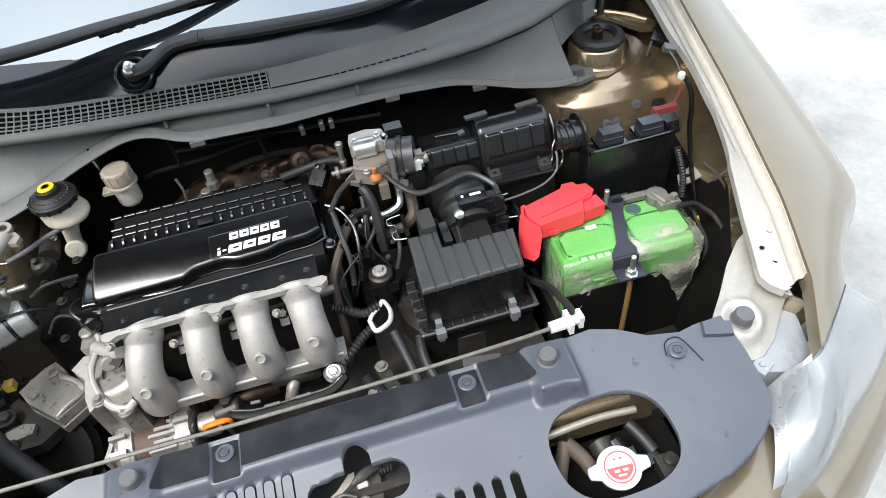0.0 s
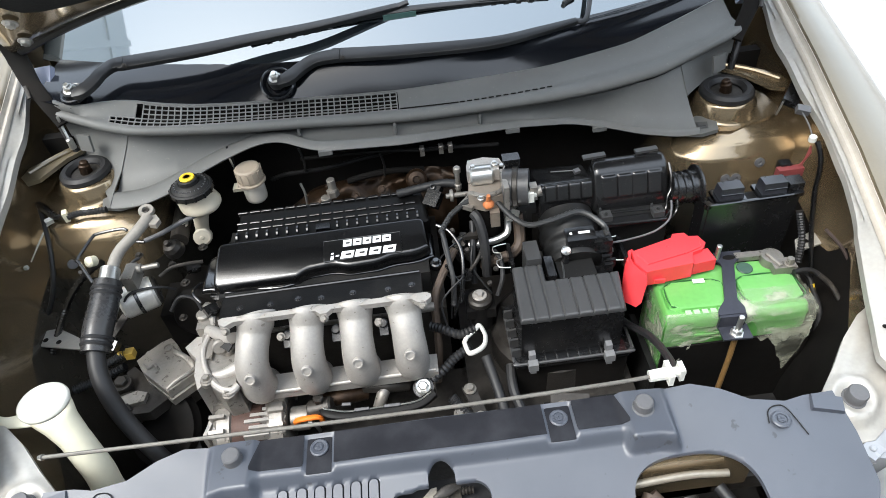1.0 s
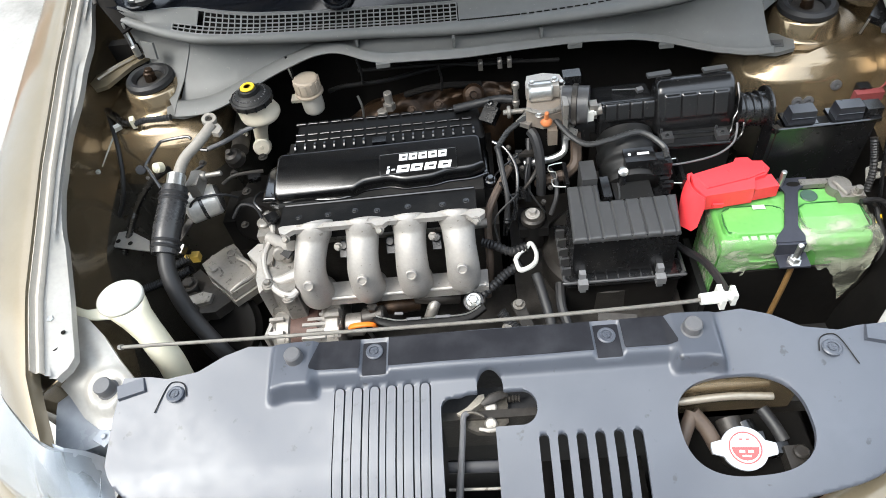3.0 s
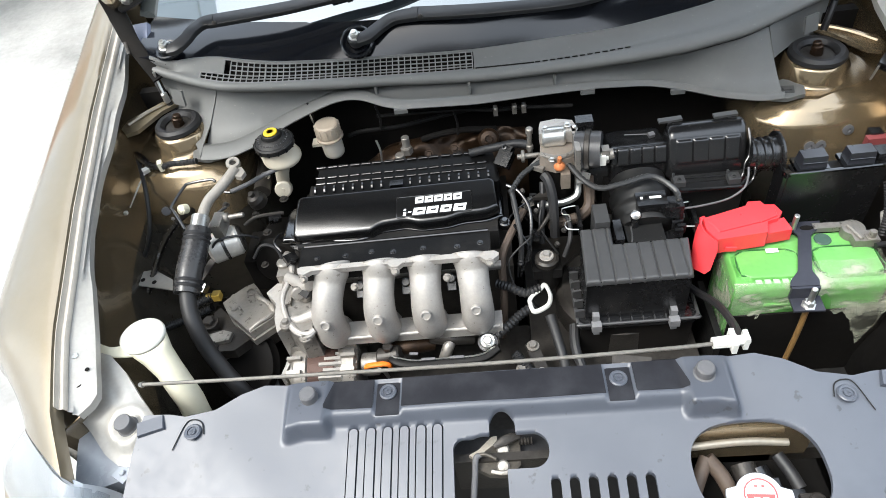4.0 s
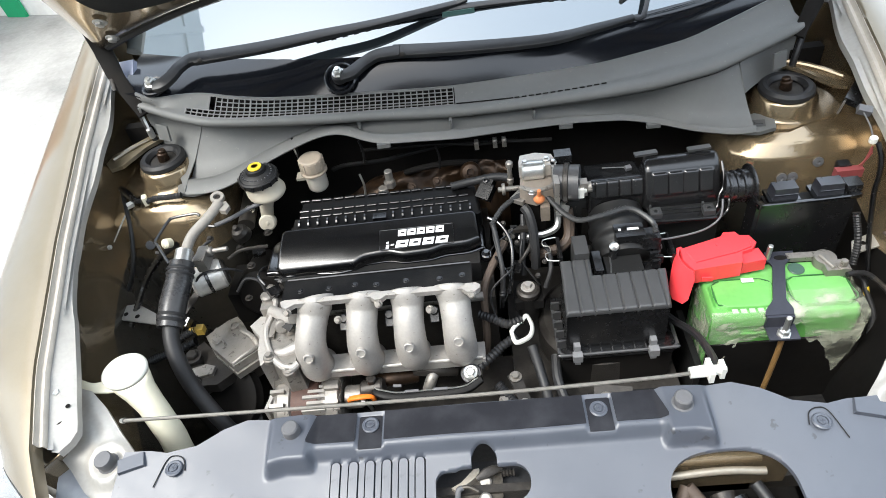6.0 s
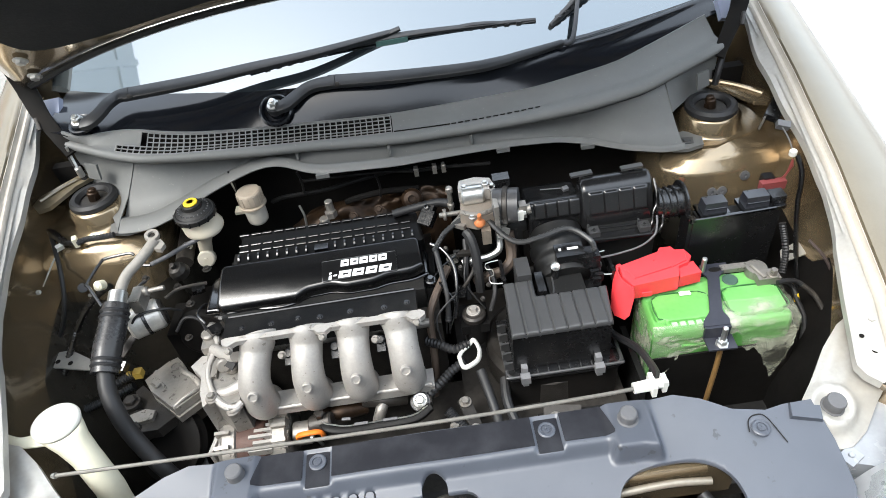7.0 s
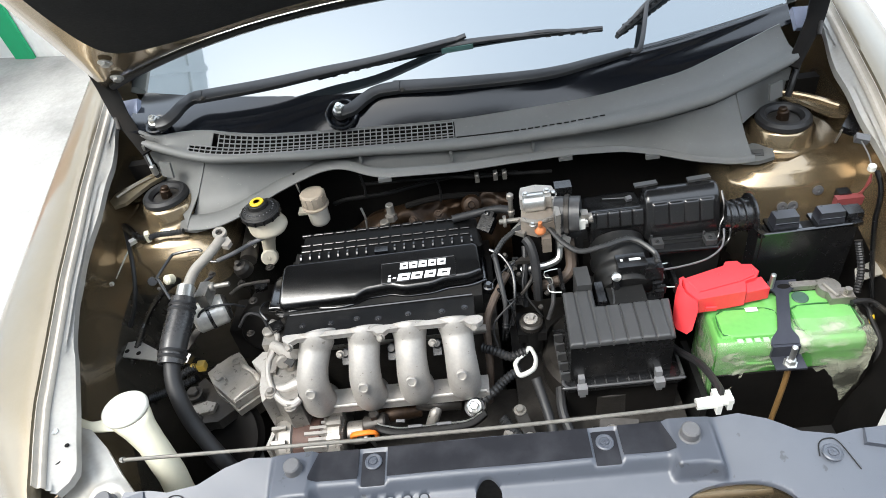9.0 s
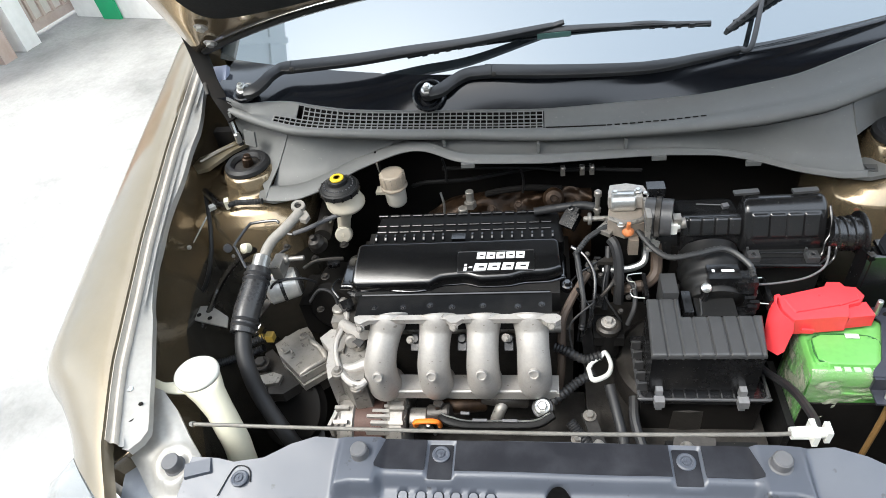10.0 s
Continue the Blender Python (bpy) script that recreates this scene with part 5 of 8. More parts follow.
manifold = thing("intake_manifold", (-0.15, 0.03, 0.62), "cast aluminium intake manifold with four curved runners", "intake manifold")
_fl = [(-0.312, 0.06), (-0.309, 0.05), (-0.3, 0.0445), (-0.288, 0.0525), (-0.165, 0.0535), (-0.158, 0.0465), (-0.148, 0.0465), (-0.141, 0.0535), (-0.02, 0.0525), (-0.012, 0.045), (0.0, 0.045), (0.008, 0.0515), (0.009, 0.058), (0.002, 0.063), (-0.305, 0.063)]
part("flange", prism(_fl, 0.7615, 0.771, 0.0025), alu, manifold, "cast mounting flange")
part("fuel_rail_plate", box(-0.316, -0.004, 0.0638, 0.119, 0.735, 0.7585, 0.003), rail_black, manifold, "black rail plate")
for _x in (-0.29, -0.24, -0.2, -0.16, -0.11, -0.06, -0.02):
    part("rail_stud", hexbolt((_x + random.uniform(-0.004, 0.004), 0.093 + random.uniform(-0.003, 0.003), 0.758), 0.0035, 0.003), plastic, manifold)
part("rail_edge", tube([(-0.312, 0.1175, 0.759), (-0.006, 0.1195, 0.76)], 0.0022, 6, smooth=False), gloss, manifold)
RUN = [-0.2625, -0.184, -0.1105, -0.0365]
low = (0.012, 0.008, 0.003, 0.001)
for k, x in enumerate(RUN):
    lean = (-0.017, -0.008, -0.003, 0.003)[k]
    r = part("runner", tube([(x, 0.077, 0.7515), (x, 0.0725, 0.748), (x + lean * 0.3, 0.061, 0.735), (x + lean * 0.7, 0.041, 0.714), (x + lean, 0.027, 0.688), (x + lean, 0.023, 0.662 - low[k]), (x + lean, 0.034, 0.64 - low[k]), (x + lean, 0.055, 0.626 - low[k])],
                            [0.034, 0.0305, 0.0258, 0.0248, 0.0262, 0.027, 0.0262, 0.025], 28, 8), alu, manifold, "curved cast aluminium runner", angle=80)
    part("runner_pad", lathe([(0.0085, -0.004), (0.0085, 0.0026), (0.0078, 0.0034), (0.0062, 0.0034), (0.0056, 0.0016), (0, 0.0014)], 24, towards((x + lean * 0.9, -0.0005, 0.696 + 0.0035 * k), (x + lean * 0.9, -0.6, 0.95))), alu, r, "round cast pad")
part("plenum", box(-0.298, 0.004, 0.014, 0.05, 0.62, 0.636, 0.004), alu, manifold, "cast lower plenum")
part("plenum_bar", tube([(-0.295, 0.015, 0.636), (0.0, 0.017, 0.638)], 0.0035, 8, smooth=False), alu, manifold)
part("fuel_rail", tube([(-0.28, 0.1, 0.693), (0.01, 0.1, 0.695)], 0.008, 12, smooth=False), alu_dirty, manifold, "steel fuel rail")
for x in (-0.228, -0.15, -0.074):
    part("injector", join(cyl(0.008, 0, 0.03, 12, 0.002, place((x, 0.092, 0.675), 35)), box(-0.007, 0.007, -0.02, -0.004, 0.006, 0.018, 0.002, m=place((x, 0.09, 0.68), 35))), plastic, manifold, "black injector")
for x, y, z in ((-0.3, 0.046, 0.768), (-0.226, 0.05, 0.735), (-0.153, 0.047, 0.768), (-0.075, 0.048, 0.742), (-0.005, 0.046, 0.771)):
    part("flange_nut", hexbolt(None, 0.005, 0.009, place((x, y - 0.002, z - 0.006), 48), 1.35), alu_dirty, manifold, "zinc flange nut")
part("support_foot", box(-0.03, -0.004, -0.004, 0.02, 0.6, 0.618, 0.004), dark_metal, manifold)

throttle_side = thing("egr_housing", (-0.36, 0.08, 0.58), "grey cast aluminium housing with bolts beside the runners", "engine casting")
part("casting", prism([(-0.38, 0.13), (-0.364, 0.158), (-0.336, 0.13), (-0.318, 0.085), (-0.302, 0.05), (-0.304, 0.004), (-0.33, 0.0), (-0.358, 0.026), (-0.375, 0.08)], 0.6, 0.678, 0.012, 3, shrink=0.93), alu_dirty, throttle_side, "cast aluminium body")
part("casting_rim", tube([(-0.375, 0.166, 0.694), (-0.362, 0.145, 0.69), (-0.357, 0.128, 0.688), (-0.361, 0.105, 0.687), (-0.366, 0.076, 0.684), (-0.357, 0.042, 0.68), (-0.337, 0.012, 0.676), (-0.314, 0.0, 0.674), (-0.302, 0.008, 0.676)], [0.007, 0.006, 0.005, 0.005, 0.005, 0.005, 0.006, 0.007, 0.006], 10), alu, throttle_side, "raised cast rim")
part("casting_flange", prism([(-0.404, 0.1), (-0.388, 0.12), (-0.37, 0.118), (-0.352, 0.1), (-0.352, 0.03), (-0.368, 0.012), (-0.378, 0.04), (-0.382, 0.075)], 0.6, 0.672, 0.004, 2), alu, throttle_side, "cast flange plate")
part("casting_arm", tube([(-0.362, 0.118, 0.685), (-0.345, 0.104, 0.692), (-0.325, 0.085, 0.7), (-0.31, 0.075, 0.712)], [0.011, 0.01, 0.012, 0.01], 14), alu, throttle_side, "cast arm")
part("casting_arm", tube([(-0.345, 0.035, 0.672), (-0.328, 0.032, 0.676), (-0.308, 0.04, 0.676)], [0.008, 0.009, 0.012], 12), alu, throttle_side, "cast arm")
part("casting_tag", box(-0.011, 0.011, -0.006, 0.006, 0, 0.002, 0.0008, m=place((-0.321, 0.066, 0.703), 25, 0, -40)), plastic_matt, throttle_side, "dark stamped tag")
part("casting_tower", join(cyl(0.012, 0.64, 0.699, 18, 0.003, place((-0.375, 0.148, 0))), box(-0.384, -0.362, 0.12, 0.15, 0.63, 0.69, 0.005)), alu_dirty, throttle_side, "bolt tower")
part("casting_web", box(-0.36, -0.35, 0.06, 0.12, 0.675, 0.685, 0.003), alu_dirty, throttle_side)
part("hose_stub", cyl(0.012, 0, 0.03, 16, 0.003, place((-0.338, 0.09, 0.685), 55, 20)), alu_dirty, throttle_side)
for x, y, z in ((-0.372, 0.168, 0.69), (-0.332, 0.118, 0.69), (-0.352, 0.022, 0.682), (-0.318, 0.0, 0.672), (-0.325, 0.075, 0.69)):
    part("casting_bolt", join(cyl(0.011, -0.012, 0.0, 16, 0.002, place((x, y, z))), hexbolt((x, y, z), 0.006, 0.008)), alu_dirty, throttle_side)
mount = thing("belt_bracket", (-0.46, 0.11, 0.55), "dirty cast aluminium belt tensioner bracket", "bracket")
BRACKET = [(-0.497, 0.106), (-0.48, 0.124), (-0.461, 0.141), (-0.446, 0.148), (-0.434, 0.134), (-0.418, 0.109), (-0.393, 0.089), (-0.386, 0.066), (-0.427, 0.032), (-0.45, 0.053), (-0.478, 0.078)]
part("bracket_body", prism(BRACKET, 0.634, 0.648, 0.004, 3, shrink=0.97), alu_dirty, mount, "dirty cast face")
part("bracket_layer", prism([(x + 0.002, y - 0.004) for x, y in BRACKET], 0.618, 0.632, 0.003, 2), alu_dirty, mount, "lower cast plate")
part("bracket_foot", prism([(-0.44 + 0.86 * (x + 0.44), 0.09 + 0.86 * (y - 0.09)) for x, y in BRACKET], 0.58, 0.617, 0.004, 2), dark_metal, mount)
part("bracket_rib", tube([(-0.436, 0.122, 0.648), (-0.426, 0.108, 0.652), (-0.41, 0.096, 0.653), (-0.398, 0.084, 0.65), (-0.392, 0.07, 0.647)], [0.003, 0.006, 0.0045, 0.006, 0.003], 10), alu_dirty, mount, "cast ridge")
part("bracket_rib", tube([(-0.43, 0.04, 0.647), (-0.415, 0.052, 0.651), (-0.399, 0.064, 0.651), (-0.391, 0.074, 0.648)], 0.0035, 8), alu_dirty, mount)
part("bracket_rib", tube([(-0.482, 0.096, 0.648), (-0.47, 0.085, 0.65), (-0.462, 0.092, 0.65), (-0.452, 0.08, 0.648)], 0.0022, 8), alu_dirty, mount)
part("bracket_bore", lathe([(0.0085, -0.003), (0.0085, 0.001), (0.0065, 0.0016), (0.006, -0.004), (0, -0.004)], 20, place((-0.446, 0.125, 0.649))), alu_dirty, mount)
part("bracket_leg", prism([(-0.523, 0.104), (-0.512, 0.116), (-0.436, 0.042), (-0.463, 0.018), (-0.498, 0.018), (-0.492, 0.055)], 0.6, 0.622, 0.004), dark_metal, mount, "dark bracket leg")
part("leg_pad", prism([(-0.515, 0.05), (-0.49, 0.058), (-0.472, 0.052), (-0.474, 0.036), (-0.508, 0.03)], 0.622, 0.63, 0.003), alu_dirty, mount)
for x, y, z, r in ((-0.516, 0.072, 0.636, 0.0105), (-0.484, 0.128, 0.634, 0.006)):
    part("bracket_bolt", join(cyl(r * 1.25, 0.59, z - 0.002, 16, 0.003, place((x, y, 0))), hexbolt((x, y, z - 0.002), r, r * 1.1)), dark_metal if r > 0.008 else alu_dirty, mount)
part("tensioner", join(cyl(0.028, 0, 0.03, 22, 0.004, place((-0.505, 0.055, 0.59), 40)), cyl(0.012, 0.028, 0.048, 6, 0.002, place((-0.505, 0.055, 0.59), 40))), dark_metal, mount, "dark belt tensioner")
part("pulley", lathe([(0.02, 0), (0.06, 0.0), (0.064, 0.004), (0.06, 0.01), (0.06, 0.018), (0.064, 0.024), (0.05, 0.028), (0.02, 0.02)], 36, place((-0.455, 0.03, 0.56), 35, -20)), shade_black, mount, "dark ribbed pulley")
part("drive_belt", tube([(-0.49, 0.07, 0.58), (-0.43, 0.02, 0.555), (-0.41, -0.03, 0.53), (-0.45, -0.05, 0.5)], 0.012, 8, flat=0.3), rubber, mount, "black drive belt")

alternator = thing("alternator", (-0.31, 0.0, 0.52), "alternator with silver slotted housing and copper winding", "alternator")
part("stator", cyl(0.052, -0.028, 0.028, 30, 0.004, place((-0.312, 0.005, 0.555), 0, 90)), mat("copper_winding", (0.065, 0.036, 0.028), 0.55, 0.4, vary=0.3, scale=60, bump=0.5, bump_scale=300), alternator, "reddish copper winding")
for x0 in (-0.366, -0.282):
    part("end_bell", lathe([(0.02, 0), (0.05, 0.002), (0.056, 0.01), (0.056, 0.03), (0.05, 0.034)], 26, place((x0, 0.005, 0.555), 0, 90)), alu_dirty, alternator, "slotted silver end bell")
for k in range(9):
    a = radians(60 + 22 * k)
    for x0 in (-0.366, -0.272):
        part("cooling_fin", box(-0.012, 0.012, -0.003, 0.003, 0.05, 0.064, 0.001, m=place((x0 + 0.012, 0.005, 0.555)) @ Euler((-a + radians(90), 0, 0)).to_matrix().to_4x4()), alu_dirty, alternator)
for k in range(6):
    _y, _z = -0.036 + 0.0105 * k, 0.598 + 0.0012 * k * (5 - k)
    part("bell_finger", box(-0.312 + 0.008 * (k % 2), -0.272 + 0.005 * (k % 3), _y, _y + 0.0055, _z - 0.012, _z + 0.002, 0.0015), alu, alternator)
    part("bell_finger", box(-0.268 + 0.004 * (k % 2), -0.247, _y + 0.002, _y + 0.008, _z - 0.014, _z - 0.002, 0.0015), alu_dirty, alternator)
for _d in (0.0, 0.0115, 0.023):
    part("bell_rib", prism([(-0.377 + _d, -0.03), (-0.3695 + _d, 0.002), (-0.352 + _d * 0.8, 0.026), (-0.346 + _d * 0.8, 0.022), (-0.363 + _d, 0.0), (-0.371 + _d, -0.03)], 0.57, 0.604, 0.0015), alu, alternator, "slotted bell rib")
part("bell_bridge", box(-0.372, -0.345, -0.006, 0.0, 0.596, 0.603, 0.0015), alu_dirty, alternator)
part("regulator", cyl(0.02, 0, 0.03, 20, 0.002, place((-0.243, 0.0, 0.578), 0, 90)), alu_dirty, alternator)
part("alternator_ear", tube([(-0.33, 0.03, 0.63), (-0.325, 0.02, 0.615), (-0.318, 0.012, 0.6)], [0.01, 0.008, 0.01], 12), alu, alternator)

dip = thing("dipstick_handle", (-0.209, -0.02, 0.57), "orange plastic dipstick loop handle", "dipstick")
part("loop", tube([(-0.23, -0.018, 0.59), (-0.228, -0.02, 0.602), (-0.209, -0.022, 0.608), (-0.192, -0.02, 0.604), (-0.19, -0.018, 0.59)], 0.0055, 10, flat=0.8), orange, dip, "orange loop")
part("stem", tube([(-0.209, -0.02, 0.595), (-0.21, 0.0, 0.55), (-0.21, 0.02, 0.48)], 0.0035, 8), steel, dip)

water = thing("pipe_bracket", (-0.1, 0.0, 0.58), "black bracket with a bright highlight line and pipes below the intake runners", "bracket")
part("bracket_rail", bar([(-0.189, 0.000, 0.612), (-0.180, -0.019, 0.612), (-0.151, -0.028, 0.611), (-0.086, -0.028, 0.611), (-0.034, -0.026, 0.614), (-0.006, -0.013, 0.620)], [0.01, 0.014, 0.014, 0.014, 0.016, 0.014], 0.01, (0, -0.3, 0.95)), rail_black, water, "black bracket rail")
# Thin bright steel line stands in for the highlight along the rail.
part("edge_highlight", tube([(-0.187, 0.003, 0.618), (-0.184, -0.013, 0.618), (-0.167, -0.020, 0.618), (-0.141, -0.026, 0.618), (-0.085, -0.025, 0.618), (-0.037, -0.025, 0.620), (-0.011, -0.014, 0.625)], 0.0013, 6, 4), steel, water, "bright line painting the edge highlight")
for _a, _b in (((-0.153, -0.013, 0.620), (-0.139, -0.014, 0.620)), ((-0.133, -0.026, 0.620), (-0.110, -0.026, 0.620)), ((-0.086, -0.026, 0.620), (-0.062, -0.026, 0.620))):
    part("rail_tab", bar([_a, _b], [0.005, 0.005], 0.003, (0, -0.3, 0.95)), rubber_grey, water)
part("bracket_bolt", join(lathe([(0.0135, -0.006), (0.0135, 0.0), (0.0115, 0.002), (0.009, 0.001)], 24, place((-0.023, -0.002, 0.624), 20)), lathe([(0.0082, 0.0), (0.0082, 0.006), (0.0065, 0.0075)], 6, place((-0.023, -0.002, 0.624), 20))), steel, water, "zinc flanged bolt")
part("bracket_ear", lathe([(0.0165, -0.012), (0.0175, -0.008), (0.0165, -0.005)], 24, place((-0.023, -0.002, 0.624), 20)), plastic, water)
part("pipe_union", join(cyl(0.016, -0.02, 0.02, 18, 0.003, place((-0.19, -0.004, 0.604), 0, 80)), cyl(0.009, 0, 0.02, 6, 0.002, place((-0.19, 0.0, 0.61)))), dark_metal, water)
for k, (a, b, r, m_) in enumerate((((-0.2, 0.02, 0.59), (-0.12, 0.03, 0.585), 0.014, rust), ((-0.12, 0.03, 0.6), (-0.05, 0.03, 0.59), 0.011, dark_metal), ((-0.1, 0.0, 0.58), (-0.08, 0.04, 0.6), 0.01, alu_dirty))):
    part("under_pipe", tube([a, ((a[0] + b[0]) / 2, (a[1] + b[1]) / 2 - 0.008, (a[2] + b[2]) / 2 + 0.01), b], r, 12), m_, water)

# pipes and brackets low beside the gearbox
low = thing("gearbox_pipes", (0.1, -0.03, 0.5), "dusty pipes and brackets low beside the gearbox", "pipes")
part("down_pipe", tube([(0.082, 0.03, 0.64), (0.09, 0.0, 0.62), (0.098, -0.04, 0.6), (0.104, -0.09, 0.57)], 0.0085, 12), rubber, low, "black rubber down pipe")
part("down_pipe", tube([(0.12, 0.02, 0.62), (0.118, -0.02, 0.61), (0.13, -0.07, 0.59), (0.135, -0.12, 0.56)], 0.008, 10), rubber, low)
part("stay", box(-0.01, 0.01, -0.03, 0.03, 0, 0.006, 0.002, m=place((0.055, -0.03, 0.6), 15, 8, 20)), dark_metal, low, "dark stay plate")
part("stay", box(-0.03, 0.03, -0.03, 0.03, 0, 0.008, 0.003, m=place((0.2, -0.06, 0.585), 20, 0, -10)), dark_metal, low, "dark stay plate")
for _x, _y, _z in ((0.05, -0.01, 0.612), (0.06, -0.055, 0.6), (0.19, -0.055, 0.6), (0.215, -0.07, 0.592), (0.03, -0.045, 0.6)):
    part("stay_bolt", hexbolt((_x, _y, _z), 0.007, 0.008), alu_dirty, low)
part("hose_end", tube([(0.02, -0.02, 0.61), (0.04, -0.045, 0.6), (0.07, -0.07, 0.585)], 0.009, 10, ribs=0.12), rubber, low)
part("lower_tank", box(0.16, 0.3, -0.115, -0.03, 0.52, 0.585, 0.012, 3, (0.95, 0.9)), plastic_matt, low, "black lower intake box")

# ---- left side of the bay ----
brake = thing("brake_reservoir", (-0.383, 0.327, 0.7), "cream brake fluid reservoir with black cap and yellow disc", "fluid reservoir")
_m = place((-0.383, 0.328, 0))
_rows = []
for _r, _z, _dx in ((0.001, 0.781, 0.006), (0.022, 0.781, 0.006), (0.031, 0.7835, 0.006), (0.0352, 0.788, 0.005), (0.036, 0.793, 0.0045), (0.0348, 0.798, 0.003), (0.0335, 0.804, 0.0015), (0.0335, 0.812, 0.0), (0.034, 0.824, 0.0)):
    _rows.append([(-0.3825 + _dx + _r * math.cos(2 * math.pi * k / 36), 0.327 + _r * math.sin(2 * math.pi * k / 36), _z) for k in range(36)])
part("tank", loft(_rows, close=True, cap=True), milky, brake, "milky cream tank")
_m = place((-0.3825, 0.327, 0))
_cap = part("cap", lathe([(0.0355, 0.819), (0.0368, 0.8195), (0.0375, 0.823), (0.037, 0.8285), (0.0345, 0.831), (0.0325, 0.8305), (0.031, 0.832), (0.0275, 0.8345), (0.0265, 0.834), (0.025, 0.836), (0.019, 0.8385), (0.0175, 0.838), (0.0165, 0.845), (0.015, 0.8465), (0, 0.8468)], 40, _m), plastic_matt, brake, "black ribbed cap")
part("cap_disc", cyl(0.0128, 0.846, 0.8495, 24, 0.001, _m), yellow, _cap, "yellow warning disc")
part("cap_print", lathe([(0.0072, 0.8495), (0.0072, 0.8499), (0.0055, 0.8499), (0.0055, 0.8495)], 20, _m), mat("dark_yellow_print", (0.4, 0.26, 0.01), 0.5, vary=0.05), _cap)
for k in range(14):
    a = 2 * math.pi * (k + 0.3) / 14
    part("cap_lug", box(-0.0016, 0.0016, -0.0009, 0.0009, 0.8192, 0.8285, 0.0006, m=_m @ place((0.0374 * math.cos(a), 0.0374 * math.sin(a), 0), 0, 0, math.degrees(a) + 90)), plastic, _cap)
for k in range(24):
    a = 2 * math.pi * k / 24
    part("cap_mark", box(-0.0007, 0.0007, -0.0018, 0.0018, 0.834, 0.8357, 0.0003, m=_m @ place((0.0262 * math.cos(a), 0.0262 * math.sin(a), 0), 0, 0, math.degrees(a) + 90)), rubber_grey, _cap)
part("outlet", tube([(-0.383, 0.327, 0.778), (-0.392, 0.33, 0.75), (-0.4, 0.335, 0.72)], [0.016, 0.013, 0.012], 14), milky, brake)
part("switch", join(cyl(0.0165, 0, 0.018, 22, 0.003, towards((-0.397, 0.326, 0.718), (-0.33, -0.2, 0.95))), cyl(0.004, 0.016, 0.0195, 12, 0.001, towards((-0.397, 0.326, 0.718), (-0.33, -0.2, 0.95)))), milky, brake, "cream round end plug")
part("master_cylinder", tube([(-0.44, 0.42, 0.74), (-0.437, 0.36, 0.735), (-0.434, 0.305, 0.73)], 0.016, 14), dark_metal, brake, "cast master cylinder")
part("level_bolt", hexbolt((-0.43, 0.335, 0.74), 0.007, 0.01), steel, brake)

clutch = thing("clutch_reservoir", (-0.29, 0.383, 0.74), "beige capped clutch fluid reservoir on a white body", "fluid reservoir")
_m = place((-0.2955, 0.381, 0))
part("tank", lathe([(0.0, 0.743), (0.016, 0.7435), (0.019, 0.747), (0.02, 0.752), (0.0205, 0.788)], 26, _m), mat("yellowed_white", (0.52, 0.49, 0.43), 0.4, vary=0.06, scale=18, dirt=0.3, dirt_color=(0.36, 0.31, 0.24), dirt_scale=20), clutch, "yellowed white tank")
_cap = part("cap", lathe([(0.0225, 0.791), (0.0235, 0.794), (0.0235, 0.8125), (0.0222, 0.8155), (0.019, 0.8172), (0.016, 0.8168), (0, 0.8168)], 40, _m), beige_cap, clutch, "beige ribbed cap")
for k in range(12):
    a = 2 * math.pi * k / 12
    part("cap_rib", box(-0.0022, 0.0022, -0.0008, 0.0012, 0.7925, 0.8135, 0.0007, m=_m @ place((0.0235 * math.cos(a), 0.0235 * math.sin(a), 0), 0, 0, math.degrees(a) - 90)), beige_cap, _cap)
part("cap_skirt", lathe([(0.0235, 0.784), (0.0262, 0.785), (0.0262, 0.7885), (0.0225, 0.79)], 32, _m), beige_cap, clutch)
part("tank_tab", box(-0.036, -0.015, -0.01, 0.01, 0.772, 0.778, 0.002, m=_m), milky, clutch)
part("tank_wire", tube([(-0.315, 0.4, 0.775), (-0.322, 0.395, 0.81), (-0.325, 0.395, 0.835)], 0.002, 6), steel, clutch)

ac = thing("air_conditioning_pipe", (-0.49, 0.15, 0.6), "pale metal refrigerant pipe joining a thick black sleeved hose", "pipe")
part("metal_elbow", tube([(-0.44, 0.258, 0.828), (-0.447, 0.242, 0.825), (-0.461, 0.224, 0.818), (-0.479, 0.205, 0.81), (-0.487, 0.186, 0.803), (-0.49, 0.165, 0.795)], 0.0092, 14), grey_hose, ac, "pale painted metal elbow")
part("elbow_lug", lathe([(0.006, 0), (0.012, 0), (0.0128, 0.003), (0.012, 0.008), (0.0065, 0.008), (0.006, 0.0)], 22, place((-0.446, 0.272, 0.826), 12, 8)), grey_hose, ac)
part("lug_bolt", hexbolt((-0.446, 0.273, 0.826), 0.0055, 0.005), dark_metal, ac)
part("elbow_foot", prism([(-0.436, 0.24), (-0.424, 0.236), (-0.42, 0.25), (-0.43, 0.264), (-0.44, 0.262)], 0.818, 0.826, 0.002), grey_hose, ac)
part("crimp", tube([(-0.493, 0.175, 0.797), (-0.4945, 0.15, 0.788)], [0.015, 0.015], 18, smooth=False), steel, ac, "crimped metal collar")
part("sleeve", tube([(-0.4945, 0.155, 0.789), (-0.498, 0.12, 0.774), (-0.503, 0.085, 0.76), (-0.505, 0.05, 0.744)], [0.0205, 0.022, 0.022, 0.0205], 22), mat("hose_black", (0.026, 0.026, 0.027), 0.27, vary=0.2, dirt=0.3, dirt_color=(0.06, 0.055, 0.05)), ac, "thick black rubber sleeve")
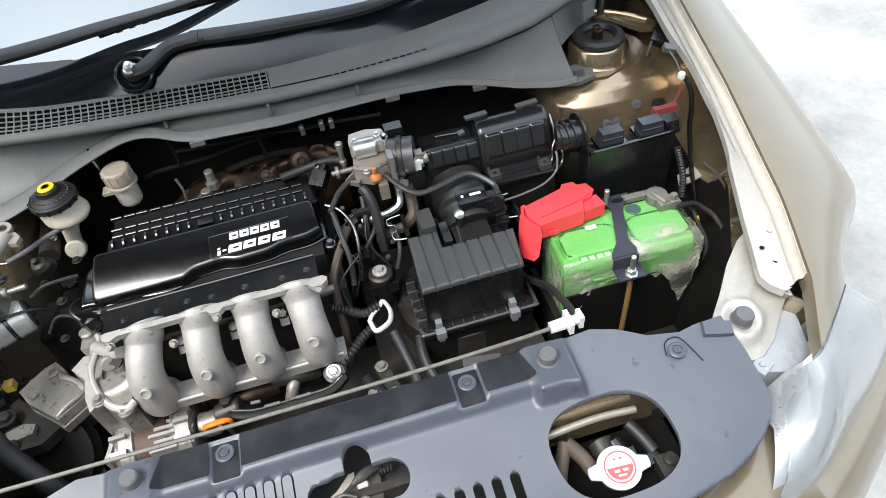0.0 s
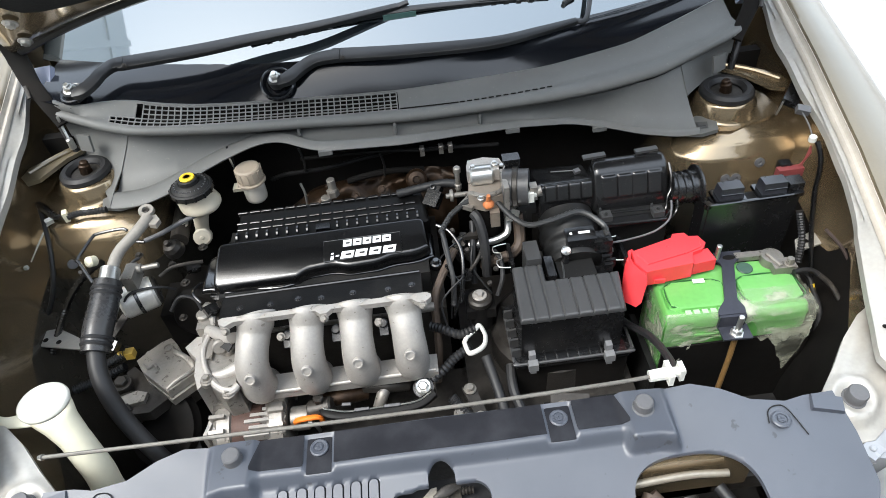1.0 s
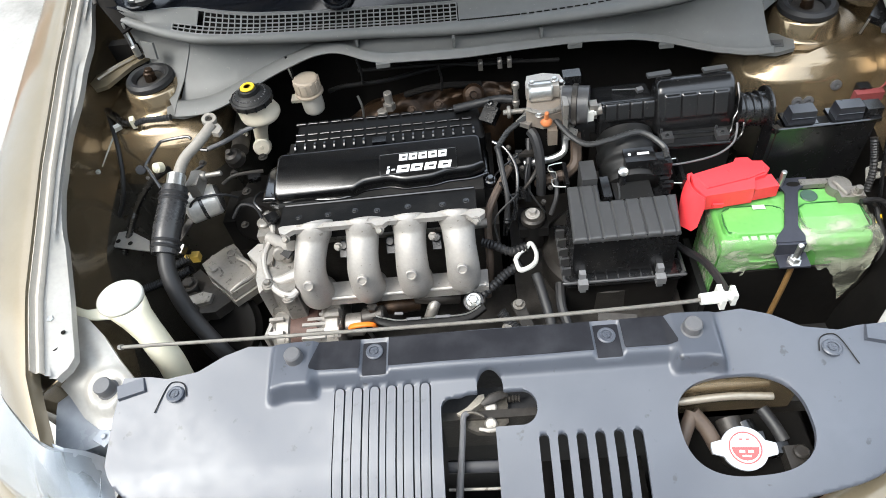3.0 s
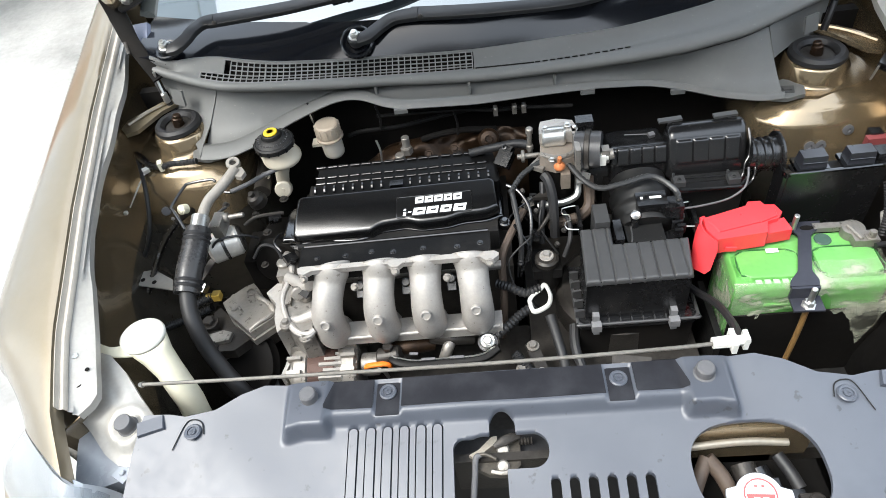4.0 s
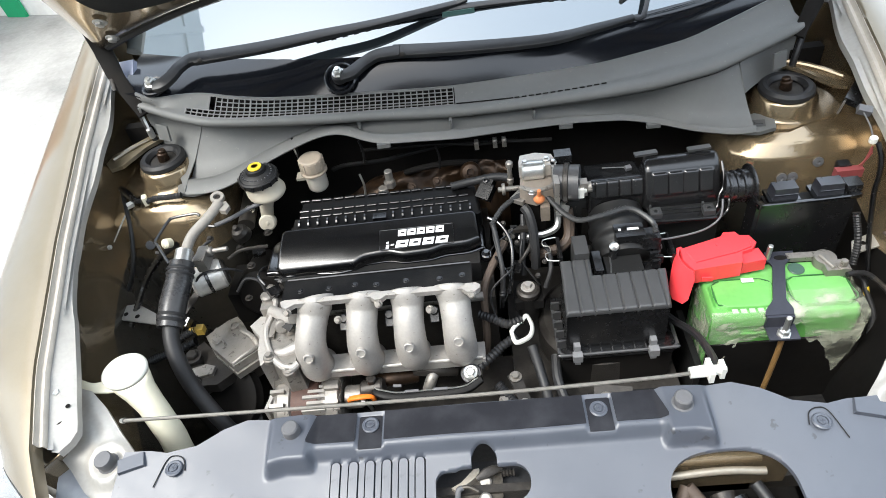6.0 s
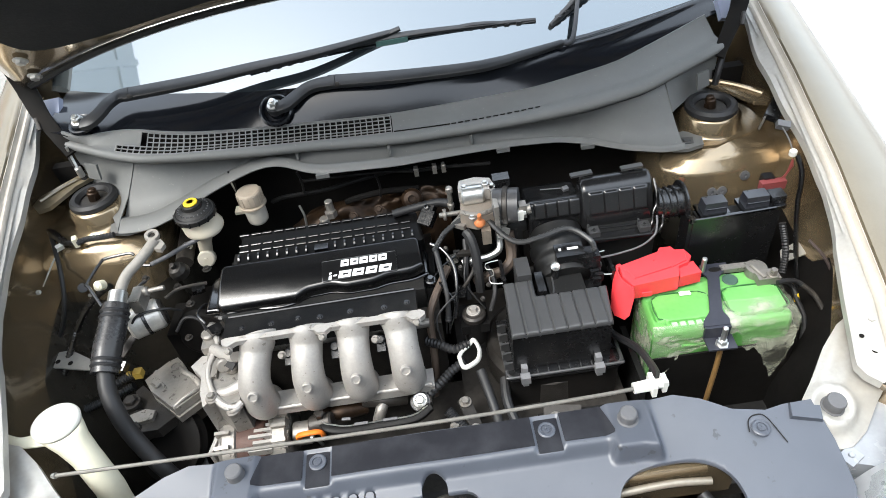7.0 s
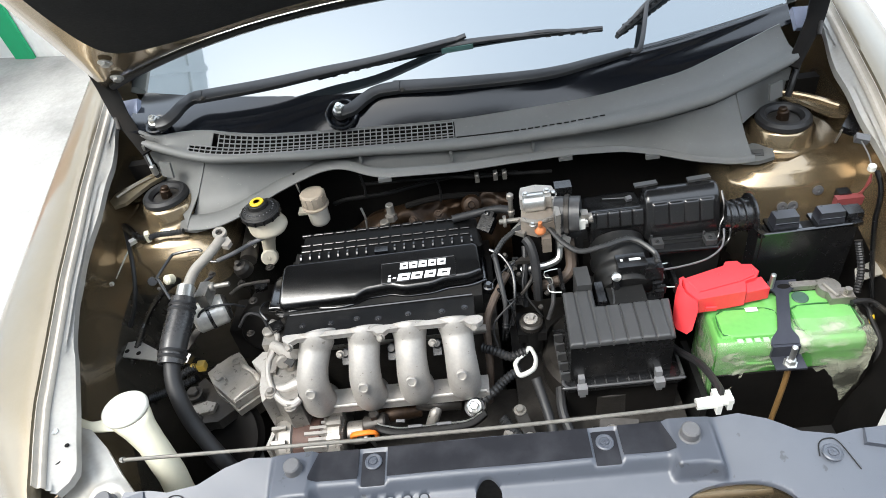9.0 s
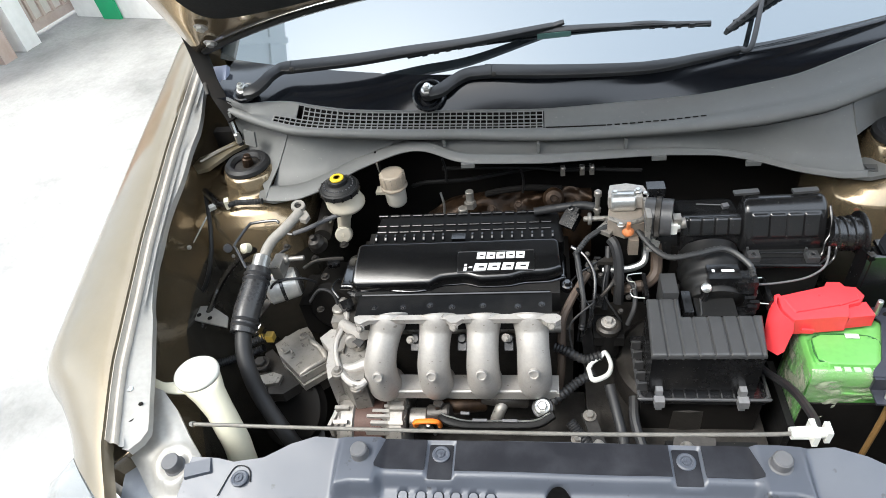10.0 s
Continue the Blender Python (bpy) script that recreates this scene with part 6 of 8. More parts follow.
for f in (0.12, 0.2, 0.82, 0.9):
    p = Vector((-0.4945, 0.155, 0.789)).lerp(Vector((-0.505, 0.05, 0.744)), f)
    q = Vector((-0.505, 0.05, 0.744))
    part("sleeve_ring", lathe([(0.022, -0.003), (0.0236, 0), (0.022, 0.003)], 22, towards(p, q)), rubber, ac)
part("rubber_hose", tube([(-0.505, 0.055, 0.745), (-0.502, 0.03, 0.727), (-0.494, 0.008, 0.705), (-0.482, -0.012, 0.67), (-0.462, -0.032, 0.635), (-0.44, -0.05, 0.6), (-0.42, -0.06, 0.54)], 0.0135, 16), rubber, ac, "black rubber hose")
part("valve_block", join(box(-0.484, -0.466, 0.168, 0.205, 0.75, 0.778, 0.004), cyl(0.0085, 0, 0.014, 14, 0.002, place((-0.472, 0.197, 0.77), 0, 85)), cyl(0.0045, 0.012, 0.042, 12, 0.001, place((-0.472, 0.197, 0.77), 0, 85))), alu_dirty, ac, "aluminium valve block")
part("service_cap", cyl(0.009, 0, 0.018, 16, 0.003, place((-0.536, 0.218, 0.782), 50, -30)), cream, ac, "white round cap")
part("thin_line", tube([(-0.518, 0.155, 0.79), (-0.548, 0.196, 0.8), (-0.554, 0.206, 0.8), (-0.546, 0.255, 0.8), (-0.538, 0.265, 0.8), (-0.5, 0.27, 0.8), (-0.49, 0.266, 0.798)], 0.0028, 8), plastic, ac)
part("corrugated_hose", tube([(-0.378, 0.304, 0.785), (-0.411, 0.289, 0.782), (-0.437, 0.271, 0.78), (-0.466, 0.257, 0.778)], 0.0042, 10), rubber_grey, ac)

compressor = thing("compressor_valve", (-0.46, 0.17, 0.6), "silver cylindrical valve housing on a dark pump", "pump")
# Pump coloured near-black so that it reads as a shaded void.
part("pump_body", join(cyl(0.05, -0.05, 0.05, 30, 0.01, place((-0.405, 0.235, 0.64), 75)), box(-0.47, -0.36, 0.19, 0.27, 0.58, 0.66, 0.012)), shade_black, compressor, "dark pump body")
part("silver_drum", lathe([(0.0, -0.03), (0.02, -0.03), (0.027, -0.025), (0.028, 0.024), (0.025, 0.028), (0, 0.028)], 28, place((-0.48, 0.18, 0.722), 0, 90, 26)), mat("bright_cast", (0.62, 0.6, 0.56), 0.38, 0.5, vary=0.15, scale=30, dirt=0.3, dirt_color=(0.2, 0.18, 0.15), dirt_scale=20), compressor, "bright metal drum")
part("drum_band", lathe([(0.028, -0.004), (0.0292, -0.003), (0.0292, 0.001), (0.028, 0.002)], 26, place((-0.48, 0.18, 0.722), 0, 90, 26)), plastic, compressor)
part("drum_flange", lathe([(0.025, 0.026), (0.024, 0.031), (0.02, 0.034), (0.018, 0.03), (0.008, 0.03), (0.007, 0.036), (0, 0.036)], 28, place((-0.48, 0.18, 0.722), 0, 90, 26)), dark_metal, compressor)
part("wire_loop", tube([(-0.5, 0.15, 0.72), (-0.48, 0.16, 0.75), (-0.44, 0.175, 0.745), (-0.42, 0.19, 0.72)], 0.0022, 6), rubber, compressor)
part("yellow_plug", join(box(-0.51, -0.496, 0.106, 0.12, 0.653, 0.667, 0.002), cyl(0.006, -0.014, 0, 12, 0.002, place((-0.51, 0.113, 0.66), 0, 90))), mat("yellow_plug", (0.36, 0.24, 0.04), 0.5, vary=0.15), compressor, "yellow connector plug")
part("plug_spring", tube([(-0.55, 0.1, 0.65), (-0.53, 0.108, 0.656), (-0.512, 0.113, 0.66)], 0.0075, 10, ribs=0.25), rubber, compressor)
part("lower_conduit", tube([(-0.62, 0.1, 0.6), (-0.57, 0.11, 0.61), (-0.53, 0.12, 0.62)], 0.008, 10, ribs=0.2), rubber, compressor)

cluster = thing("pump_fittings", (-0.45, 0.2, 0.66), "dark wiring, clips and small bolts round the pump", "wiring")
for _pts, _r, _m in (
    ([(-0.53, 0.2, 0.74), (-0.522, 0.24, 0.765), (-0.5, 0.262, 0.775), (-0.47, 0.262, 0.772)], 0.003, plastic),
    ([(-0.52, 0.16, 0.72), (-0.5, 0.19, 0.755), (-0.482, 0.215, 0.768), (-0.47, 0.225, 0.77)], 0.0028, rubber),
    ([(-0.44, 0.2, 0.745), (-0.42, 0.21, 0.752), (-0.395, 0.215, 0.752), (-0.37, 0.22, 0.748)], 0.0032, dark_metal),
    ([(-0.43, 0.16, 0.7), (-0.41, 0.17, 0.72), (-0.385, 0.165, 0.715), (-0.375, 0.15, 0.69)], 0.0028, rubber),
    ([(-0.36, 0.13, 0.74), (-0.375, 0.15, 0.745), (-0.372, 0.18, 0.735), (-0.352, 0.19, 0.72)], 0.0022, plastic),
    ([(-0.55, 0.12, 0.7), (-0.54, 0.14, 0.72), (-0.52, 0.15, 0.725)], 0.005, rubber),
):
    part("wire", tube(_pts, _r, 8), _m, cluster)
for _x, _y, _z, _r in ((-0.405, 0.2, 0.722, 0.007), (-0.43, 0.235, 0.735, 0.006), (-0.38, 0.265, 0.74, 0.007), (-0.41, 0.15, 0.69, 0.006), (-0.475, 0.235, 0.765, 0.006), (-0.36, 0.175, 0.72, 0.0065)):
    part("fitting_bolt", hexbolt((_x, _y, _z), _r * 0.8, 0.006), dark_metal, cluster)
for _x, _y, _z, _a in ((-0.535, 0.165, 0.7, 15), (-0.52, 0.11, 0.69, -20), (-0.36, 0.15, 0.7, 40), (-0.345, 0.17, 0.715, -10), (-0.4, 0.24, 0.72, 25)):
    part("connector", join(box(-0.011, 0.011, -0.008, 0.008, -0.008, 0.008, 0.002, m=place((_x, _y, _z), 25, 10, _a)), box(-0.004, 0.004, -0.011, -0.007, -0.004, 0.006, 0.001, m=place((_x, _y, _z), 25, 10, _a))), plastic, cluster)
part("pulse_damper", lathe([(0.0, 0), (0.017, 0), (0.018, 0.004), (0.016, 0.012), (0.0165, 0.014), (0.012, 0.022), (0.005, 0.024), (0.005, 0.032), (0, 0.033)], 24, place((-0.43, 0.27, 0.735), 15, -10)), dark_metal, cluster, "dark round damper")
part("bracket_strip", box(-0.03, 0.03, -0.006, 0.006, 0, 0.003, 0.001, m=place((-0.53, 0.18, 0.67), 20, -15, 60)), dark_metal, cluster, "grey bracket strip")

neck = thing("washer_filler_neck", (-0.49, -0.1, 0.55), "cream plastic washer filler neck with a smooth push-on cap", "filler neck")
_path = spline([(-0.5378, -0.0463, 0.765), (-0.521, -0.064, 0.745), (-0.5048, -0.0801, 0.722), (-0.494, -0.094, 0.695), (-0.4884, -0.102, 0.667), (-0.489, -0.109, 0.63), (-0.494, -0.113, 0.56)], 5)
_mouth = Vector((0.04, 0.06, 1.0)).normalized()


def neck_ring(c, d, r):
    u = Vector((1, 0, 0)) - d * d.x
    u.normalize()
    v = d.cross(u)
    return [c + r * (math.cos(2 * math.pi * k / 36) * u + math.sin(2 * math.pi * k / 36) * v) for k in range(36)]


def neck_axis(i):
    d = (_path[max(i - 1, 0)] - _path[min(i + 1, len(_path) - 1)]).normalized()
    return d.lerp(_mouth, max(0.0, 1 - i / 9)).normalized()


_rings = [neck_ring(_path[i], neck_axis(i), float(np.interp(i, [1, 3, 6, 10, 30], [0.031, 0.0285, 0.0235, 0.0205, 0.021]))) for i in range(1, len(_path))]
part("neck_tube", loft(_rings, close=True), cream, neck, "cream moulded tube", angle=60)
_lid = part("neck_cap", loft([neck_ring(_path[0] + _mouth * h, _mouth, r) for r, h in ((0.031, -0.004), (0.0335, -0.003), (0.0342, 0.0), (0.0335, 0.003), (0.031, 0.0055), (0.026, 0.0075), (0.018, 0.0088), (0.009, 0.0094), (0.0005, 0.0095))], close=True, cap=True), mat("white_cap", (0.7, 0.69, 0.62), 0.38, vary=0.05, scale=12, dirt=0.25, dirt_color=(0.58, 0.54, 0.42), dirt_scale=9), neck, "off-white domed cap", angle=60)
part("cap_strap", bar([(-0.548, -0.068, 0.763), (-0.566, -0.0715, 0.7645), (-0.583, -0.0715, 0.767), (-0.6, -0.0655, 0.772), (-0.612, -0.06, 0.776)], [0.024, 0.019, 0.014, 0.0115, 0.01], 0.003, up=(0, -0.3, 0.95)), cream, _lid, "cream strap clipped to the wing")

rod = thing("hood_prop_rod", (-0.1, -0.146, 0.76), "steel hood prop rod lying stowed along the radiator cover", "prop rod")
part("rod", tube([(-0.5, -0.14, 0.776), (-0.3, -0.1435, 0.7775), (0.0, -0.1475, 0.7815), (0.22, -0.1465, 0.786), (0.3, -0.143, 0.788)], 0.0027, 10), mat("rod_grey", (0.2, 0.19, 0.17), 0.4, 0.5, vary=0.2, scale=30, dirt=0.4, dirt_color=(0.1, 0.09, 0.075), dirt_scale=30), rod, "bare steel rod")
part("rod_tip", tube([(-0.5, -0.14, 0.776), (-0.506, -0.139, 0.775)], [0.0042, 0.003], 10, smooth=False), steel, rod)
part("white_clip", join(tube([(0.27, -0.144, 0.787), (0.3, -0.143, 0.788)], [0.0075, 0.0085], 10, smooth=False), box(0.292, 0.298, -0.156, -0.13, 0.778, 0.797, 0.002), cyl(0.0065, 0.0, 0.018, 14, 0.002, place((0.298, -0.143, 0.788), 0, 90)), box(0.307, 0.313, -0.151, -0.135, 0.778, 0.799, 0.0025)), white_pl, rod, "white nylon clip")

# ---- left inner wing fittings ----
def cable(name, pts, r, m_, label, cat="cable", **kw):
    ob = part(name, tube(pts, r, 8, **kw), m_)
    return tagged(ob, label, cat, kind="")


cable("wing_cable", [(-0.665, 0.352, 0.805), (-0.649, 0.315, 0.795), (-0.639, 0.278, 0.770), (-0.640, 0.246, 0.735), (-0.652, 0.223, 0.700), (-0.672, 0.208, 0.672), (-0.701, 0.198, 0.648)], 0.0043, rubber, "black cable hanging down the inner wing")
cable("wing_hose", [(-0.529, 0.220, 0.775), (-0.549, 0.219, 0.765), (-0.572, 0.215, 0.750), (-0.599, 0.205, 0.725), (-0.621, 0.190, 0.697), (-0.642, 0.165, 0.664), (-0.661, 0.142, 0.635), (-0.682, 0.118, 0.608)], 0.006, plastic, "black corrugated wiring conduit", ribs=0.16, pitch=0.005)
cable("tower_conduit", [(-0.536, 0.319, 0.808), (-0.560, 0.318, 0.808), (-0.585, 0.318, 0.808), (-0.602, 0.314, 0.806)], 0.0062, rubber, "black corrugated conduit round the strut tower", ribs=0.18, pitch=0.005)
_ob = thing("wing_connector", (-0.659, 0.351, 0.805), "black junction with a white cable tie and its long tail", "connector")
part("connector_body", tube([(-0.670, 0.362, 0.806), (-0.653, 0.345, 0.806), (-0.631, 0.324, 0.805), (-0.610, 0.314, 0.806)], [0.0065, 0.0085, 0.0065, 0.005], 12), plastic, _ob)
part("tie_collar", box(-0.004, 0.004, -0.007, 0.007, -0.009, 0.009, 0.002, m=place((-0.606, 0.317, 0.807), 0, 0, 20)), cream, _ob, "cream clip")
part("tie_block", box(-0.006, 0.006, -0.004, 0.004, -0.005, 0.005, 0.0015, m=place((-0.639, 0.317, 0.800), 20, 0, 40)), white_pl, _ob, "white tie block")
part("cable_tie", bar([(-0.642, 0.314, 0.797), (-0.658, 0.291, 0.778), (-0.676, 0.267, 0.755)], [0.003, 0.0035, 0.002], 0.001), white_pl, _ob, "white cable tie tail")
part("tie_end", box(-0.003, 0.003, -0.003, 0.003, -0.003, 0.003, 0.001, m=place((-0.682, 0.257, 0.752))), white_pl, _ob)
for _p, _r, _m in (((-0.628, 0.298, 0.735), 0.0035, white_pl), ((-0.620, 0.279, 0.728), 0.0075, rubber_grey), ((-0.610, 0.270, 0.715), 0.003, alu_dirty)):
    _ob = part("wing_stud", lathe([(_r * 1.2, 0), (_r * 1.2, 0.002), (_r, 0.003), (_r, 0.006), (0, 0.0065)], 14, towards(_p, (-0.2, -0.3, 1.1))), _m)
    tagged(_ob, "small round stud on the bronze inner wing", "stud", "wing studs")
for s, zz in ((-1, 0.67), (1, 0.69)):
    _q = [(0.688, 0.154), (0.686, 0.178), (0.64, 0.182), (0.5952, 0.1531), (0.5872, 0.1273)] if s < 0 else [(0.707, 0.182), (0.628, 0.15), (0.616, 0.121), (0.7, 0.142)]
    _ob = thing("wing_rail", (s * 0.64, 0.16, zz), "pale sheet metal rail on the inner wing", "bracket")
    part("rail_plate", prism([(s * x, y) for x, y in _q], zz - 0.003, zz, 0.001), pale, _ob)
    for x, y in ((0.655, 0.158), (0.63, 0.15)) if s < 0 else ((0.643, 0.143), (0.683, 0.158)):
        # Dark disc laid on the rail for a hole's shade.
        part("rail_hole", cyl(0.0045, 0, 0.0008, 14, 0.0002, place((s * x, y, zz))), shade_black, _ob, "dark disc for the shade of a punched hole")
_ob = part("hinge_spring_clip", join(cyl(0.006, 0, 0.02, 12, 0.001, place((-0.598, 0.43, 0.87))), tube([(-0.598, 0.43, 0.885), (-0.603, 0.44, 0.91), (-0.602, 0.44, 0.93)], 0.0025, 6)), steel)
tagged(_ob, "small steel retaining clip by the cowl end", "clip")

# ---- throttle and plumbing between engine and air box ----
throttle = thing("throttle_body", (0.12, 0.23, 0.74), "silver throttle body with bracket and black intake tube", "throttle body")
part("bracket_plate", prism([(0.09, 0.252), (0.094, 0.27), (0.12, 0.274), (0.146, 0.266), (0.15, 0.25), (0.148, 0.236), (0.09, 0.238)], 0.828, 0.85, 0.003), alu, throttle, "bright cast bracket")
part("actuator", cyl(0.0165, -0.019, 0.019, 24, 0.003, place((0.113, 0.243, 0.838), 0, 90)), steel, throttle, "bright cylindrical actuator")
part("body_casting", prism([(0.086, 0.21), (0.09, 0.242), (0.146, 0.244), (0.149, 0.205), (0.135, 0.198), (0.112, 0.195)], 0.8, 0.826, 0.006, 2, shrink=0.96), mat("tan_cast", (0.3, 0.26, 0.22), 0.5, 0.45, vary=0.15, bump=0.3, dirt=0.4, dirt_color=(0.16, 0.12, 0.09)), throttle, "tarnished casting")
part("casting_rim", tube([(0.09, 0.214, 0.827), (0.104, 0.203, 0.829), (0.12, 0.2, 0.829), (0.138, 0.206, 0.829), (0.146, 0.22, 0.828)], 0.004, 8), alu_dirty, throttle)
part("casting_web", prism([(0.07, 0.18), (0.092, 0.198), (0.108, 0.196), (0.1, 0.178)], 0.758, 0.765, 0.002), dark_metal, throttle, "grey cast web")
part("cable_clip", join(box(0.178, 0.19, 0.188, 0.204, 0.812, 0.83, 0.003), cyl(0.005, -0.02, 0.02, 12, 0.001, place((0.175, 0.195, 0.82), 0, 80))), white_pl, throttle, "pale plastic hose clip")
part("lever", prism([(0.142, 0.165), (0.16, 0.168), (0.166, 0.185), (0.156, 0.192), (0.143, 0.184)], 0.797, 0.801, 0.001), steel, throttle, "bright throttle lever")
part("flange_plate", box(0.142, 0.15, 0.185, 0.25, 0.79, 0.85, 0.003), alu_dirty, throttle)
part("intake_tube", tube([(0.148, 0.222, 0.822), (0.165, 0.218, 0.824), (0.186, 0.213, 0.825)], [0.031, 0.03, 0.03], 26), mat("grey_black_tube", (0.05, 0.05, 0.052), 0.35, vary=0.2), throttle, "satin black intake tube")
part("tube_clamp", lathe([(0.0315, -0.004), (0.033, -0.003), (0.033, 0.004), (0.0315, 0.005)], 26, towards((0.165, 0.218, 0.824), (0.186, 0.213, 0.825))), dark_metal, throttle, "dull steel hose clamp")
for x, y, z in ((0.1, 0.246, 0.852), (0.136, 0.25, 0.852), (0.147, 0.245, 0.848), (0.106, 0.198, 0.826)):
    part("bracket_screw", hexbolt((x, y, z), 0.004, 0.005), steel, throttle)
part("sensor_plug", box(0.15, 0.178, 0.248, 0.268, 0.84, 0.856, 0.003), plastic, throttle)
part("amber_plug", lathe([(0.0045, -0.01), (0.0075, -0.009), (0.0095, -0.005), (0.0095, -0.002), (0.007, 0.002), (0.0036, 0.005), (0.0034, 0.017), (0.0026, 0.018)], 18, place((0.1175, 0.196, 0.817), 12)), amber, throttle, "amber cable plug")
part("idle_valve", join(cyl(0.0105, -0.003, 0.003, 16, 0.001, place((0.062, 0.25, 0.797), 0, 90)), cyl(0.0045, -0.014, 0.03, 12, 0.001, place((0.066, 0.25, 0.797), 0, 90))), alu_dirty, throttle, "steel pipe stub")
part("vent_pin", join(cyl(0.0042, 0.79, 0.838, 12, 0.001, place((0.075, 0.262, 0))), cyl(0.0062, 0.834, 0.846, 14, 0.002, place((0.075, 0.262, 0))), cyl(0.006, 0.8, 0.812, 14, 0.002, place((0.075, 0.262, 0)))), alu_dirty, throttle)
part("solenoid_can", box(0.119, 0.134, 0.186, 0.199, 0.772, 0.802, 0.003), mat("warm_steel", (0.5, 0.42, 0.34), 0.3, 0.7, vary=0.15, dirt=0.3), throttle, "warm tinted metal block")
part("lower_web", prism([(0.07, 0.212), (0.093, 0.24), (0.098, 0.21), (0.09, 0.198)], 0.8, 0.808, 0.002), alu_dirty, throttle, "triangular cast web")
part("body_stem", cyl(0.024, 0.7, 0.802, 24, 0.004, place((0.118, 0.225, 0))), shade_black, throttle, "dark lower body")

cable("harness_arc", [(0.037, 0.186, 0.778), (0.048, 0.197, 0.788), (0.061, 0.207, 0.797), (0.091, 0.215, 0.812), (0.115, 0.216, 0.818), (0.132, 0.201, 0.812), (0.151, 0.171, 0.803), (0.175, 0.153, 0.797), (0.21, 0.152, 0.802), (0.257, 0.162, 0.803), (0.288, 0.139, 0.792), (0.292, 0.122, 0.782)],
      0.0052, mat("grey_conduit", (0.025, 0.025, 0.025), 0.35, vary=0.2), "grey corrugated wiring conduit arching over to the air box", "cable", ribs=0.18, pitch=0.006)
cable("black_hose", [(0.092, 0.2, 0.795), (0.098, 0.19, 0.79), (0.103, 0.175, 0.77), (0.104, 0.16, 0.74), (0.104, 0.15, 0.7)], 0.0085, rubber, "short black rubber hose", "hose")
cable("chrome_elbow", [(0.149, 0.213, 0.782), (0.149, 0.206, 0.764), (0.145, 0.194, 0.748), (0.125, 0.187, 0.742), (0.1, 0.186, 0.741), (0.08, 0.186, 0.738)], 0.0062, steel, "bright metal coolant elbow", "pipe")
cable("brown_hose", [(0.165, 0.208, 0.775), (0.167, 0.198, 0.75), (0.164, 0.183, 0.73), (0.146, 0.17, 0.72), (0.117, 0.168, 0.714), (0.1, 0.172, 0.7)], 0.0095, brown_hose, "dusty brown rubber hose", "hose")
cable("vertical_hose", [(0.055, 0.175, 0.745), (0.04, 0.155, 0.732), (0.026, 0.135, 0.72), (0.012, 0.11, 0.7), (0.01, 0.085, 0.66), (0.008, 0.065, 0.62), (0.0, 0.05, 0.56)], 0.0068, brown_hose, "dusty brown hose running down beside the runners", "hose")
for k, (dx, m_) in enumerate(((0.0, rubber), (0.005, plastic_matt))):
    cable("harness_wire", [(0.036 + dx, 0.186, 0.777), (0.037 + dx * 1.2, 0.165, 0.766), (0.041 + dx, 0.14, 0.75), (0.045 + dx * 0.7, 0.118, 0.73), (0.04 + dx, 0.104, 0.7), (0.036 + dx, 0.1, 0.66)], 0.0017, m_, "thin black wire bundled beside the engine cover", "cable")
_h = thing("harness_branch", (0.05, 0.18, 0.72), "black taped harness branch with connectors", "wiring")
part("taped_trunk", tube([(0.036, 0.188, 0.779), (0.04, 0.17, 0.77), (0.046, 0.12, 0.73), (0.042, 0.1, 0.69)], [0.0052, 0.0044, 0.0044, 0.0058], 12, ribs=0.16, pitch=0.005), rubber, _h)
for k in range(12):
    a = random.uniform(0, 6.28)
    x, y = 0.06 + 0.05 * random.random(), 0.12 + 0.1 * random.random()
    z = 0.69 + 0.25 * (y - 0.1) + 0.03 * random.random()
    part("connector", box(-0.009, 0.009, -0.006, 0.006, -0.007, 0.007, 0.002, m=place((x, y, z), 20, random.uniform(-30, 30), math.degrees(a))), (plastic, plastic_matt, plastic, alu_dirty)[k % 4], _h)
for k in range(4):
    x, y = 0.04 + 0.08 * random.random(), 0.13 + 0.1 * random.random()
    z = 0.71 + 0.2 * (y - 0.1)
    part("thin_wire", tube([(x, y, z), (x + random.uniform(-0.02, 0.02), y - 0.015, z + 0.02), (x + random.uniform(-0.03, 0.03), y - 0.04, z - 0.005), (x + random.uniform(-0.02, 0.02), y - 0.06, z - 0.05)], 0.0018, 6), (rubber, rubber, plastic, plastic)[k % 4], _h)
for _pts, _r, _m in (([(0.09, 0.205, 0.775), (0.088, 0.185, 0.755), (0.083, 0.165, 0.73), (0.082, 0.145, 0.69)], 0.0055, rubber),
                     ([(0.108, 0.19, 0.76), (0.1, 0.168, 0.745), (0.088, 0.15, 0.735), (0.07, 0.142, 0.715)], 0.0032, dark_metal),
                     ([(0.03, 0.2, 0.78), (0.05, 0.185, 0.775), (0.064, 0.16, 0.757), (0.063, 0.13, 0.73), (0.055, 0.105, 0.69)], 0.0034, plastic),
                     ([(0.12, 0.17, 0.735), (0.128, 0.15, 0.73), (0.126, 0.125, 0.715), (0.115, 0.11, 0.69)], 0.004, rubber)):
    part("lead", tube(_pts, _r, 10, ribs=0.14 if _r == 0.0034 else 0.0, pitch=0.005), _m, _h)
for _x, _y, _z in ((0.075, 0.168, 0.745), (0.098, 0.158, 0.735), (0.066, 0.14, 0.722), (0.118, 0.14, 0.722), (0.105, 0.126, 0.705), (0.055, 0.19, 0.772)):
    part("small_bolt", hexbolt(None, 0.004, 0.005, place((_x, _y, _z), 25, _x * 300 - 25), 1.2), dark_metal, _h)
